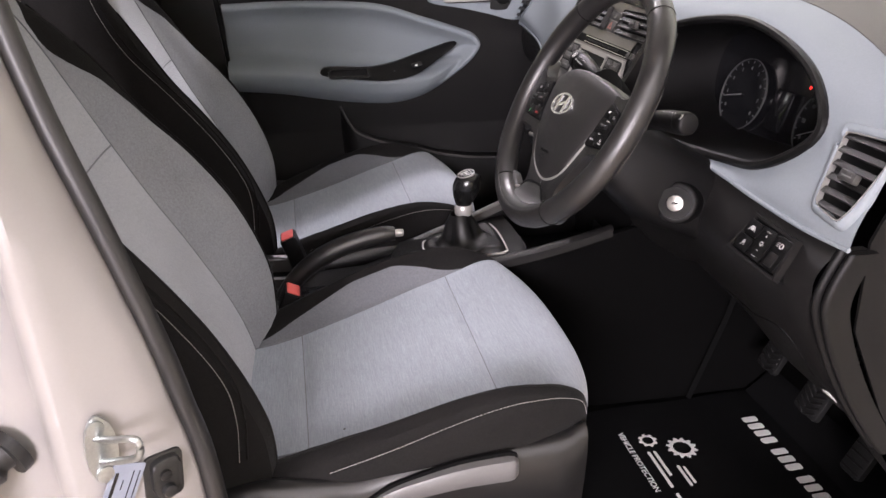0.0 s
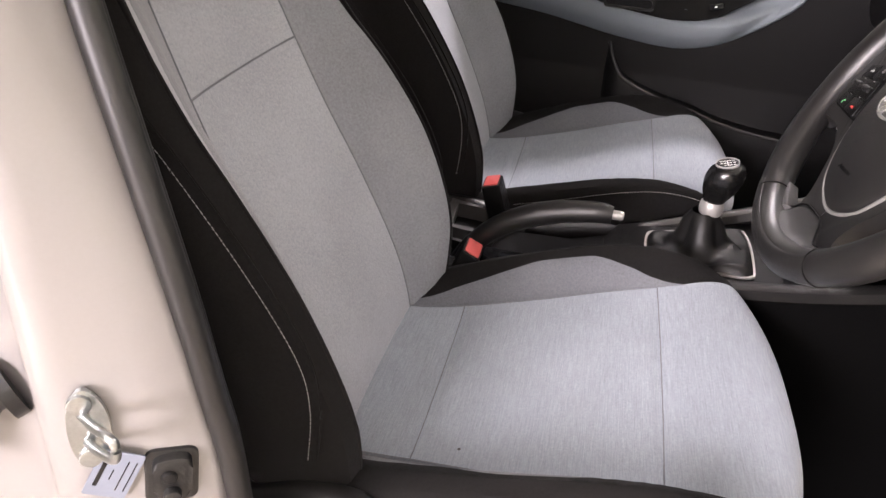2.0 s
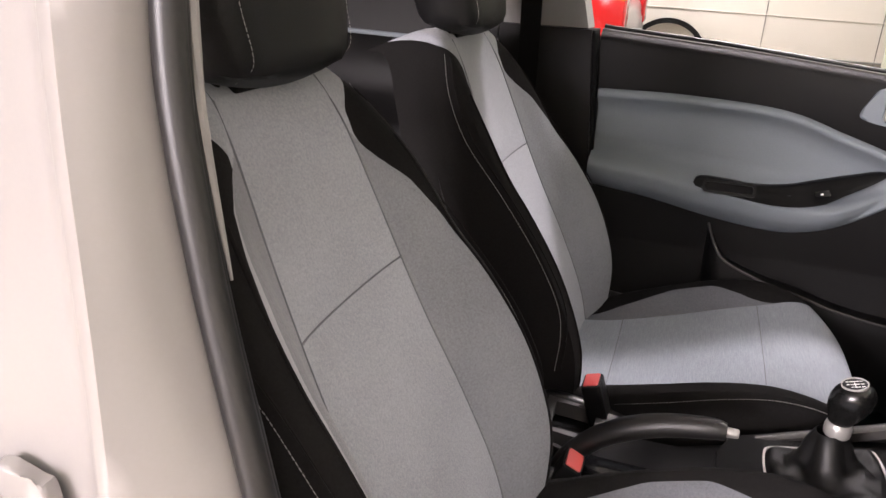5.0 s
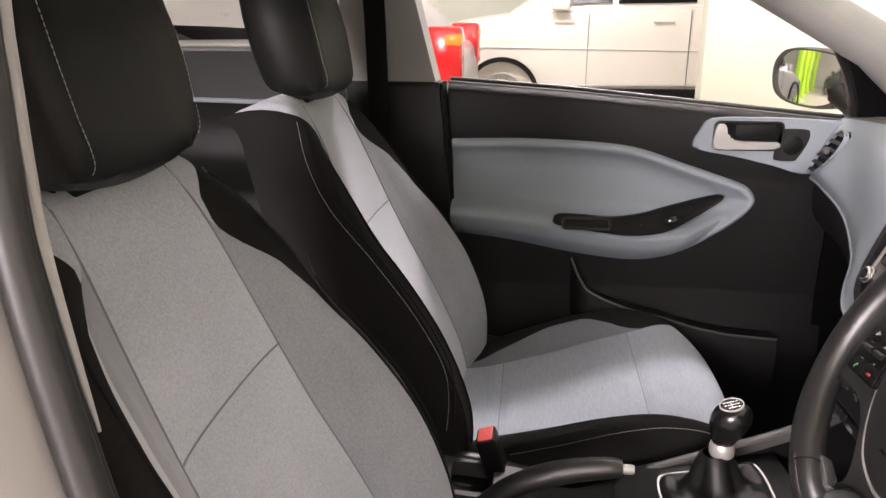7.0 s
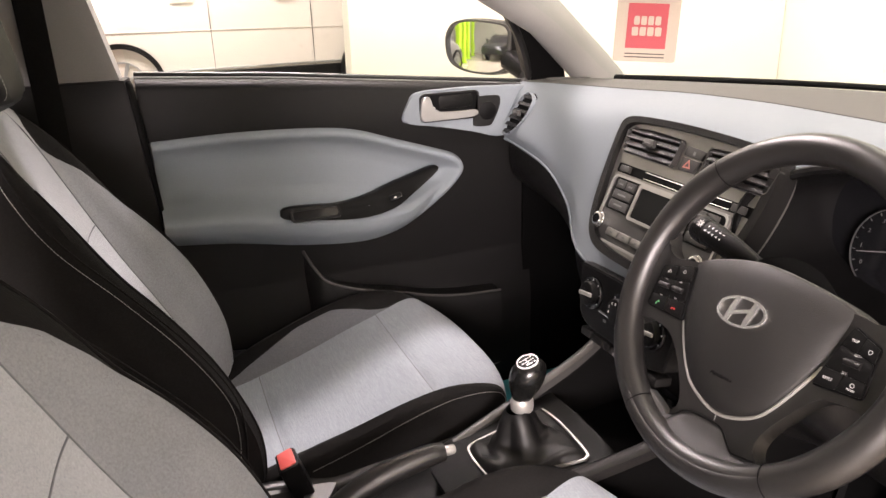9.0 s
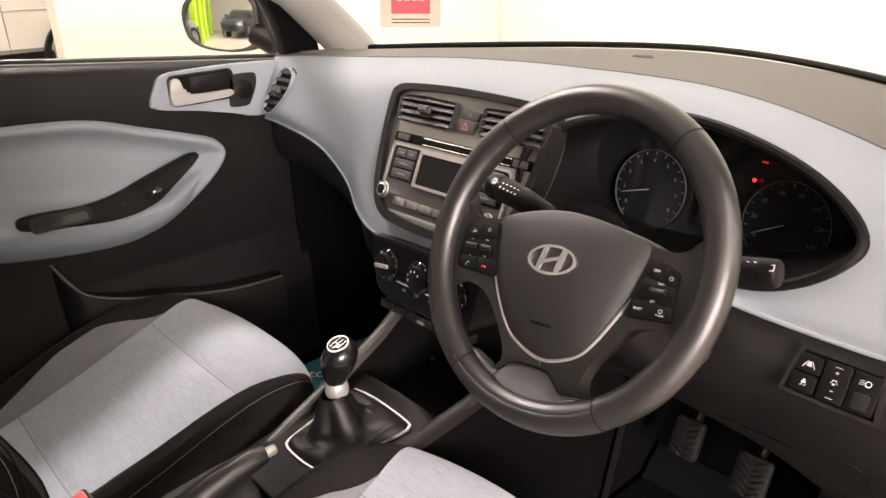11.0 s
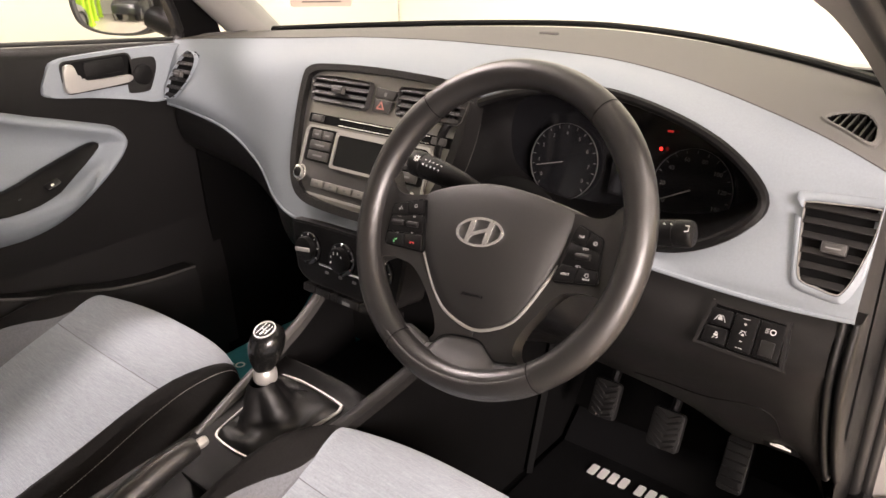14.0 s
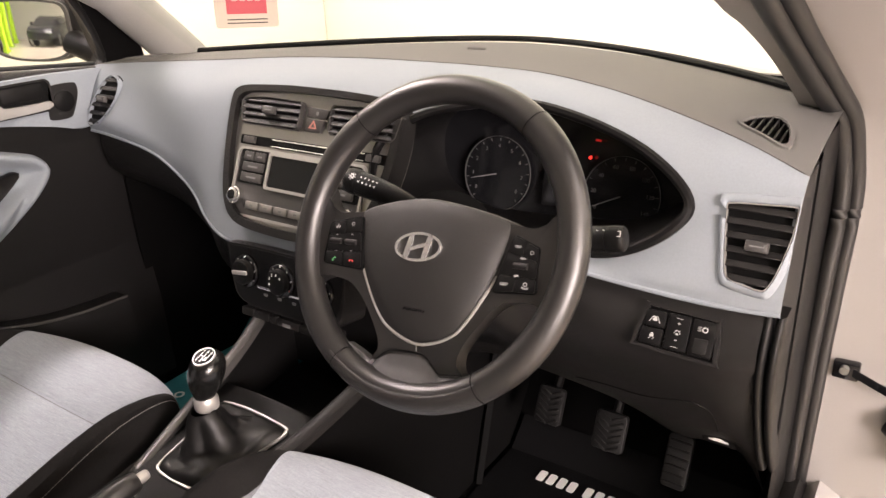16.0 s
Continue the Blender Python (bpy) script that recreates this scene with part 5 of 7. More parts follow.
SP = [(0.085, 0.028), (0.110, 0.026), (0.132, 0.024), (0.150, 0.034), (0.163, 0.056), (0.172, 0.045), (0.177, 0.0), (0.172, -0.045), (0.165, -0.066), (0.152, -0.060), (0.140, -0.0555), (0.122, -0.056), (0.104, -0.060), (0.090, -0.071), (0.077, -0.087), (0.065, -0.104), (0.057, -0.119), (0.0545, -0.131), (0.059, -0.143), (0.074, -0.146), (0.088, -0.150), (0.070, -0.164), (0.035, -0.174), (0.0, -0.177), (0.0, -0.09), (0.03, -0.08), (0.06, -0.05)]
for s in (-1, 1):
    half = [(s * a, b) for a, b in SP]
    half = [tuple(p) for p in spline(half[:24], 5)] + half[24:]
    part("side_spoke", swept(prism(half, Matrix.Identity(4), 0.022, 0.0018, 2), lambda u, v: spoke_lift(u, v) - 0.022), "leather", wheel, "", 50)
    quad = [(-0.097, 0.020), (-0.144, 0.010), (-0.1455, -0.040), (-0.0872, -0.0425)] if s < 0 else [(0.1105, 0.0145), (0.1400, 0.003), (0.1420, -0.0445), (0.0925, -0.0480)]

    def cell(a0, a1, b0, b1, r=0.10):
        """A button's outline between two shares across and two shares down the pod."""
        def at(a, b):
            (x0, y0), (x1, y1), (x2, y2), (x3, y3) = quad
            return ((x0 * (1 - a) + x1 * a) * (1 - b) + (x3 * (1 - a) + x2 * a) * b, (y0 * (1 - a) + y1 * a) * (1 - b) + (y3 * (1 - a) + y2 * a) * b)
        return [at(a0 + (a1 - a0) * a, b0 + (b1 - b0) * b) for a, b in rounded(1, 1, r, 3, 0.5, 0.5)]

    part("button_pod", prism(cell(-0.03, 1.05, -0.03, 1.03), WM @ pose(0, 0, -0.006), 0.0072, 0.0012), "slotblack", wheel, "black button pod")
    for a0, a1, b0, b1 in ((0.01, 0.49, 0.0, 0.29), (0.51, 1.0, 0.0, 0.29), (0.01, 1.0, 0.31, 0.68), (0.01, 0.49, 0.70, 0.99), (0.51, 1.0, 0.70, 0.99)):
        part("wheel_button", prism(cell(a0, a1, b0, b1), WM @ pose(0, 0, 0.0005), 0.0022, 0.0005), "black", wheel)
    c0, c1 = sum(p[0] for p in quad) / 4, sum(p[1] for p in quad) / 4
    for u in ((c0 - 0.0115, c0 + 0.0115) if s < 0 else (c0 + 0.002,)):
        part("roller", tube([tuple(WM @ Vector((u + d, c1 + 0.001, 0.0036))) for d in (-0.0082, 0.0082)], 0.0034, 12), "soft", wheel)
for text, u, v, size in (("TRIP", 0.1165, 0.0025, 0.0040), ("RES+", 0.1245, -0.0095, 0.0034), ("SET-", 0.1195, -0.0285, 0.0034), ("RESET", 0.1060, -0.0385, 0.0038), ("MODE", 0.1305, -0.0405, 0.0030)):
    part("button_text", lettering(text, WM @ pose(u, v, 0.0028), size, 0.0002), "printed", wheel)
for u, v in ((0.1335, -0.0025), (0.1305, -0.0362), (-0.1085, 0.0105)):
    part("ring_symbol", ring_plate(circle(0.0022, 16, u, v), circle(0.0016, 16, u, v), WM @ pose(0, 0, 0.0028), 0.0002), "printed", wheel)
marks(wheel, "button_mark", WM, [(-0.1315, 0.0065, 0.0045, 0.0008, 70), (-0.1290, 0.0055, 0.0030, 0.0007, 55), (-0.1335, 0.0045, 0.0026, 0.0007, 90)], "printed", 0.0028)
marks(wheel, "button_mark", WM, [(-0.131, -0.0045, 0.0034, 0.0006, 0), (-0.129, -0.0245, 0.0034, 0.0006, 0), (-0.1085, -0.0025, 0.0024, 0.0006, 40), (-0.1068, -0.0025, 0.0024, 0.0006, -40), (-0.1068, -0.0225, 0.0024, 0.0006, -40), (-0.1052, -0.0225, 0.0024, 0.0006, 40)], "printed", 0.0028)
for u, v, turn, mat in ((-0.1305, -0.0345, 45, "greenprint"), (-0.1035, -0.0345, 0, "redprint")):
    marks(wheel, "telephone_symbol", WM @ pose(u, v, 0, 0, 0, turn), [(0, 0.0008, 0.0056, 0.0010, 0), (-0.0024, -0.0004, 0.0016, 0.0016, 0), (0.0024, -0.0004, 0.0016, 0.0016, 0)], mat, 0.0028)
INNER = [(-0.0935, -0.1310), (-0.080, -0.1358), (-0.068, -0.1405), (-0.0555, -0.1462), (-0.0485, -0.1425), (-0.0424, -0.1366), (-0.034, -0.1328), (-0.0263, -0.131), (-0.010, -0.1302), (0.0074, -0.130), (0.0135, -0.1315), (0.0188, -0.1343), (0.027, -0.1415), (0.0355, -0.1482), (0.042, -0.1482), (0.0646, -0.1450), (0.079, -0.1415), (0.0885, -0.1360)]
edge_in = [tuple(p) for p in spline(INNER, 3)]
rows = []
for u, v in edge_in:
    r, th = math.hypot(u, v), math.atan2(v, u)
    low = -0.0105 if -0.055 < u < 0.066 else -0.004
    prof = [(r, low - 0.012), (r, low), (r + 0.0016, low + 0.0018), (r + 0.45 * (R - r), low + 0.0020 + 0.22 * (0.0172 - low)), (r + 0.75 * (R - r), low + 0.72 * (0.0172 - low)), (R - 0.003, 0.0172), (R + 0.003, 0.0178), (R + 0.010, 0.0148), (R + 0.0155, 0.0078), (R + 0.0178, 0.0)]
    prof = spline(prof[1:], 3)
    rows.append([WM @ Vector((float(q[0]) * math.cos(th), float(q[0]) * math.sin(th), float(q[1]))) for q in [(r, low - 0.012)] + list(prof)])
part("spoke_insert", loft(rows, False, False), "hub", wheel, "smooth lower rim piece with a raised tongue", 60)
tongue = [k for k in edge_in if -0.056 < k[0] < 0.066]
part("insert_groove", tube([tuple(WM @ Vector((u * 0.994, v * 0.994, -0.0078))) for u, v in tongue[::2]], 0.0011, 6, n=2), "slotblack", wheel)
EMB = WM @ pose(-0.001, -0.010, 0.0135, 0, 0, 4)
em = part("emblem_ring", ring_plate([(0.0315 * math.cos(a), 0.0168 * math.sin(a)) for a in steps(0, 2 * math.pi, 48)[:-1]], [(0.0284 * math.cos(a), 0.0138 * math.sin(a)) for a in steps(0, 2 * math.pi, 48)[:-1]], EMB, 0.0035), "bright", wheel, "oval chrome emblem")
for u in (-0.0125, 0.0125):
    part("emblem_bar", prism([tuple(p) for p in spline([(u - 0.0065, -0.0125), (u - 0.001, -0.0125), (u + 0.0035, 0.0), (u + 0.0065, 0.0125), (u + 0.001, 0.0125), (u - 0.0035, 0.0)], 3, True)], EMB, 0.0035), "bright", em)
part("emblem_bridge", prism([(-0.013, -0.0055), (0.010, 0.0005), (0.013, 0.0055), (-0.010, -0.0005)], EMB, 0.0035), "bright", em)
part("airbag_mark", lettering("AIRBAG", WM @ pose(0, -0.080, hub_h(0, -0.080) + 0.0032, -13, 0, 0), 0.0085), "slotblack", wheel, "embossed lettering")

# column with lock and stalks
col = thing("steering_column", "black steering column shroud with an ignition lock", "steering column", (0.25, -0.3866, 0.85))
axis = WM.to_3x3() @ Vector((0, 0, -1))
rings = []
for d, w, h, up in ((0.055, 0.058, 0.045, -0.022), (0.09, 0.070, 0.058, -0.032), (0.16, 0.080, 0.066, -0.045), (0.26, 0.080, 0.062, -0.04)):
    base = WM.translation + axis * d
    rings.append([base + Vector((0, -w * math.copysign(abs(math.cos(a)) ** 0.6, math.cos(a)), 0)) + (WM.to_3x3() @ Vector((0, 1, 0))) * (up + h * math.copysign(abs(math.sin(a)) ** 0.6, math.sin(a))) for a in steps(0, 2 * math.pi, 28)[:-1]])
part("shroud", loft(rings), "black", col)
kh = Vector((0.253, -0.477, 0.784))
kn = Vector((-0.55, -0.70, 0.25)).normalized()
km = frame_at(kh, Vector((0, 0, 1)).cross(kn), kn.cross(Vector((0, 0, 1)).cross(kn)))
part("lock_boss", loft([[km @ Vector((r * math.cos(a), r * math.sin(a), h)) for a in steps(0, 2 * math.pi, 44)[:-1]] for r, h in ((0.036, -0.05), (0.0315, -0.012), (0.0305, 0.0), (0.029, 0.003), (0.026, 0.0042))]), "black", col, "", 60)
lock = part("lock_collar", ring_plate(circle(0.0235, 32), circle(0.0125, 32), km @ pose(0, 0, 0.0), 0.0105), "gloss", col)
part("lock_barrel", disc(0.0118, km @ pose(0, 0, 0.006), 0.005, 24, 0.001), "plate", lock, "steel lock barrel")
part("key_slot", box(-0.0045, 0.0045, -0.0012, 0.0012, 0.011, 0.0114, 0, 1, km), "gloss", lock)
for s, nm in ((-1, "light_stalk"), (1, "wiper_stalk")):
    st = thing(nm, "black steering column stalk with white symbols", "column stalk", tuple(WM @ Vector((s * 0.1, 0.01, -0.06))), "column stalks")
    L = ((-0.04, 0.030, -0.080), (-0.085, 0.052, -0.058), (-0.125, 0.064, -0.052), (-0.150, 0.070, -0.050)) if s < 0 else ((0.04, -0.004, -0.085), (0.10, 0.014, -0.062), (0.150, 0.022, -0.052), (0.194, 0.0255, -0.050))
    p = [WM @ Vector(k) for k in L]
    d = (p[-1] - p[-2]).normalized()
    part("stalk_arm", tube([tuple(k) for k in p], [0.010, 0.013, 0.0160, 0.0165] if s < 0 else [0.009, 0.011, 0.0135, 0.0145], 14), "black", st)
    part("stalk_tip", tube([tuple(p[-1] - d * 0.001), tuple(p[-1] + d * 0.003), tuple(p[-1] + d * 0.017), tuple(p[-1] + d * 0.020)], [0.0158, 0.0176, 0.0170, 0.013] if s < 0 else [0.013, 0.0148, 0.0140, 0.010], 14, n=3), "black", st)
    up = WM.to_3x3() @ Vector((0.35, 0.25, 0.9)).normalized()
    for k in range(5):
        c = p[2].lerp(p[3], 0.25 * k - 0.15) + up * 0.0166 if s < 0 else p[2].lerp(p[3], 0.16 * k + 0.2) + up * 0.0146
        fm = frame_at(c, d, up.cross(d))
        marks(st, "stalk_symbol", fm, [(0, 0.004, 0.0028, 0.0007, 90), (0.001, 0.004, 0.002, 0.0007, 0), (0, -0.003, 0.0025, 0.0007, 30 * k)], "white", 0)
    fm = frame_at(p[-1] + d * 0.009 + up * (0.0177 if s < 0 else 0.0148), d, up.cross(d))
    if s < 0:
        marks(st, "lamp_symbol", fm, [(0.0042 * math.cos(radians(a)), 0.0042 * math.sin(radians(a)), 0.002, 0.0006, a) for a in range(0, 360, 45)], "white", 0)
        part("lamp_disc", ring_plate(circle(0.0026, 14), circle(0.0018, 14), fm, 0.0003), "white", st)
    else:
        marks(st, "wiper_symbol", fm, [(0, 0.003, 0.007, 0.0005, 0), (0, -0.003, 0.007, 0.0005, 0), (0.0035, 0, 0.006, 0.0005, 90), (-0.0035, 0, 0.006, 0.0005, 90)], "white", 0)


# ---- passenger door ----
door = thing("door_1", "closed passenger door with a blue-grey armrest panel", "car door", (0, 0.7, 0.3), kind="structure")
BELT = [(-0.47, 1.083), (-0.158, 1.061), (0.206, 1.026), (0.42, 1.006), (0.56, 0.995)]


def door_y(x, z):
    top = lerp(x, BELT)[0]
    d = top - z
    y = 0.700 - 0.006 * math.sin(min(1, max(0, d / 0.15)) * math.pi)
    if d < 0.02:
        y += 0.018 * ((0.02 - d) / 0.02) ** 2
    if z < 0.60:
        y -= 0.02 * min(1, (0.60 - z) / 0.15)
    return y


def door_skin(x, v):
    top = lerp(x, BELT)[0]
    z = top + (0.24 - top) * v
    return (x, door_y(x, z), z)


ZT = smooth_table([(-0.440, 0.955), (-0.25, 0.958), (-0.043, 0.946), (0.088, 0.908), (0.18, 0.878), (0.225, 0.862), (0.243, 0.849), (0.253, 0.836), (0.256, 0.824)], 8)
ZB = smooth_table([(-0.440, 0.728), (-0.30, 0.712), (-0.15, 0.685), (-0.02, 0.672), (0.06, 0.682), (0.121, 0.706), (0.19, 0.751), (0.225, 0.779), (0.243, 0.798), (0.253, 0.813), (0.256, 0.823)], 8)


def outside_insert(x, v):
    z = door_skin(x, v)[2]
    return not (x < 0.25 and lerp(x, ZB)[0] + 0.006 < z < lerp(x, ZT)[0] - 0.006)


part("door_card", sheet(door_skin, steps(-0.452, 0.44, 90), [0, 0.006, 0.012, 0.018, 0.024] + steps(0.03, 1, 110), outside_insert), "doorcard", door, "black grained door lining")
part("window_ledge", loft([[(x, 0.716, lerp(x, BELT)[0] - 0.001), (x, 0.718, lerp(x, BELT)[0] + 0.002), (x, 0.745, lerp(x, BELT)[0] + 0.002), (x, 0.765, lerp(x, BELT)[0] - 0.004), (x, 0.765, lerp(x, BELT)[0] - 0.03)] for x in steps(-0.452, 0.56, 16)], False), "grey", door)
part("window_rubber", tube([(x, 0.757, lerp(x, BELT)[0] + 0.004) for x in steps(-0.452, 0.47, 10)], 0.006, 8), "rubber", door)
# Black strip set in for the shade of the gap along the door's edge.
part("door_edge_gap", tube([(-0.466, 0.690, 1.078), (-0.462, 0.684, 1.05), (-0.450, 0.690, 0.9), (-0.436, 0.690, 0.7), (-0.418, 0.688, 0.5), (-0.40, 0.684, 0.35)], 0.009, 10), "slotblack", door)
part("outer_skin", loft([[(x, 0.775, lerp(x, BELT)[0] - 0.03), (x, 0.815, lerp(x, BELT)[0] - 0.04), (x, 0.85, 0.75), (x, 0.84, 0.45), (x, 0.80, 0.25), (x, 0.775, 0.25)] for x in steps(-0.50, 0.70, 12)]), "paint", door, "white door skin")
ARM = [(0.0, 0.690), (0.02, 0.681), (0.055, 0.679), (0.095, 0.686), (0.15, 0.701), (0.30, 0.712), (0.48, 0.712), (0.58, 0.703), (0.645, 0.680), (0.685, 0.655), (0.72, 0.644), (0.76, 0.640), (0.86, 0.650), (0.95, 0.672), (1.0, 0.692)]
ARM = smooth_table(ARM, 6)


xs = steps(-0.440, 0.20, 50) + steps(0.20, 0.256, 20)[1:]
BORDER = np.array([(x, lerp(x, ZT)[0]) for x in xs] + [(x, lerp(x, ZB)[0]) for x in xs[::-1]])
LIP = smooth_table([(0.0, 0.694), (0.004, 0.682), (0.010, 0.677), (0.017, 0.679), (0.026, 0.690), (0.040, 0.704), (0.060, 0.712)], 5)


def armrest(x, v):
    """A raised lip all round, a hollow in the middle and the armrest's ledge below."""
    zt, zb = lerp(x, ZT)[0], lerp(x, ZB)[0]
    z = zt + (zb - zt) * v
    a, b = BORDER[:-1], BORDER[1:]
    e = b - a
    k = np.clip(((x - a[:, 0]) * e[:, 0] + (z - a[:, 1]) * e[:, 1]) / (e ** 2).sum(1), 0, 1)
    d = float(np.hypot(x - a[:, 0] - k * e[:, 0], z - a[:, 1] - k * e[:, 1]).min())
    fade = min(1.0, max(0.0, (0.24 - x) / 0.14))
    ledge = lerp(v, ARM)[0]
    ledge = 0.712 + (ledge - 0.712) * fade if v > 0.5 else 0.712
    lip = lerp(min(d, 0.06), LIP)[0]
    edge = min(1.0, d / 0.006)
    return (x, min(lip, ledge) if edge >= 1 else lip + (min(lip, ledge) - lip) * edge, z)


part("armrest_panel", sheet(armrest, xs, steps(0, 0.12, 14) + steps(0.12, 0.5, 12)[1:] + steps(0.5, 1, 30)[1:]), "blue", door, "blue-grey armrest panel", 60)
# switch strip and pull on the armrest
strip = [tuple(p) for p in spline([(-0.196, 0.768), (-0.190, 0.786), (-0.13, 0.785), (-0.068, 0.781), (0.013, 0.793), (0.10, 0.820), (0.165, 0.840), (0.175, 0.832), (0.109, 0.789), (0.052, 0.758), (-0.031, 0.748), (-0.12, 0.756)], 3, True)]


def strip_y(x, z):
    mid = float(np.interp(x, [-0.2, -0.07, 0.05, 0.175], [0.777, 0.765, 0.775, 0.836]))
    return 0.640 + 0.85 * max(-0.012, (z - mid + 0.012)) + 0.05 * max(0, x)


rings = []
for k, lift in ((1.0, 0.014), (1.0, 0.0), (0.93, -0.002), (0.6, -0.001), (0.25, -0.001), (0.02, -0.001)):
    cx, cz = 0.0, 0.778
    rings.append([(cx + (x - cx) * k, strip_y(cx + (x - cx) * k, float(np.interp(cx + (x - cx) * k, [-0.2, -0.07, 0.05, 0.175], [0.777, 0.765, 0.775, 0.836])) + (z - float(np.interp(x, [-0.2, -0.07, 0.05, 0.175], [0.777, 0.765, 0.775, 0.836]))) * k) + lift, float(np.interp(cx + (x - cx) * k, [-0.2, -0.07, 0.05, 0.175], [0.777, 0.765, 0.775, 0.836])) + (z - float(np.interp(x, [-0.2, -0.07, 0.05, 0.175], [0.777, 0.765, 0.775, 0.836]))) * k) for x, z in strip])
sw_strip = part("switch_strip", loft(rings, True, False), "black", door, "black switch strip with a pull cup")
part("pull_cup", prism(rounded(0.10, 0.020, 0.006, 4), frame_at((-0.125, 0.6395, 0.772), (1, 0, 0), (0, 0.55, 0.83)), 0.003), "gloss", sw_strip)
part("pull_rim", ring_plate(rounded(0.112, 0.030, 0.009, 4), rounded(0.10, 0.020, 0.006, 4), frame_at((-0.125, 0.638, 0.772), (1, 0, 0), (0, 0.55, 0.83)), 0.006), "soft", sw_strip)
part("window_switch", prism(rounded(0.030, 0.014, 0.003, 3), frame_at((0.063, 0.642, 0.784), (1, 0, 0.3), (0, 0.7, 0.75)), 0.005, 0.001), "gloss", sw_strip)
part("switch_mark", prism(rounded(0.006, 0.004, 0.001, 3), frame_at((0.061, 0.638, 0.785), (1, 0, 0.3), (0, 0.7, 0.75)), 0.002), "white", sw_strip)
# handle and tweeter surround
esc = [tuple(p) for p in spline([(0.104, 0.950), (0.118, 0.985), (0.142, 1.010), (0.234, 1.013), (0.36, 1.010), (0.44, 1.000), (0.41, 0.95), (0.365, 0.890), (0.28, 0.908), (0.20, 0.926), (0.13, 0.938)], 4, True)]
EM = frame_at((0, 0.692, 0), (1, 0, 0), (0, 0, 1))
part("handle_surround", prism(esc, EM @ pose(0, 0, -0.014), 0.0195, 0.005, 3), "blue", door, "blue-grey handle surround")
EI = frame_at((0, 0.6862, 0), (1, 0, 0), (0, 0, 1))
part("handle_recess", prism(rounded(0.142, 0.058, 0.010, 4, 0.221, 0.9735), EI, 0.003), "slotblack", door)
part("recess_rim", ring_plate(rounded(0.150, 0.066, 0.013, 4, 0.221, 0.9735), rounded(0.142, 0.058, 0.010, 4, 0.221, 0.9735), EI, 0.0045), "soft", door)
part("recess_cup", prism(rounded(0.086, 0.030, 0.007, 4, 0.236, 0.984), EI, 0.0042, 0.001), "black", door)
part("door_handle", prism([tuple(p) for p in spline([(0.146, 0.950), (0.148, 0.985), (0.152, 0.997), (0.161, 1.000), (0.170, 0.997), (0.173, 0.985), (0.178, 0.971), (0.197, 0.9630), (0.250, 0.9615), (0.282, 0.9615), (0.290, 0.956), (0.286, 0.9480), (0.250, 0.9450), (0.200, 0.9442), (0.158, 0.9442)], 4, True)], EI @ pose(0, 0, 0.001), 0.011, 0.004, 3), "silver", door, "satin silver door handle")
tw = [tuple(p) for p in spline([(0.297, 0.990), (0.340, 0.990), (0.351, 0.983), (0.349, 0.961), (0.333, 0.928), (0.322, 0.919), (0.288, 0.920), (0.280, 0.930), (0.288, 0.980)], 4, True)]
part("tweeter_frame", prism(tw, EI, 0.003), "soft", door)
part("tweeter", disc(0.022, EI @ pose(0.317, 0.955, 0.002), 0.003, 28, 0.001), "black", door)
# pocket in the lower door
PL = [(-0.151, 0.668), (-0.129, 0.625), (-0.099, 0.595), (-0.019, 0.566), (0.062, 0.548), (0.13, 0.528), (0.22, 0.512), (0.33, 0.505)]
part("door_pocket", loft([[(x, 0.706 - 0.018 * min(1, 2 * k), z), (x, 0.704 - 0.018 * min(1, 2 * k) - 0.046 * k, z - 0.004), (x, 0.704 - 0.020 * min(1, 2 * k) - 0.056 * k, z - 0.03), (x, 0.704 - 0.024 * min(1, 2 * k) - 0.045 * k, 0.30), (x, 0.69, 0.26)] for x, z, k in ((float(a), float(b), min(1, (i + 0.1) / 14) ** 0.7) for i, (a, b) in enumerate(spline(PL, 4)))], False), "doorcard", door, "black door pocket")
# Lighter than the pocket: the thin highlight on the lip put into its colour.
part("pocket_lip", tube([(x, 0.703 - 0.018 * min(1, 2 * min(1, (i * 4 + 0.1) / 14) ** 0.7) - 0.046 * min(1, (i * 4 + 0.1) / 14) ** 0.7, z) for i, (x, z) in enumerate(PL)], 0.0034, 8), "grey", door)
gl = part("window_pane", sheet(lambda x, v: (x - 0.12 * v * (1 if x > 0.2 else 0.2), 0.755 - 0.14 * v, lerp(x, BELT)[0] + (1.42 - lerp(x, BELT)[0]) * v * (1 if x < 0.2 else max(0.12, 1 - (x - 0.2) * 3))), steps(-0.46, 0.44, 12), steps(0, 1, 4)), "glass", door, "clear window glass")
gl.visible_shadow = False
part("mirror_sail", loft([[(x, y0 + d, z) for x, y0, z in ((0.440, 0.745, 1.000), (0.452, 0.735, 1.03), (0.41, 0.705, 1.125), (0.345, 0.680, 1.21), (0.43, 0.675, 1.215), (0.52, 0.700, 1.10), (0.56, 0.730, 1.00))] for d in (0.0, 0.03)]), "black", door, "black mirror corner cover")
part("front_frame", tube([(0.445, 0.745, 1.0), (0.455, 0.738, 1.03), (0.41, 0.708, 1.125), (0.34, 0.683, 1.21), (0.2, 0.645, 1.31)], 0.010, 8), "rubber", door)

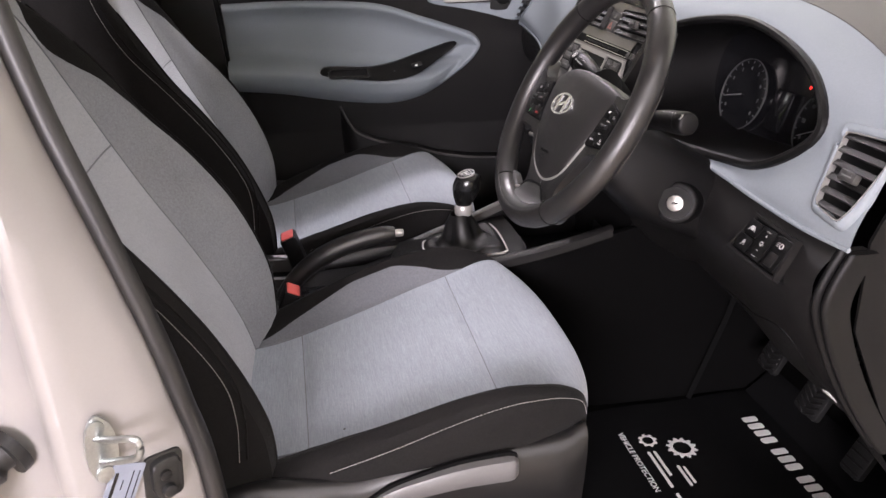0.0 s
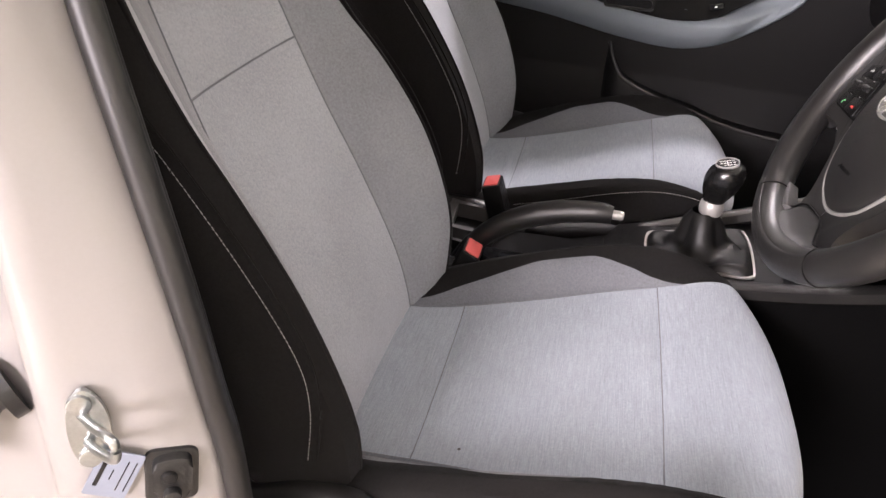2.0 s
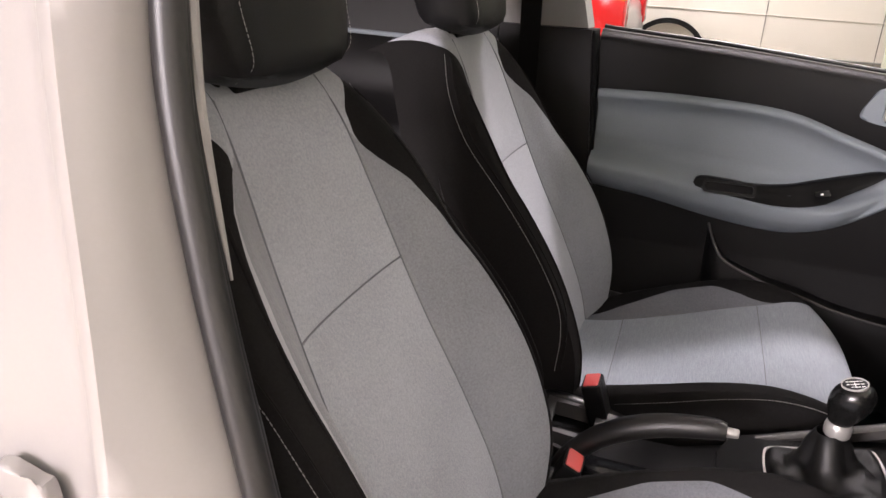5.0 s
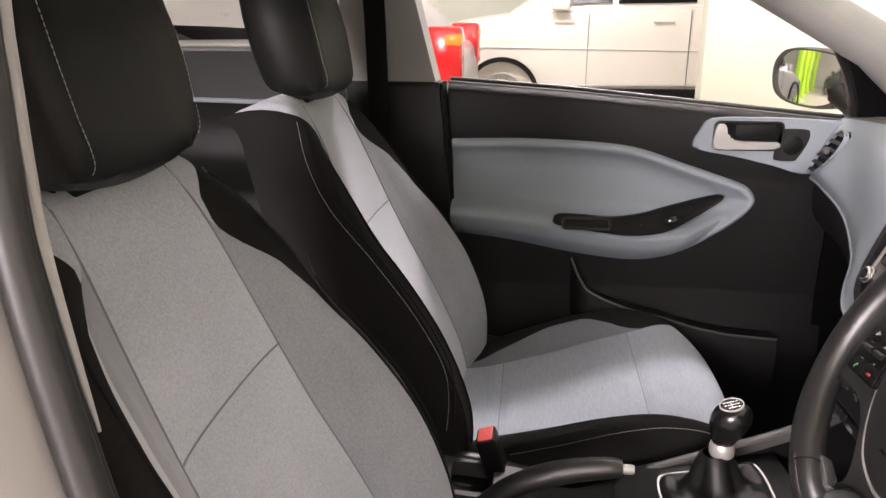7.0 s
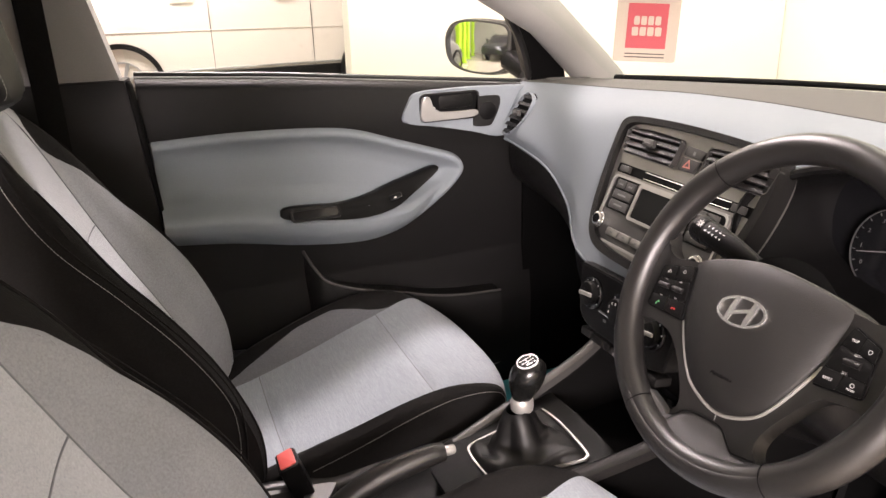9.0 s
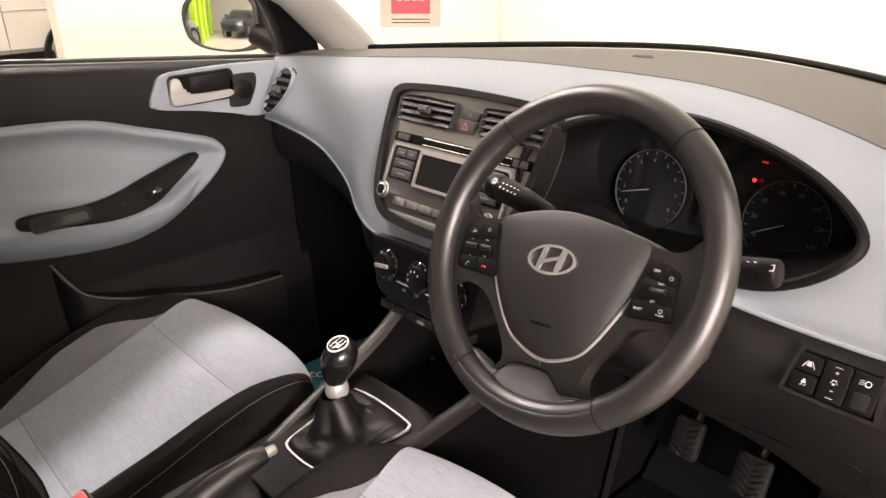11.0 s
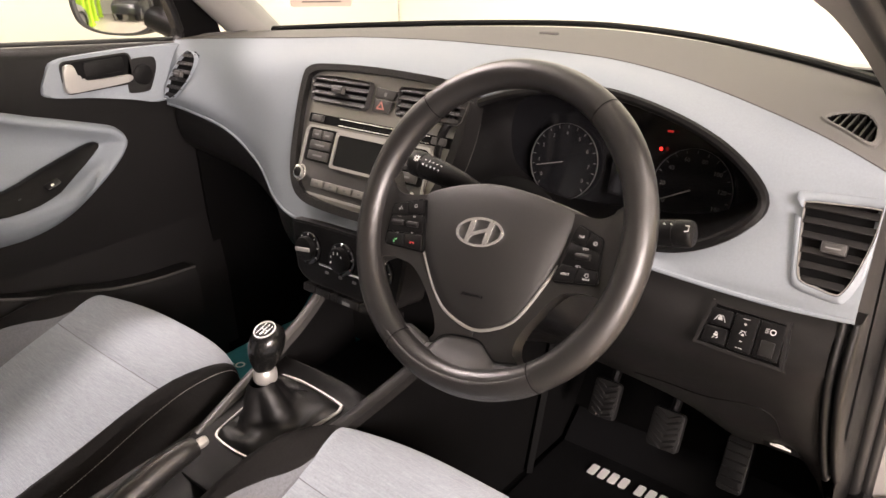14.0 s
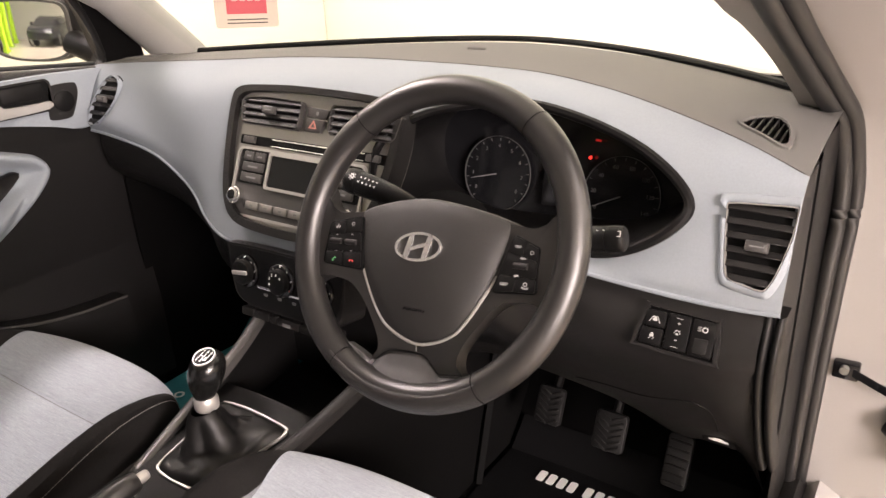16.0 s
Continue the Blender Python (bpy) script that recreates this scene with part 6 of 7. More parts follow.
# exterior mirror
mir = thing("door_mirror", "black-backed door mirror on the passenger door", "door mirror", (0.44, 0.97, 1.08))
MN = Vector((-0.926, -0.375, 0.03)).normalized()
mu = Vector((0, 0, 1)).cross(MN).normalized()
MM = frame_at((0.430, 0.968, 1.078), mu, MN.cross(mu))
shape = [tuple(p) for p in spline([(-0.112, 0.030), (-0.085, 0.058), (-0.03, 0.066), (0.06, 0.062), (0.105, 0.050), (0.112, 0.010), (0.105, -0.045), (0.05, -0.066), (-0.04, -0.064), (-0.095, -0.045), (-0.114, -0.010)], 5, True)]
bk = []
for k, d in ((1.06, 0.006), (1.10, -0.006), (1.10, -0.03), (0.95, -0.07), (0.5, -0.10), (0.1, -0.108)):
    bk.append([MM @ Vector((u * k, v * k, d)) for u, v in shape])
part("mirror_housing", loft(bk), "black", mir)
part("mirror_rim", ring_plate([(u * 1.06, v * 1.06) for u, v in shape], [(u * 0.985, v * 0.985) for u, v in shape], MM @ pose(0, 0, 0.0), 0.012), "grey", mir)
part("mirror_glass", loft([[MM @ Vector((u * k, v * k, 0.012 - (math.hypot(u, v) * k) ** 2 / 2.2)) for u, v in shape] for k in (0.99, 0.8, 0.6, 0.4, 0.2, 0.02)]), "mirror", mir, "clean mirror glass")
part("mirror_foot", tube([(0.47, 0.87, 1.05), (0.49, 0.80, 1.02), (0.50, 0.745, 1.005)], [0.03, 0.028, 0.035], 10), "black", mir)

# left centre pillar, belt and rear side
tagged(part("pillar_centre_left", loft([[(x0, 0.690 + dy, z), (x1, 0.680 + dy, z), (x1 + 0.005, 0.74 + dy, z), (x0, 0.76 + dy, z)] for z, x0, x1, dy in ((1.085, -0.70, -0.478, 0.0), (1.26, -0.685, -0.515, -0.05), (1.40, -0.67, -0.54, -0.11))]), "trim_light"), "light grey upper trim of the centre pillar", "pillar", kind=shell)
tagged(part("pillar_centre_left_lower", loft([[(x0, 0.690, z), (x1, 0.676, z), (x1 + 0.01, 0.74, z), (x0, 0.76, z)] for z, x0, x1 in ((0.25, -0.56, -0.37), (0.45, -0.60, -0.405), (0.80, -0.66, -0.445), (1.083, -0.69, -0.470))]), "soft"), "charcoal lower trim of the centre pillar", "pillar", kind=shell)
belt = thing("seat_belt", "black seat belt webbing hanging on the centre pillar", "seat belt", (-0.61, 0.665, 0.45))
part("webbing", loft([[(x - 0.024, y, z), (x + 0.024, y - 0.004, z), (x + 0.024, y - 0.0015, z), (x - 0.024, y + 0.0025, z)] for x, y, z in ((-0.607, 0.655, 0.40), (-0.608, 0.668, 0.70), (-0.608, 0.672, 1.0), (-0.606, 0.640, 1.22), (-0.604, 0.615, 1.30))]), "black_cloth", belt)
part("belt_guide", prism(rounded(0.085, 0.045, 0.015), frame_at((-0.604, 0.618, 1.30), (1, 0, 0), (0, -0.35, 1)), 0.02, 0.006), "black", belt)
part("belt_tongue", box(-0.63, -0.585, 0.652, 0.662, 0.86, 0.93, 0.004), "black", belt)

rd = thing("door_2", "closed rear door with dark lining and a blue-grey strip", "car door", (-1.1, 0.7, 0.3), kind="structure")
part("rear_card", sheet(lambda x, v: (x, 0.69 - 0.006 * math.sin(v * 9), 1.15 - 0.9 * v), steps(-1.55, -0.69, 20), steps(0, 1, 20)), "soft", rd, "charcoal rear door lining")
part("rear_arm_panel", sheet(lambda x, v: (x, 0.686 - 0.05 * math.sin(math.pi * min(1, v * 1.1)), 1.035 - 0.02 * (x + 1.0) - 0.24 * v), steps(-1.50, -0.72, 16), steps(0, 1, 14)), "doorcard", rd, "black rear armrest panel")
part("rear_arm_lip", tube([(x, 0.682, 1.037 - 0.02 * (x + 1.0)) for x in steps(-1.48, -0.74, 8)], 0.006, 8), "blue", rd, "blue-grey edge strip")
part("rear_sill_trim", box(-1.55, -0.69, 0.69, 0.75, 1.145, 1.16, 0.004), "grey", rd)
part("rear_skin", box(-1.60, -0.52, 0.77, 0.84, 0.25, 1.12, 0.02), "paint", rd)
rg = part("rear_pane", sheet(lambda x, v: (x, 0.745 - 0.15 * v, 1.16 + 0.25 * v), steps(-1.5, -0.70, 4), steps(0, 1, 3)), "glass", rd, "clear rear window glass")
rg.visible_shadow = False
tagged(part("pillar_rear_left", loft([[(x - 0.3, y, z), (x, y - 0.02, z), (x, y + 0.05, z), (x - 0.3, y + 0.05, z)] for x, y, z in ((-1.52, 0.70, 0.25), (-1.52, 0.70, 1.1), (-1.58, 0.56, 1.41))]), "trim_light"), "light grey trimmed rear pillar", "pillar", kind=shell)
for s, nm in ((1, "roof_rail_left"), (-1, "roof_rail_right")):
    tagged(part(nm, tube([(-0.02, s * 0.585, 1.375), (-0.30, s * 0.605, 1.395), (-0.7, s * 0.61, 1.40), (-1.2, s * 0.605, 1.385), (-1.7, s * 0.58, 1.34)], 0.035, 10), "lining"), "pale grey lined roof rail", "roof rail", kind=shell)

bench = thing("rear_bench", "rear bench seat in grey and black cloth", "rear seat", (-1.1, 0, 0.2))
part("bench_cushion", loft([[(-1.32, y, 0.30), (-0.86, y, 0.30), (-0.84, y, 0.42), (-0.87, y, 0.47), (-1.0, y, 0.475), (-1.32, y, 0.43)] for y in (-0.62, -0.58, 0.58, 0.62)]), "grey_cloth", bench)
part("bench_back", loft([[(-1.28, y, 0.40), (-1.20, y, 0.42), (-1.30, y, 0.80), (-1.38, y, 0.97), (-1.46, y, 0.99), (-1.50, y, 0.9)] for y in (-0.62, -0.58, 0.58, 0.62)]), "grey_cloth", bench)
for y in (-0.36, 0.36):
    part("bench_headrest", superblob((-1.42, y, 1.06), 0.05, 0.12, 0.075, 0.8, 14, 0.2), "black_cloth", bench)

# ---- driver's door opening ----
POST = [  # z, seal x, y, outer edge x, y
    (0.22, -0.385, -0.735, -0.512, -0.800), (0.34, -0.388, -0.735, -0.512, -0.800), (0.45, -0.392, -0.735, -0.512, -0.799), (0.64, -0.402, -0.735, -0.512, -0.798), (0.72, -0.415, -0.734, -0.512, -0.797),
    (0.80, -0.430, -0.732, -0.513, -0.795), (0.92, -0.462, -0.722, -0.517, -0.787), (1.015, -0.490, -0.710, -0.530, -0.772), (1.12, -0.512, -0.700, -0.550, -0.752), (1.20, -0.518, -0.692, -0.558, -0.740),
    (1.266, -0.520, -0.684, -0.562, -0.728), (1.36, -0.525, -0.655, -0.568, -0.695), (1.42, -0.530, -0.625, -0.572, -0.66)]
rings = []
for z, a, b, c, d in smooth_table(POST, 3):
    rings.append([(a - 0.02, b + 0.03, z), (a - 0.008, b, z), (a - 0.012, b - 0.012, z), (a * 0.6 + c * 0.4, b * 0.6 + d * 0.4 - 0.006, z), (a * 0.25 + c * 0.75, b * 0.25 + d * 0.75 - 0.006, z), (c + 0.004, d, z), (c - 0.006, d + 0.001, z), (c - 0.016, d + 0.010, z), (c - 0.024, d + 0.026, z), (c - 0.05, d + 0.034, z), (c - 0.16, d + 0.036, z), (c - 0.18, d + 0.09, z)])
bp = thing("pillar_centre_right", "white painted door pillar with a latch striker", "pillar", (-0.5, -0.76, 0.3), kind="structure")
part("painted_post", loft(rings), "paint", bp, "white painted steel post", 50)
SEAL = [(a, b, z) for z, a, b, c, d in POST]
seal = thing("door_seal", "black rubber door seal round the driver's opening", "door seal", (-0.4, -0.76, 0.25))
part("seal_lip", tube(SEAL, 0.0108, 10), "seal", seal)
part("seal_lobe", tube([(x - 0.005, y + 0.014, z) for x, y, z in SEAL], 0.0075, 10), "seal", seal)
tagged(part("pillar_trim_right", loft([[(x - 0.016, y + 0.014, z), (x - 0.015, y + 0.026, z), (x - 0.07, y + 0.075, z), (x - 0.18, y + 0.090, z), (x - 0.18, y + 0.045, z)] for x, y, z in SEAL]), "grey"), "dark grey inner trim of the centre pillar", "pillar", kind=shell)
part("trim_edge", tube([(x - 0.003, y + 0.026, z) for x, y, z in SEAL if z > 0.95], [0.0012] + [0.0042] * (len([p for p in SEAL if p[2] > 0.95]) - 1), 8), "trim_light", seal, "pale trim edge")
strk = thing("latch_striker", "zinc-plated latch striker bolted to the white post", "door striker", (-0.485, -0.795, 0.70))
SKM = frame_at((-0.484, -0.787, 0.717), (0.85, 0.53, 0), (0, 0, 1))
part("striker_plate", prism([tuple(p) for p in spline([(0.0, 0.038), (0.011, 0.024), (0.014, 0.0), (0.010, -0.022), (-0.003, -0.038), (-0.013, -0.024), (-0.015, 0.0), (-0.011, 0.025)], 4, True)], SKM, 0.004, 0.001), "steel", strk)
part("striker_loop", tube([(-0.487, -0.790, 0.731), (-0.468, -0.802, 0.736), (-0.450, -0.812, 0.742), (-0.443, -0.814, 0.738), (-0.446, -0.813, 0.722), (-0.466, -0.803, 0.712), (-0.487, -0.790, 0.704)], 0.0036, 10, False, 1, 5), "steel", strk)
for dz in (0.026, -0.026):
    part("striker_bolt", disc(0.0085, SKM @ pose(-0.003, dz, 0.003), 0.004, 20, 0.001), "steel", strk)
lab = thing("plate_label", "small grey-blue sticker on the white post", "label", (-0.47, -0.79, 0.66))
LBM = frame_at((-0.473, -0.7868, 0.671), (0.345, 0.215, -0.217), (0.0185, 0.0115, 0.0345)) @ pose(0, 0, 0, 0, 0, 90)
part("sticker", prism(rounded(0.046, 0.032, 0.002, 2), LBM, 0.0012), "label", lab)
for v, w in ((0.010, 0.026), (0.002, 0.010), (-0.006, 0.030), (-0.012, 0.030)):
    part("print_bar", box(-w / 2, w / 2, v - (0.0016 if v == 0.010 else 0.0004), v + (0.0016 if v == 0.010 else 0.0004), 0.0012, 0.0016, 0, 1, LBM), "gloss", lab)
bump = thing("door_buffer", "black rubber door buffer and switch on the post", "door buffer", (-0.432, -0.78, 0.68))
BUM = frame_at((-0.442, -0.7605, 0.657), (0.85, 0.53, -0.1), (0.08, 0.05, 1))
part("buffer_flange", prism(rounded(0.040, 0.056, 0.008, 4), BUM @ pose(0, -0.002, 0), 0.004, 0.001), "rubber", bump)
part("buffer_body", prism([tuple(p) for p in spline([(-0.012, 0.020), (0.012, 0.022), (0.015, 0.0), (0.012, -0.020), (0.0, -0.026), (-0.012, -0.016), (-0.014, 0.0)], 4, True)], BUM, 0.012, 0.003), "rubber", bump)
part("buffer_stud", disc(0.007, BUM @ pose(0.0, -0.012, 0.011), 0.008, 16, 0.002), "rubber", bump)
part("buffer_screw", disc(0.006, BUM @ pose(-0.002, 0.006, 0.011), 0.005, 16, 0.002), "soft", bump)
hinge = thing("post_hinge", "white painted rear door hinge with two bolts", "door hinge", (-0.60, -0.77, 0.80))
HM = frame_at((-0.600, -0.762, 0.823), (1, 0, 0), (0, 0, 1))
part("hinge_leaf", prism([tuple(p) for p in spline([(-0.03, 0.062), (0.008, 0.066), (0.020, 0.052), (0.024, -0.045), (0.012, -0.060), (-0.03, -0.056)], 4, True)], HM, 0.012, 0.004), "paint", hinge)
for v in (0.030, -0.032):
    b = part("hinge_bolt", disc(0.011, HM @ pose(0.002, v, 0.011), 0.008, 6, 0.001), "paint", hinge)
    part("bolt_washer", disc(0.015, HM @ pose(0.002, v, 0.010), 0.003, 20, 0.001), "paint", hinge)
part("hinge_arm", box(-0.09, -0.028, -0.06, 0.06, -0.002, 0.035, 0.006, 2, HM), "paint", hinge)
bt = thing("cable_boot", "black corrugated rubber cable boot on the post", "cable boot", (-0.585, -0.77, 0.70))
part("boot_bellows", tube([(-0.575 - 0.004 * i, -0.762 - 0.006 * i, 0.712 - 0.004 * i) for i in range(12)], [0.024 if i == 0 else (0.017 if i % 2 else 0.013) for i in range(12)], 14, False, 1, 3), "rubber", bt)
part("boot_collar", tube([(-0.572, -0.760, 0.714), (-0.578, -0.768, 0.711)], 0.028, 16, n=2), "rubber", bt)
tagged(part("sill_right", loft([[(x, -0.76, 0.2), (x, -0.765, 0.30), (x, -0.785, 0.322), (x, -0.82, 0.30), (x, -0.83, 0.18), (x, -0.76, 0.16)] for x in (-0.60, 0.80)]), "paint"), "white painted door sill", "sill", kind=shell)
tagged(part("sill_trim_right", loft([[(x, -0.69, 0.2), (x, -0.70, 0.29), (x, -0.72, 0.318), (x, -0.755, 0.328), (x, -0.766, 0.31), (x, -0.764, 0.2)] for x in (-0.39, 0.0, 0.40, 0.72)]), "soft"), "black plastic sill trim", "sill", kind=shell)
# front post
FS = [(-0.30, -0.645, 1.385), (-0.02, -0.640, 1.350), (0.2, -0.658, 1.268), (0.385, -0.681, 1.160), (0.52, -0.700, 1.082), (0.605, -0.722, 1.02), (0.648, -0.736, 0.98), (0.68, -0.744, 0.925), (0.70, -0.751, 0.85), (0.70, -0.749, 0.75), (0.70, -0.746, 0.60), (0.70, -0.744, 0.40), (0.70, -0.743, 0.25)]
part("front_seal_lip", tube([(x, y - 0.009, z) for x, y, z in FS], 0.0125, 10), "rubber", seal)
part("front_seal_lobe", tube([(x - 0.012, y + 0.008, z - (0.006 if z > 1.0 else 0)) for x, y, z in FS], 0.0135, 10), "rubber", seal)
tagged(part("post_front_right", loft([[(x + 0.006, y - 0.012, z), (x + 0.010, y - 0.034, z + 0.004), (x + 0.016, y - 0.12, z + 0.012 * (z > 1)), (x + 0.03, y - 0.22 if z < 1.0 else y - 0.14, z + 0.01), (x + 0.12, y - 0.22 if z < 1.0 else y - 0.14, z + 0.03), (x + 0.10, y, z + 0.03), (x + 0.03, y + 0.015, z)] for x, y, z in FS]), "paint"), "white painted front door post", "pillar", kind=shell)
strap = thing("check_strap", "black steel door check strap on the front post", "check strap", (0.735, -0.79, 0.555))
part("strap_bracket", box(0.698, 0.716, -0.812, -0.772, 0.540, 0.572, 0.004), "gloss", strap)
part("strap_arm", loft([[(x, y, z - 0.007), (x, y - 0.004, z - 0.007), (x, y - 0.004, z + 0.007), (x, y, z + 0.007)] for x, y, z in ((0.700, -0.795, 0.558), (0.69, -0.83, 0.550), (0.67, -0.90, 0.535))]), "gloss", strap)
part("strap_pin", disc(0.007, frame_at((0.697, -0.790, 0.562), (0, -1, 0), (0, 0, 1)), 0.01, 14), "steel", strap)
bt2 = copy_thing(bt, Matrix.Translation((0.70, -0.885, 0.465)))
tagged(bt2, "black corrugated rubber cable boot on the front post")
tagged(part("kick_panel_left", box(0.42, 1.0, 0.69, 0.70, 0.2, 0.98), "carpet"), "black carpeted side of the passenger footwell", "kick panel", kind=shell)
tagged(part("kick_panel", sheet(lambda x, v: (x, -0.732, 0.98 - 0.77 * v), steps(0.50, 1.0, 6), steps(0, 1, 8)), "black"), "black kick panel beside the pedals", "kick panel", kind=shell)
EDGE = [tuple(p) for p in spline([(0.330, 0.812), (0.318, 0.785), (0.310, 0.755), (0.314, 0.725), (0.338, 0.670), (0.372, 0.610), (0.410, 0.555), (0.450, 0.505)], 5)]


def end_strip(name, y, w, shift, label):
    """A rounded strip that follows the dash's end down to the footwell."""
    rings = []
    for x, z in EDGE:
        x += shift
        rings.append([(x + 0.03, y + w, z), (x + 0.002, y + w, z), (x - 0.004, y + w * 0.6, z), (x - 0.005, y, z), (x - 0.004, y - w * 0.6, z), (x + 0.002, y - w, z), (x + 0.03, y - w, z)])
    return part(name, loft(rings), "endtrim", dash, label, 60)


end_strip("end_trim", -0.7235, 0.0052, 0.0, "rounded charcoal end trim")
end_strip("end_trim", -0.7362, 0.0052, 0.004, "rounded charcoal end trim")


# ---- centre console ----
cons = thing("centre_console", "black centre console with grey side rails", "centre console", (0, -0.02, 0.2))
CY = -0.025
secs = [(-0.62, 0.085, 0.40), (-0.45, 0.09, 0.455), (-0.30, 0.092, 0.468), (-0.16, 0.092, 0.475), (-0.06, 0.098, 0.505), (0.02, 0.100, 0.530), (0.14, 0.105, 0.548)]
part("tunnel", loft([[(x, CY - w, 0.2), (x, CY - w - 0.002, z - 0.012), (x, CY - w + 0.012, z), (x, CY + w - 0.012, z), (x, CY + w + 0.002, z - 0.012), (x, CY + w, 0.2)] for x, w, z in secs]), "black", cons)
part("cubby_floor", loft([[(x, CY - 0.12, 0.2), (x, CY - 0.12, z), (x, CY + 0.12, z), (x, CY + 0.12, 0.2)] for x, z in ((0.139, 0.505), (0.24, 0.49), (0.40, 0.49))]), "black", cons)
part("cubby_back", loft([[(0.345, CY - 0.14, z), (0.345, CY + 0.14, z), (0.40, CY + 0.14, z), (0.40, CY - 0.14, z)] for z in (0.49, 0.665)]), "black", cons)
part("socket_panel", prism(rounded(0.085, 0.045, 0.006), frame_at((0.343, -0.035, 0.535), (0, -1, 0), (0, 0, 1)), 0.003, 0.001), "gloss", cons)
for u in (-0.02, 0.012):
    part("socket", prism(rounded(0.013, 0.010, 0.003, 3), frame_at((0.340, -0.035 - u, 0.538), (0, -1, 0), (0, 0, 1)), 0.002), "grey", cons)


def rail(pts, w, h):
    P = [Vector(p[:3]) for p in spline(pts, 6)]
    return loft([[p + Vector((0, -w, -h)), p + Vector((0, -w, 0)), p + Vector((0, -w * 0.5, 0.004)), p + Vector((0, w * 0.5, 0.004)), p + Vector((0, w, 0)), p + Vector((0, w, -h))] for p in P])


part("left_rail", rail([(-0.09, 0.040, 0.515), (0.0, 0.058, 0.540), (0.10, 0.075, 0.568), (0.20, 0.088, 0.603), (0.262, 0.098, 0.632)], 0.010, 0.016), "grey", cons, "dark grey side rail")
part("right_rail", rail([(0.02, -0.128, 0.542), (0.10, -0.138, 0.555), (0.20, -0.152, 0.580), (0.30, -0.170, 0.615)], 0.012, 0.016), "soft", cons, "dark grey side rail")
part("rear_deck", prism([tuple(p) for p in spline([(-0.085, -0.115), (0.13, -0.128), (0.155, -0.11), (0.155, 0.06), (0.13, 0.072), (-0.085, 0.045)], 3, True)], frame_at((0, 0, 0.5285), (1, 0, 0.13), (0, 1, 0)), 0.008, 0.002), "black", cons, "black deck round the gear lever")

part("left_wall", loft([[(x, y - 0.006, z - 0.014), (x, y + 0.006, z - 0.014), (x, y + 0.006, 0.2), (x, y - 0.006, 0.2)] for x, y, z in ((-0.09, 0.040, 0.515), (0.10, 0.075, 0.568), (0.262, 0.098, 0.632), (0.34, 0.11, 0.64))]), "black", cons)
part("right_wall", loft([[(x, y - 0.006, z - 0.014), (x, y + 0.006, z - 0.014), (x, y + 0.006, 0.2), (x, y - 0.006, 0.2)] for x, y, z in ((0.02, -0.128, 0.542), (0.20, -0.152, 0.580), (0.30, -0.170, 0.615), (0.36, -0.175, 0.63), (0.60, -0.18, 0.62), (0.96, -0.18, 0.62))]), "carpet", cons)

gear = thing("gear_lever", "black gear lever with a chrome collar and leather gaiter", "gear lever", (0.04, -0.023, 0.54))
BZ = frame_at((0.038, -0.033, 0.5425), (1, 0, 0.13), (0, 1, 0))
bo = [tuple(p) for p in spline([(-0.080, 0.036), (-0.073, 0.050), (-0.053, 0.0555), (0.0, 0.062), (0.066, 0.069), (0.078, 0.063), (0.083, 0.016), (0.079, -0.064), (0.072, -0.078), (0.058, -0.080), (0.0, -0.068), (-0.060, -0.054), (-0.077, -0.044), (-0.082, 0.0)], 4, True)]
part("chrome_bezel", ring_plate(bo, [(u * 0.962, v * 0.955) for u, v in bo], BZ, 0.004), "silver", gear, "thin silver bezel")
rings = []
n = len(bo)
for k, r0, h, wob in ((0.962, 0, 0.001, 0.0), (0.90, 0, 0.008, 0.003), (0.80, 0, 0.010, 0.005), (0.70, 0, 0.008, 0.005), (0.62, 0, 0.010, 0.004), (0, 0.046, 0.013, 0.002), (0, 0.038, 0.020, 0.003), (0, 0.033, 0.034, 0.003), (0, 0.028, 0.050, 0.002), (0, 0.022, 0.062, 0.001), (0, 0.018, 0.067, 0.0)):
    r = []
    for i, (u, v) in enumerate(bo):
        a = math.atan2(v, u)
        rr = k * math.hypot(u, v) if k else r0 * (1 + 0.10 * math.cos(4 * a + 0.6) * (h < 0.055))
        q = wob * math.sin(3 * a + 5 * k) + 0.6 * wob * math.sin(7 * a + 4 + 6 * k)
        f = 0.0 if k else 1.0
        r.append(BZ @ Vector((0.004 * f + math.cos(a) * (rr + 0.5 * q * f), 0.012 * f + math.sin(a) * (rr + 0.5 * q * f), h + q * (1 - 0.5 * f))))
    rings.append(r)
part("gaiter", loft(rings, True, False), "gaiter", gear, "black leather gaiter", 70)
part("gaiter_seam", tube([tuple(BZ @ Vector((0.050 + 0.004 * i, 0.020 - 0.011 * i, 0.0145))) for i in range(4)], 0.001, 6), "black", gear)
top = Vector((0.042, -0.021, 0.614))
part("collar", tube([tuple(top + Vector((0, 0, -0.008))), tuple(top + Vector((0, 0, -0.004))), tuple(top + Vector((0, 0, 0.008))), tuple(top + Vector((0, 0, 0.015)))], [0.0165, 0.0182, 0.0182, 0.0150], 24, n=4), "silver", gear, "satin silver collar")
kr = []
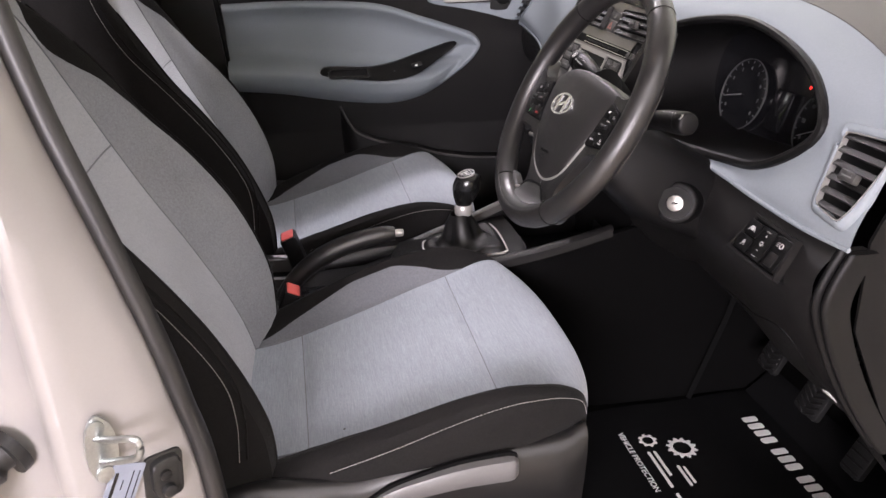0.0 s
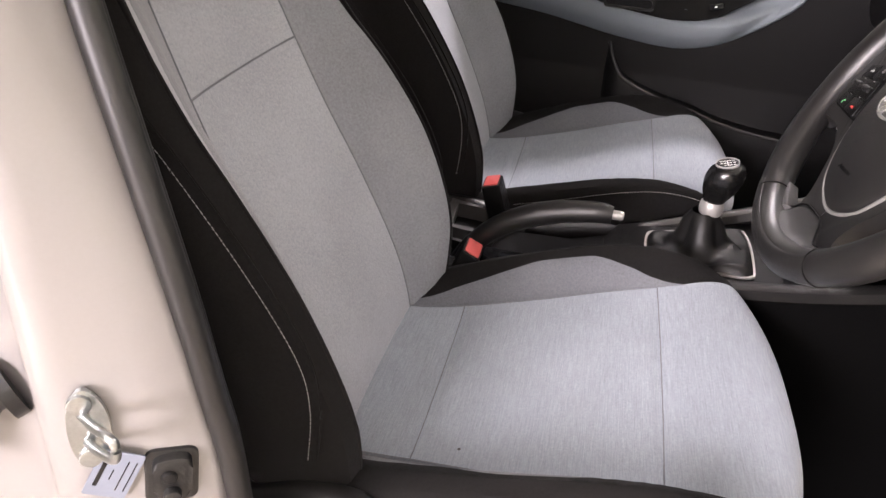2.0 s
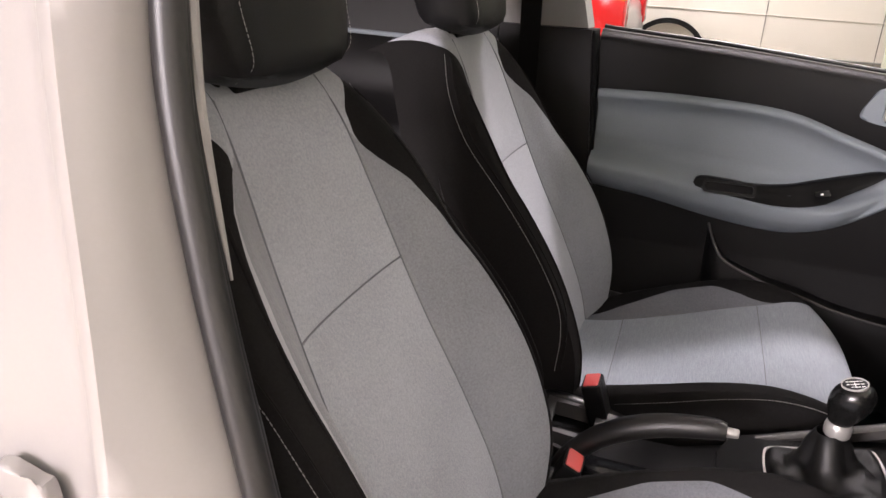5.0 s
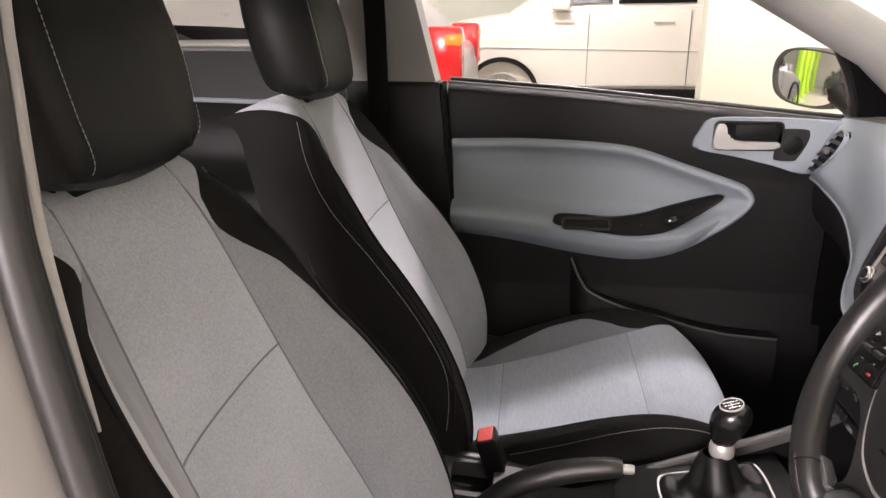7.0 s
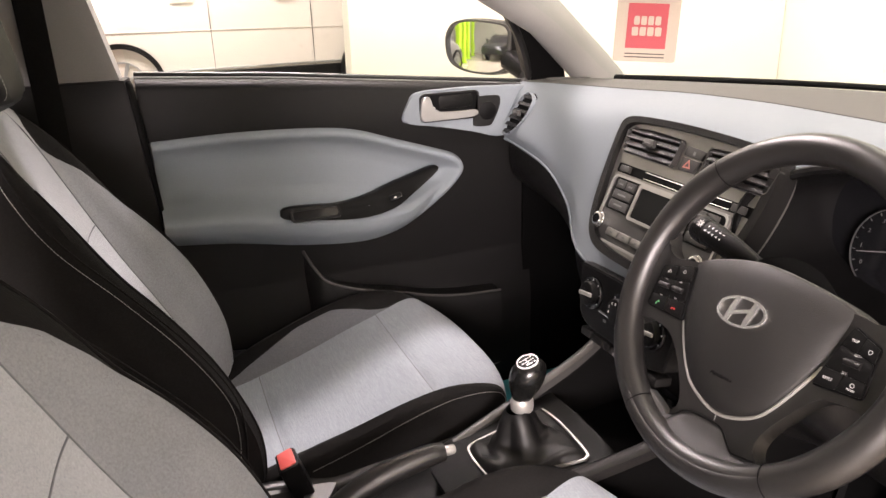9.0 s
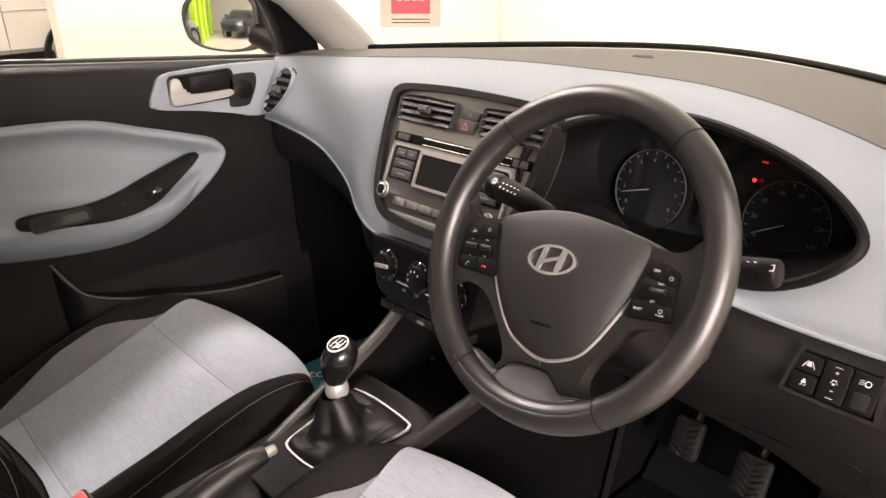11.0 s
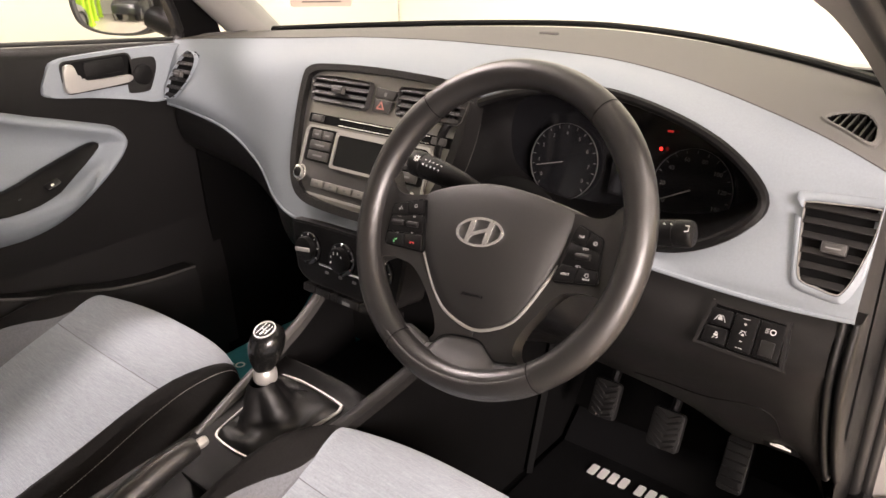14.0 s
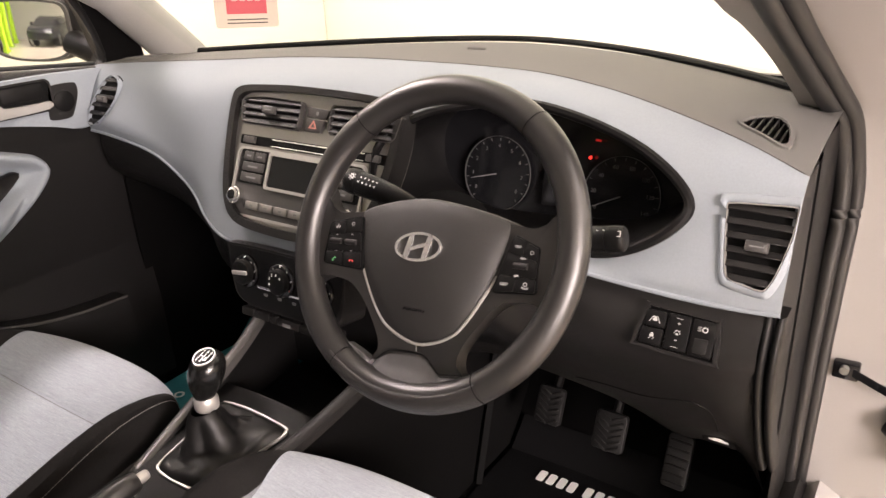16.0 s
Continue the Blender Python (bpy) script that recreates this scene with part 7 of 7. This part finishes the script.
for h, rx, ry, lean in ((0.012, 0.0150, 0.0145, 0.0), (0.020, 0.0185, 0.0175, 0.1), (0.034, 0.0245, 0.0230, 0.35), (0.048, 0.0280, 0.0262, 0.6), (0.061, 0.0290, 0.0270, 0.8), (0.072, 0.0265, 0.0245, 0.95), (0.079, 0.0205, 0.0190, 1.0), (0.0825, 0.0110, 0.0105, 1.0), (0.083, 0.001, 0.001, 1.0)):
    kr.append([top + Vector((0.007 * lean + rx * math.cos(a), -0.011 * lean + ry * math.sin(a), h + 0.10 * rx * math.cos(a) * (h > 0.05))) for a in steps(0, 2 * math.pi, 28)[:-1]])
part("knob", loft(kr), "knobblack", gear, "polished black gear knob")
KT = frame_at(top + Vector((0.003, -0.012, 0.0800)), (0.10, -1, -0.10), (0.97, 0, 0.26))
kb = part("knob_badge", prism([(0.0145 * math.cos(a), 0.0165 * math.sin(a)) for a in steps(0, 2 * math.pi, 32)[:-1]], KT, 0.003, 0.001), "black", gear)
part("badge_ring", ring_plate([(0.0152 * math.cos(a), 0.0172 * math.sin(a)) for a in steps(0, 2 * math.pi, 32)[:-1]], [(0.0140 * math.cos(a), 0.0160 * math.sin(a)) for a in steps(0, 2 * math.pi, 32)[:-1]], KT, 0.0042), "silver", kb)
for a, b, c, d in ((-0.007, -0.006, -0.006, 0.006), (-0.0005, 0.0005, -0.006, 0.006), (0.006, 0.007, -0.006, 0.006), (-0.007, 0.007, -0.0005, 0.0005)):
    part("gate_line", box(a, b, c, d, 0.0028, 0.0034, 0, 1, KT), "white", kb)
for i, (u, v) in enumerate(((-0.0065, 0.009), (-0.0065, -0.009), (0, 0.009), (0, -0.009), (0.0065, 0.009))):
    part("gate_number", lettering(str(i + 1), KT @ pose(u, v, 0.0032), 0.0055), "white", kb)

hb = thing("handbrake", "black handbrake lever with a silver release button", "handbrake", (-0.25, -0.05, 0.45))
part("grip", tube([(-0.106, -0.053, 0.590), (-0.13, -0.053, 0.590), (-0.19, -0.052, 0.578), (-0.245, -0.051, 0.556), (-0.29, -0.05, 0.525), (-0.325, -0.05, 0.485), (-0.34, -0.05, 0.45)], [0.0135, 0.0165, 0.0185, 0.019, 0.018, 0.017, 0.02], 16), "leather", hb, "black lever grip")
part("release_button", tube([(-0.110, -0.053, 0.590), (-0.092, -0.053, 0.5905), (-0.088, -0.053, 0.5905)], [0.0075, 0.0075, 0.006], 14, n=3), "silver", hb, "silver release button")
part("lever_slot", prism(rounded(0.20, 0.05, 0.02), Matrix.Translation((-0.24, -0.05, 0.468)), 0.008, 0.002), "gloss", hb)

tray = thing("cup_tray", "black console tray with a grey rim behind the handbrake", "console tray", (-0.335, 0.03, 0.46))
TM = frame_at((-0.335, 0.043, 0.458), (1, 0, -0.03), (0, 1, 0))
TO = [tuple(p) for p in spline([(-0.055, 0.050), (-0.045, 0.056), (0.06, 0.042), (0.085, 0.036), (0.085, 0.026), (0.045, -0.038), (0.036, -0.052), (-0.040, -0.048), (-0.052, -0.040)], 4, True)]
TI = [tuple(p) for p in spline([(-0.040, 0.036), (-0.032, 0.042), (0.0, 0.041), (0.026, 0.038), (0.033, 0.030), (0.033, -0.010), (0.030, -0.036), (-0.026, -0.038), (-0.036, -0.030)], 4, True)]
part("tray_rim", ring_plate(TO, TI, TM, 0.032), "grey", tray)
part("tray_floor", prism(TI, TM, 0.004), "slotblack", tray)
cup = thing("cup_holder", "round black cup holder beside the driver's buckle", "cup holder", (-0.36, -0.085, 0.45))
CM = Matrix.Translation((-0.362, -0.072, 0.452))
part("holder_rim", ring_plate(circle(0.046, 32), circle(0.038, 32), CM, 0.03), "soft", cup)
part("holder_floor", disc(0.038, CM, 0.003, 32), "slotblack", cup)
sbtn = thing("console_switch", "small black console switch beside the handbrake", "switch", (-0.14, -0.075, 0.50))
part("switch_body", box(-0.165, -0.115, -0.098, -0.062, 0.475, 0.508, 0.004), "soft", sbtn)
part("switch_print", box(-0.146, -0.136, -0.082, -0.078, 0.508, 0.5085), "white", sbtn)

# ---- footwells ----
toe = lambda y, v: (0.66 + 0.24 * v, y, 0.203 + 0.36 * v ** 1.2)
tagged(part("toe_board", sheet(toe, steps(-0.73, 0.72, 24), steps(0, 1, 10)), "carpet"), "black carpeted toe board", "toe board", kind=shell)


def pedal(name, y, w, h, x, z, label, ribs):
    t = thing(name, label, "pedal", (x, y, z), "pedals")
    PM = frame_at((x, y, z), (0, -1, 0), (0.42, 0, 0.9))
    part("pedal_pad", prism(rounded(w, h, 0.008, 4), PM, 0.012, 0.003), "rubber", t)
    for i in range(6):
        v = -h / 2 + h * (i + 0.6) / 6.4
        for s in (-1, 1):
            part("pad_rib", box(-w * 0.22, w * 0.22, -0.0022, 0.0022, 0.0, 0.004, 0.001, 1, PM @ pose(s * w * 0.21, v, 0.011, 0, 0, s * (28 if ribs else 0))), "soft", t)
    part("pedal_arm", tube([(x + 0.015, y, z), (x + 0.06, y, z + 0.08), (x + 0.10, y, z + 0.25)], 0.009, 8), "black", t)
    return t


pedal("clutch_pedal", -0.303, 0.056, 0.075, 0.62, 0.365, "ribbed black rubber clutch pedal", True)
pedal("brake_pedal", -0.430, 0.062, 0.075, 0.62, 0.350, "ribbed black rubber brake pedal", True)
pedal("accelerator_pedal", -0.560, 0.046, 0.10, 0.625, 0.330, "long black rubber accelerator pedal", False)
rest = thing("foot_rest", "black plastic edge panel beside the clutch", "foot rest", (0.6, -0.19, 0.3))
part("rest_panel", loft([[(x, -0.196, z), (x + 0.006, -0.206, z), (x + 0.016, -0.188, z)] for x, z in ((0.50, 0.205), (0.56, 0.40), (0.60, 0.60))]), "slotblack", rest)
mat = thing("floor_mat", "black protective floor mat with white print", "floor mat", (0.45, -0.42, 0.2))
part("mat_film", sheet(lambda x, y: (x, y, 0.2045 + 0.0015 * math.sin(31 * x + 17 * y) + (0.0 if x < 0.64 else (x - 0.64) * 0.9)), steps(0.10, 0.70, 30), steps(-0.70, -0.20, 24)), "mat", mat)


def on_mat(x, y, z=0.2085):
    """Print that reads towards the car's right side, its top towards the nose."""
    return frame_at((x, y, z), (0, -1, 0), (1, 0, 0))


for i in range(11):
    y = -0.300 - 0.0225 * i - (0.012 if i > 3 else 0) - (0.012 if i > 6 else 0)
    part("print_bar", prism(rounded(0.016, 0.032, 0.004, 2), on_mat(0.588, y), 0.0006), "white", mat)
part("print_words", lettering("VEHICLE PROTECTION", on_mat(0.307, -0.285), 0.0165, 0.0003, "LEFT"), "white", mat)
for x, y, r, teeth in ((0.352, -0.318, 0.019, 8), (0.408, -0.352, 0.030, 12)):
    o = []
    for i in range(teeth * 4):
        a = 2 * math.pi * i / (teeth * 4)
        o.append(((r if i % 4 < 2 else r * 0.8) * math.cos(a), (r if i % 4 < 2 else r * 0.8) * math.sin(a)))
    part("printed_gear", ring_plate(o, [(u * 0.58 * r / math.hypot(u, v), v * 0.58 * r / math.hypot(u, v)) for u, v in o], on_mat(x, y), 0.0006), "white", mat)
for x, y, w, h in ((0.375, -0.425, 0.055, 0.006), (0.385, -0.425, 0.045, 0.005), (0.338, -0.40, 0.10, 0.006), (0.350, -0.385, 0.07, 0.006), (0.338, -0.50, 0.07, 0.006), (0.150, -0.42, 0.06, 0.008)):
    part("print_bar", prism(rounded(w, h, 0.002, 2), on_mat(x, y), 0.0006), "white", mat)
paper = thing("paper_mat", "teal printed paper mat in the passenger footwell", "paper mat", (0.5, 0.35, 0.2))
part("paper_sheet", sheet(lambda x, y: (x, y, 0.207 + 0.004 * math.sin(9 * x + 5 * y) + (0.0 if x < 0.64 else (x - 0.64) * 0.95)), steps(0.20, 0.70, 16), steps(0.42, 0.685, 14)), "teal", paper)
part("paper_words", lettering("to y", frame_at((0.395, 0.60, 0.2145), (0.75, -0.66, 0), (0.66, 0.75, 0)), 0.055, 0.0004), "white", paper)
rel = thing("bonnet_release", "black bonnet release lever with a white symbol", "release lever", (0.42, -0.667, 0.545))
RM = frame_at((0.418, -0.667, 0.556), (0, -1, 0), (-0.5, 0, 0.86))
part("lever_body", prism(rounded(0.05, 0.034, 0.005, 3), RM @ pose(0, 0, -0.02), 0.022, 0.003), "black", rel)
part("car_symbol", prism([(-0.014, -0.004), (-0.014, 0.001), (-0.008, 0.003), (-0.005, 0.0065), (0.004, 0.0065), (0.008, 0.003), (0.014, 0.001), (0.014, -0.004)], RM @ pose(0, 0, 0.002), 0.0006), "white", rel)

# small things on the dash top
def on_top(x, y, lift):
    x3, z3 = lerp(y, DT)[-2:]
    bx = 1.07 - 0.42 * min(1, abs(y) / 0.73) ** 1.7
    return Vector((x, y, top_pad(y, max(0.0, min(1.0, (x - x3) / (bx - x3))))[2] + lift))


def defrost(o, slots, label):
    cx, cy = sum(p[0] for p in o) / len(o), sum(p[1] for p in o) / len(o)
    t = thing("defrost_vent", label, "air vent", tuple(on_top(cx, cy, 0)), "side window vents")
    at = lambda k, h: [on_top(cx + (x - cx) * k, cy + (y - cy) * k, h) for x, y in o]
    part("vent_rim", loft([at(1.24, -0.003), at(1.22, 0.0030), at(1.04, 0.0030), at(1.0, 0.0005)], True, False), "pad", t)
    part("vent_well", loft([at(1.03, 0.0015), at(1.0, -0.018), at(0.5, -0.020), at(0.01, -0.020)], True, False), "slotblack", t)
    x0, x1 = min(p[0] for p in o), max(p[0] for p in o)
    ys = sorted(p[1] for p in o)
    for k in range(1, slots + 1):
        y = ys[0] + (ys[-1] - ys[0]) * k / (slots + 1)
        row = [x for x in steps(x0, x1, 60) if inside(o, x, y)]
        if len(row) > 3:
            part("vent_bar", loft([[on_top(x, y - 0.0011, -0.0005), on_top(x, y + 0.0011, -0.0005), on_top(x, y + 0.0009, -0.014), on_top(x, y - 0.0009, -0.014)] for x in (row[0] - 0.001, row[-1] + 0.001)]), "soft", t)
    return t


defrost(DVP, 6, "small black slotted side window vent in the dash top")
defrost(DVQ, 6, "small slotted side window vent beside the passenger door")
sen = thing("light_sensor", "small clear dome sensor on the dash top", "sensor", tuple(on_top(0.745, -0.07, 0)))
part("sensor_dome", superblob(tuple(on_top(0.745, -0.07, 0.001)), 0.010, 0.022, 0.005, 0.9, 10), "pad", sen)

card = thing("air_freshener", "beige and red hanging air freshener card", "air freshener", (0.29, 0.045, 1.17))
CN = Vector((-0.50, -0.86, 0.05)).normalized()
cu_ = Vector((0, 0, 1)).cross(CN).normalized()
CD = frame_at((0.288, 0.050, 1.170), cu_, CN.cross(cu_)) @ pose(0, 0, 0, 0, 0, -3)
part("card_sheet", prism(rounded(0.094, 0.094, 0.004, 2), CD, 0.002), "card", card)
part("red_panel", prism(rounded(0.060, 0.066, 0.001, 2, 0.0, 0.006), CD @ pose(0, 0, 0.002), 0.0006), "cardred", card)
for v, w in ((0.014, 0.042), (-0.002, 0.046)):
    for i in range(4):
        part("print_block", prism(rounded(w / 4 - 0.002, 0.013, 0.002, 2, -w / 2 + w * (i + 0.5) / 4, v), CD @ pose(0, 0, 0.0026), 0.0004), "card", card)
for v in (-0.035, -0.040):
    part("print_bar", box(-0.03, 0.03, v - 0.0008, v + 0.0008, 0.002, 0.0024, 0, 1, CD), "soft", card)
part("string", tube([tuple(CD @ Vector((0, 0.044, 0.001))), (0.27, 0.03, 1.30), (0.235, 0.0, 1.42)], 0.0008, 6), "white", card)
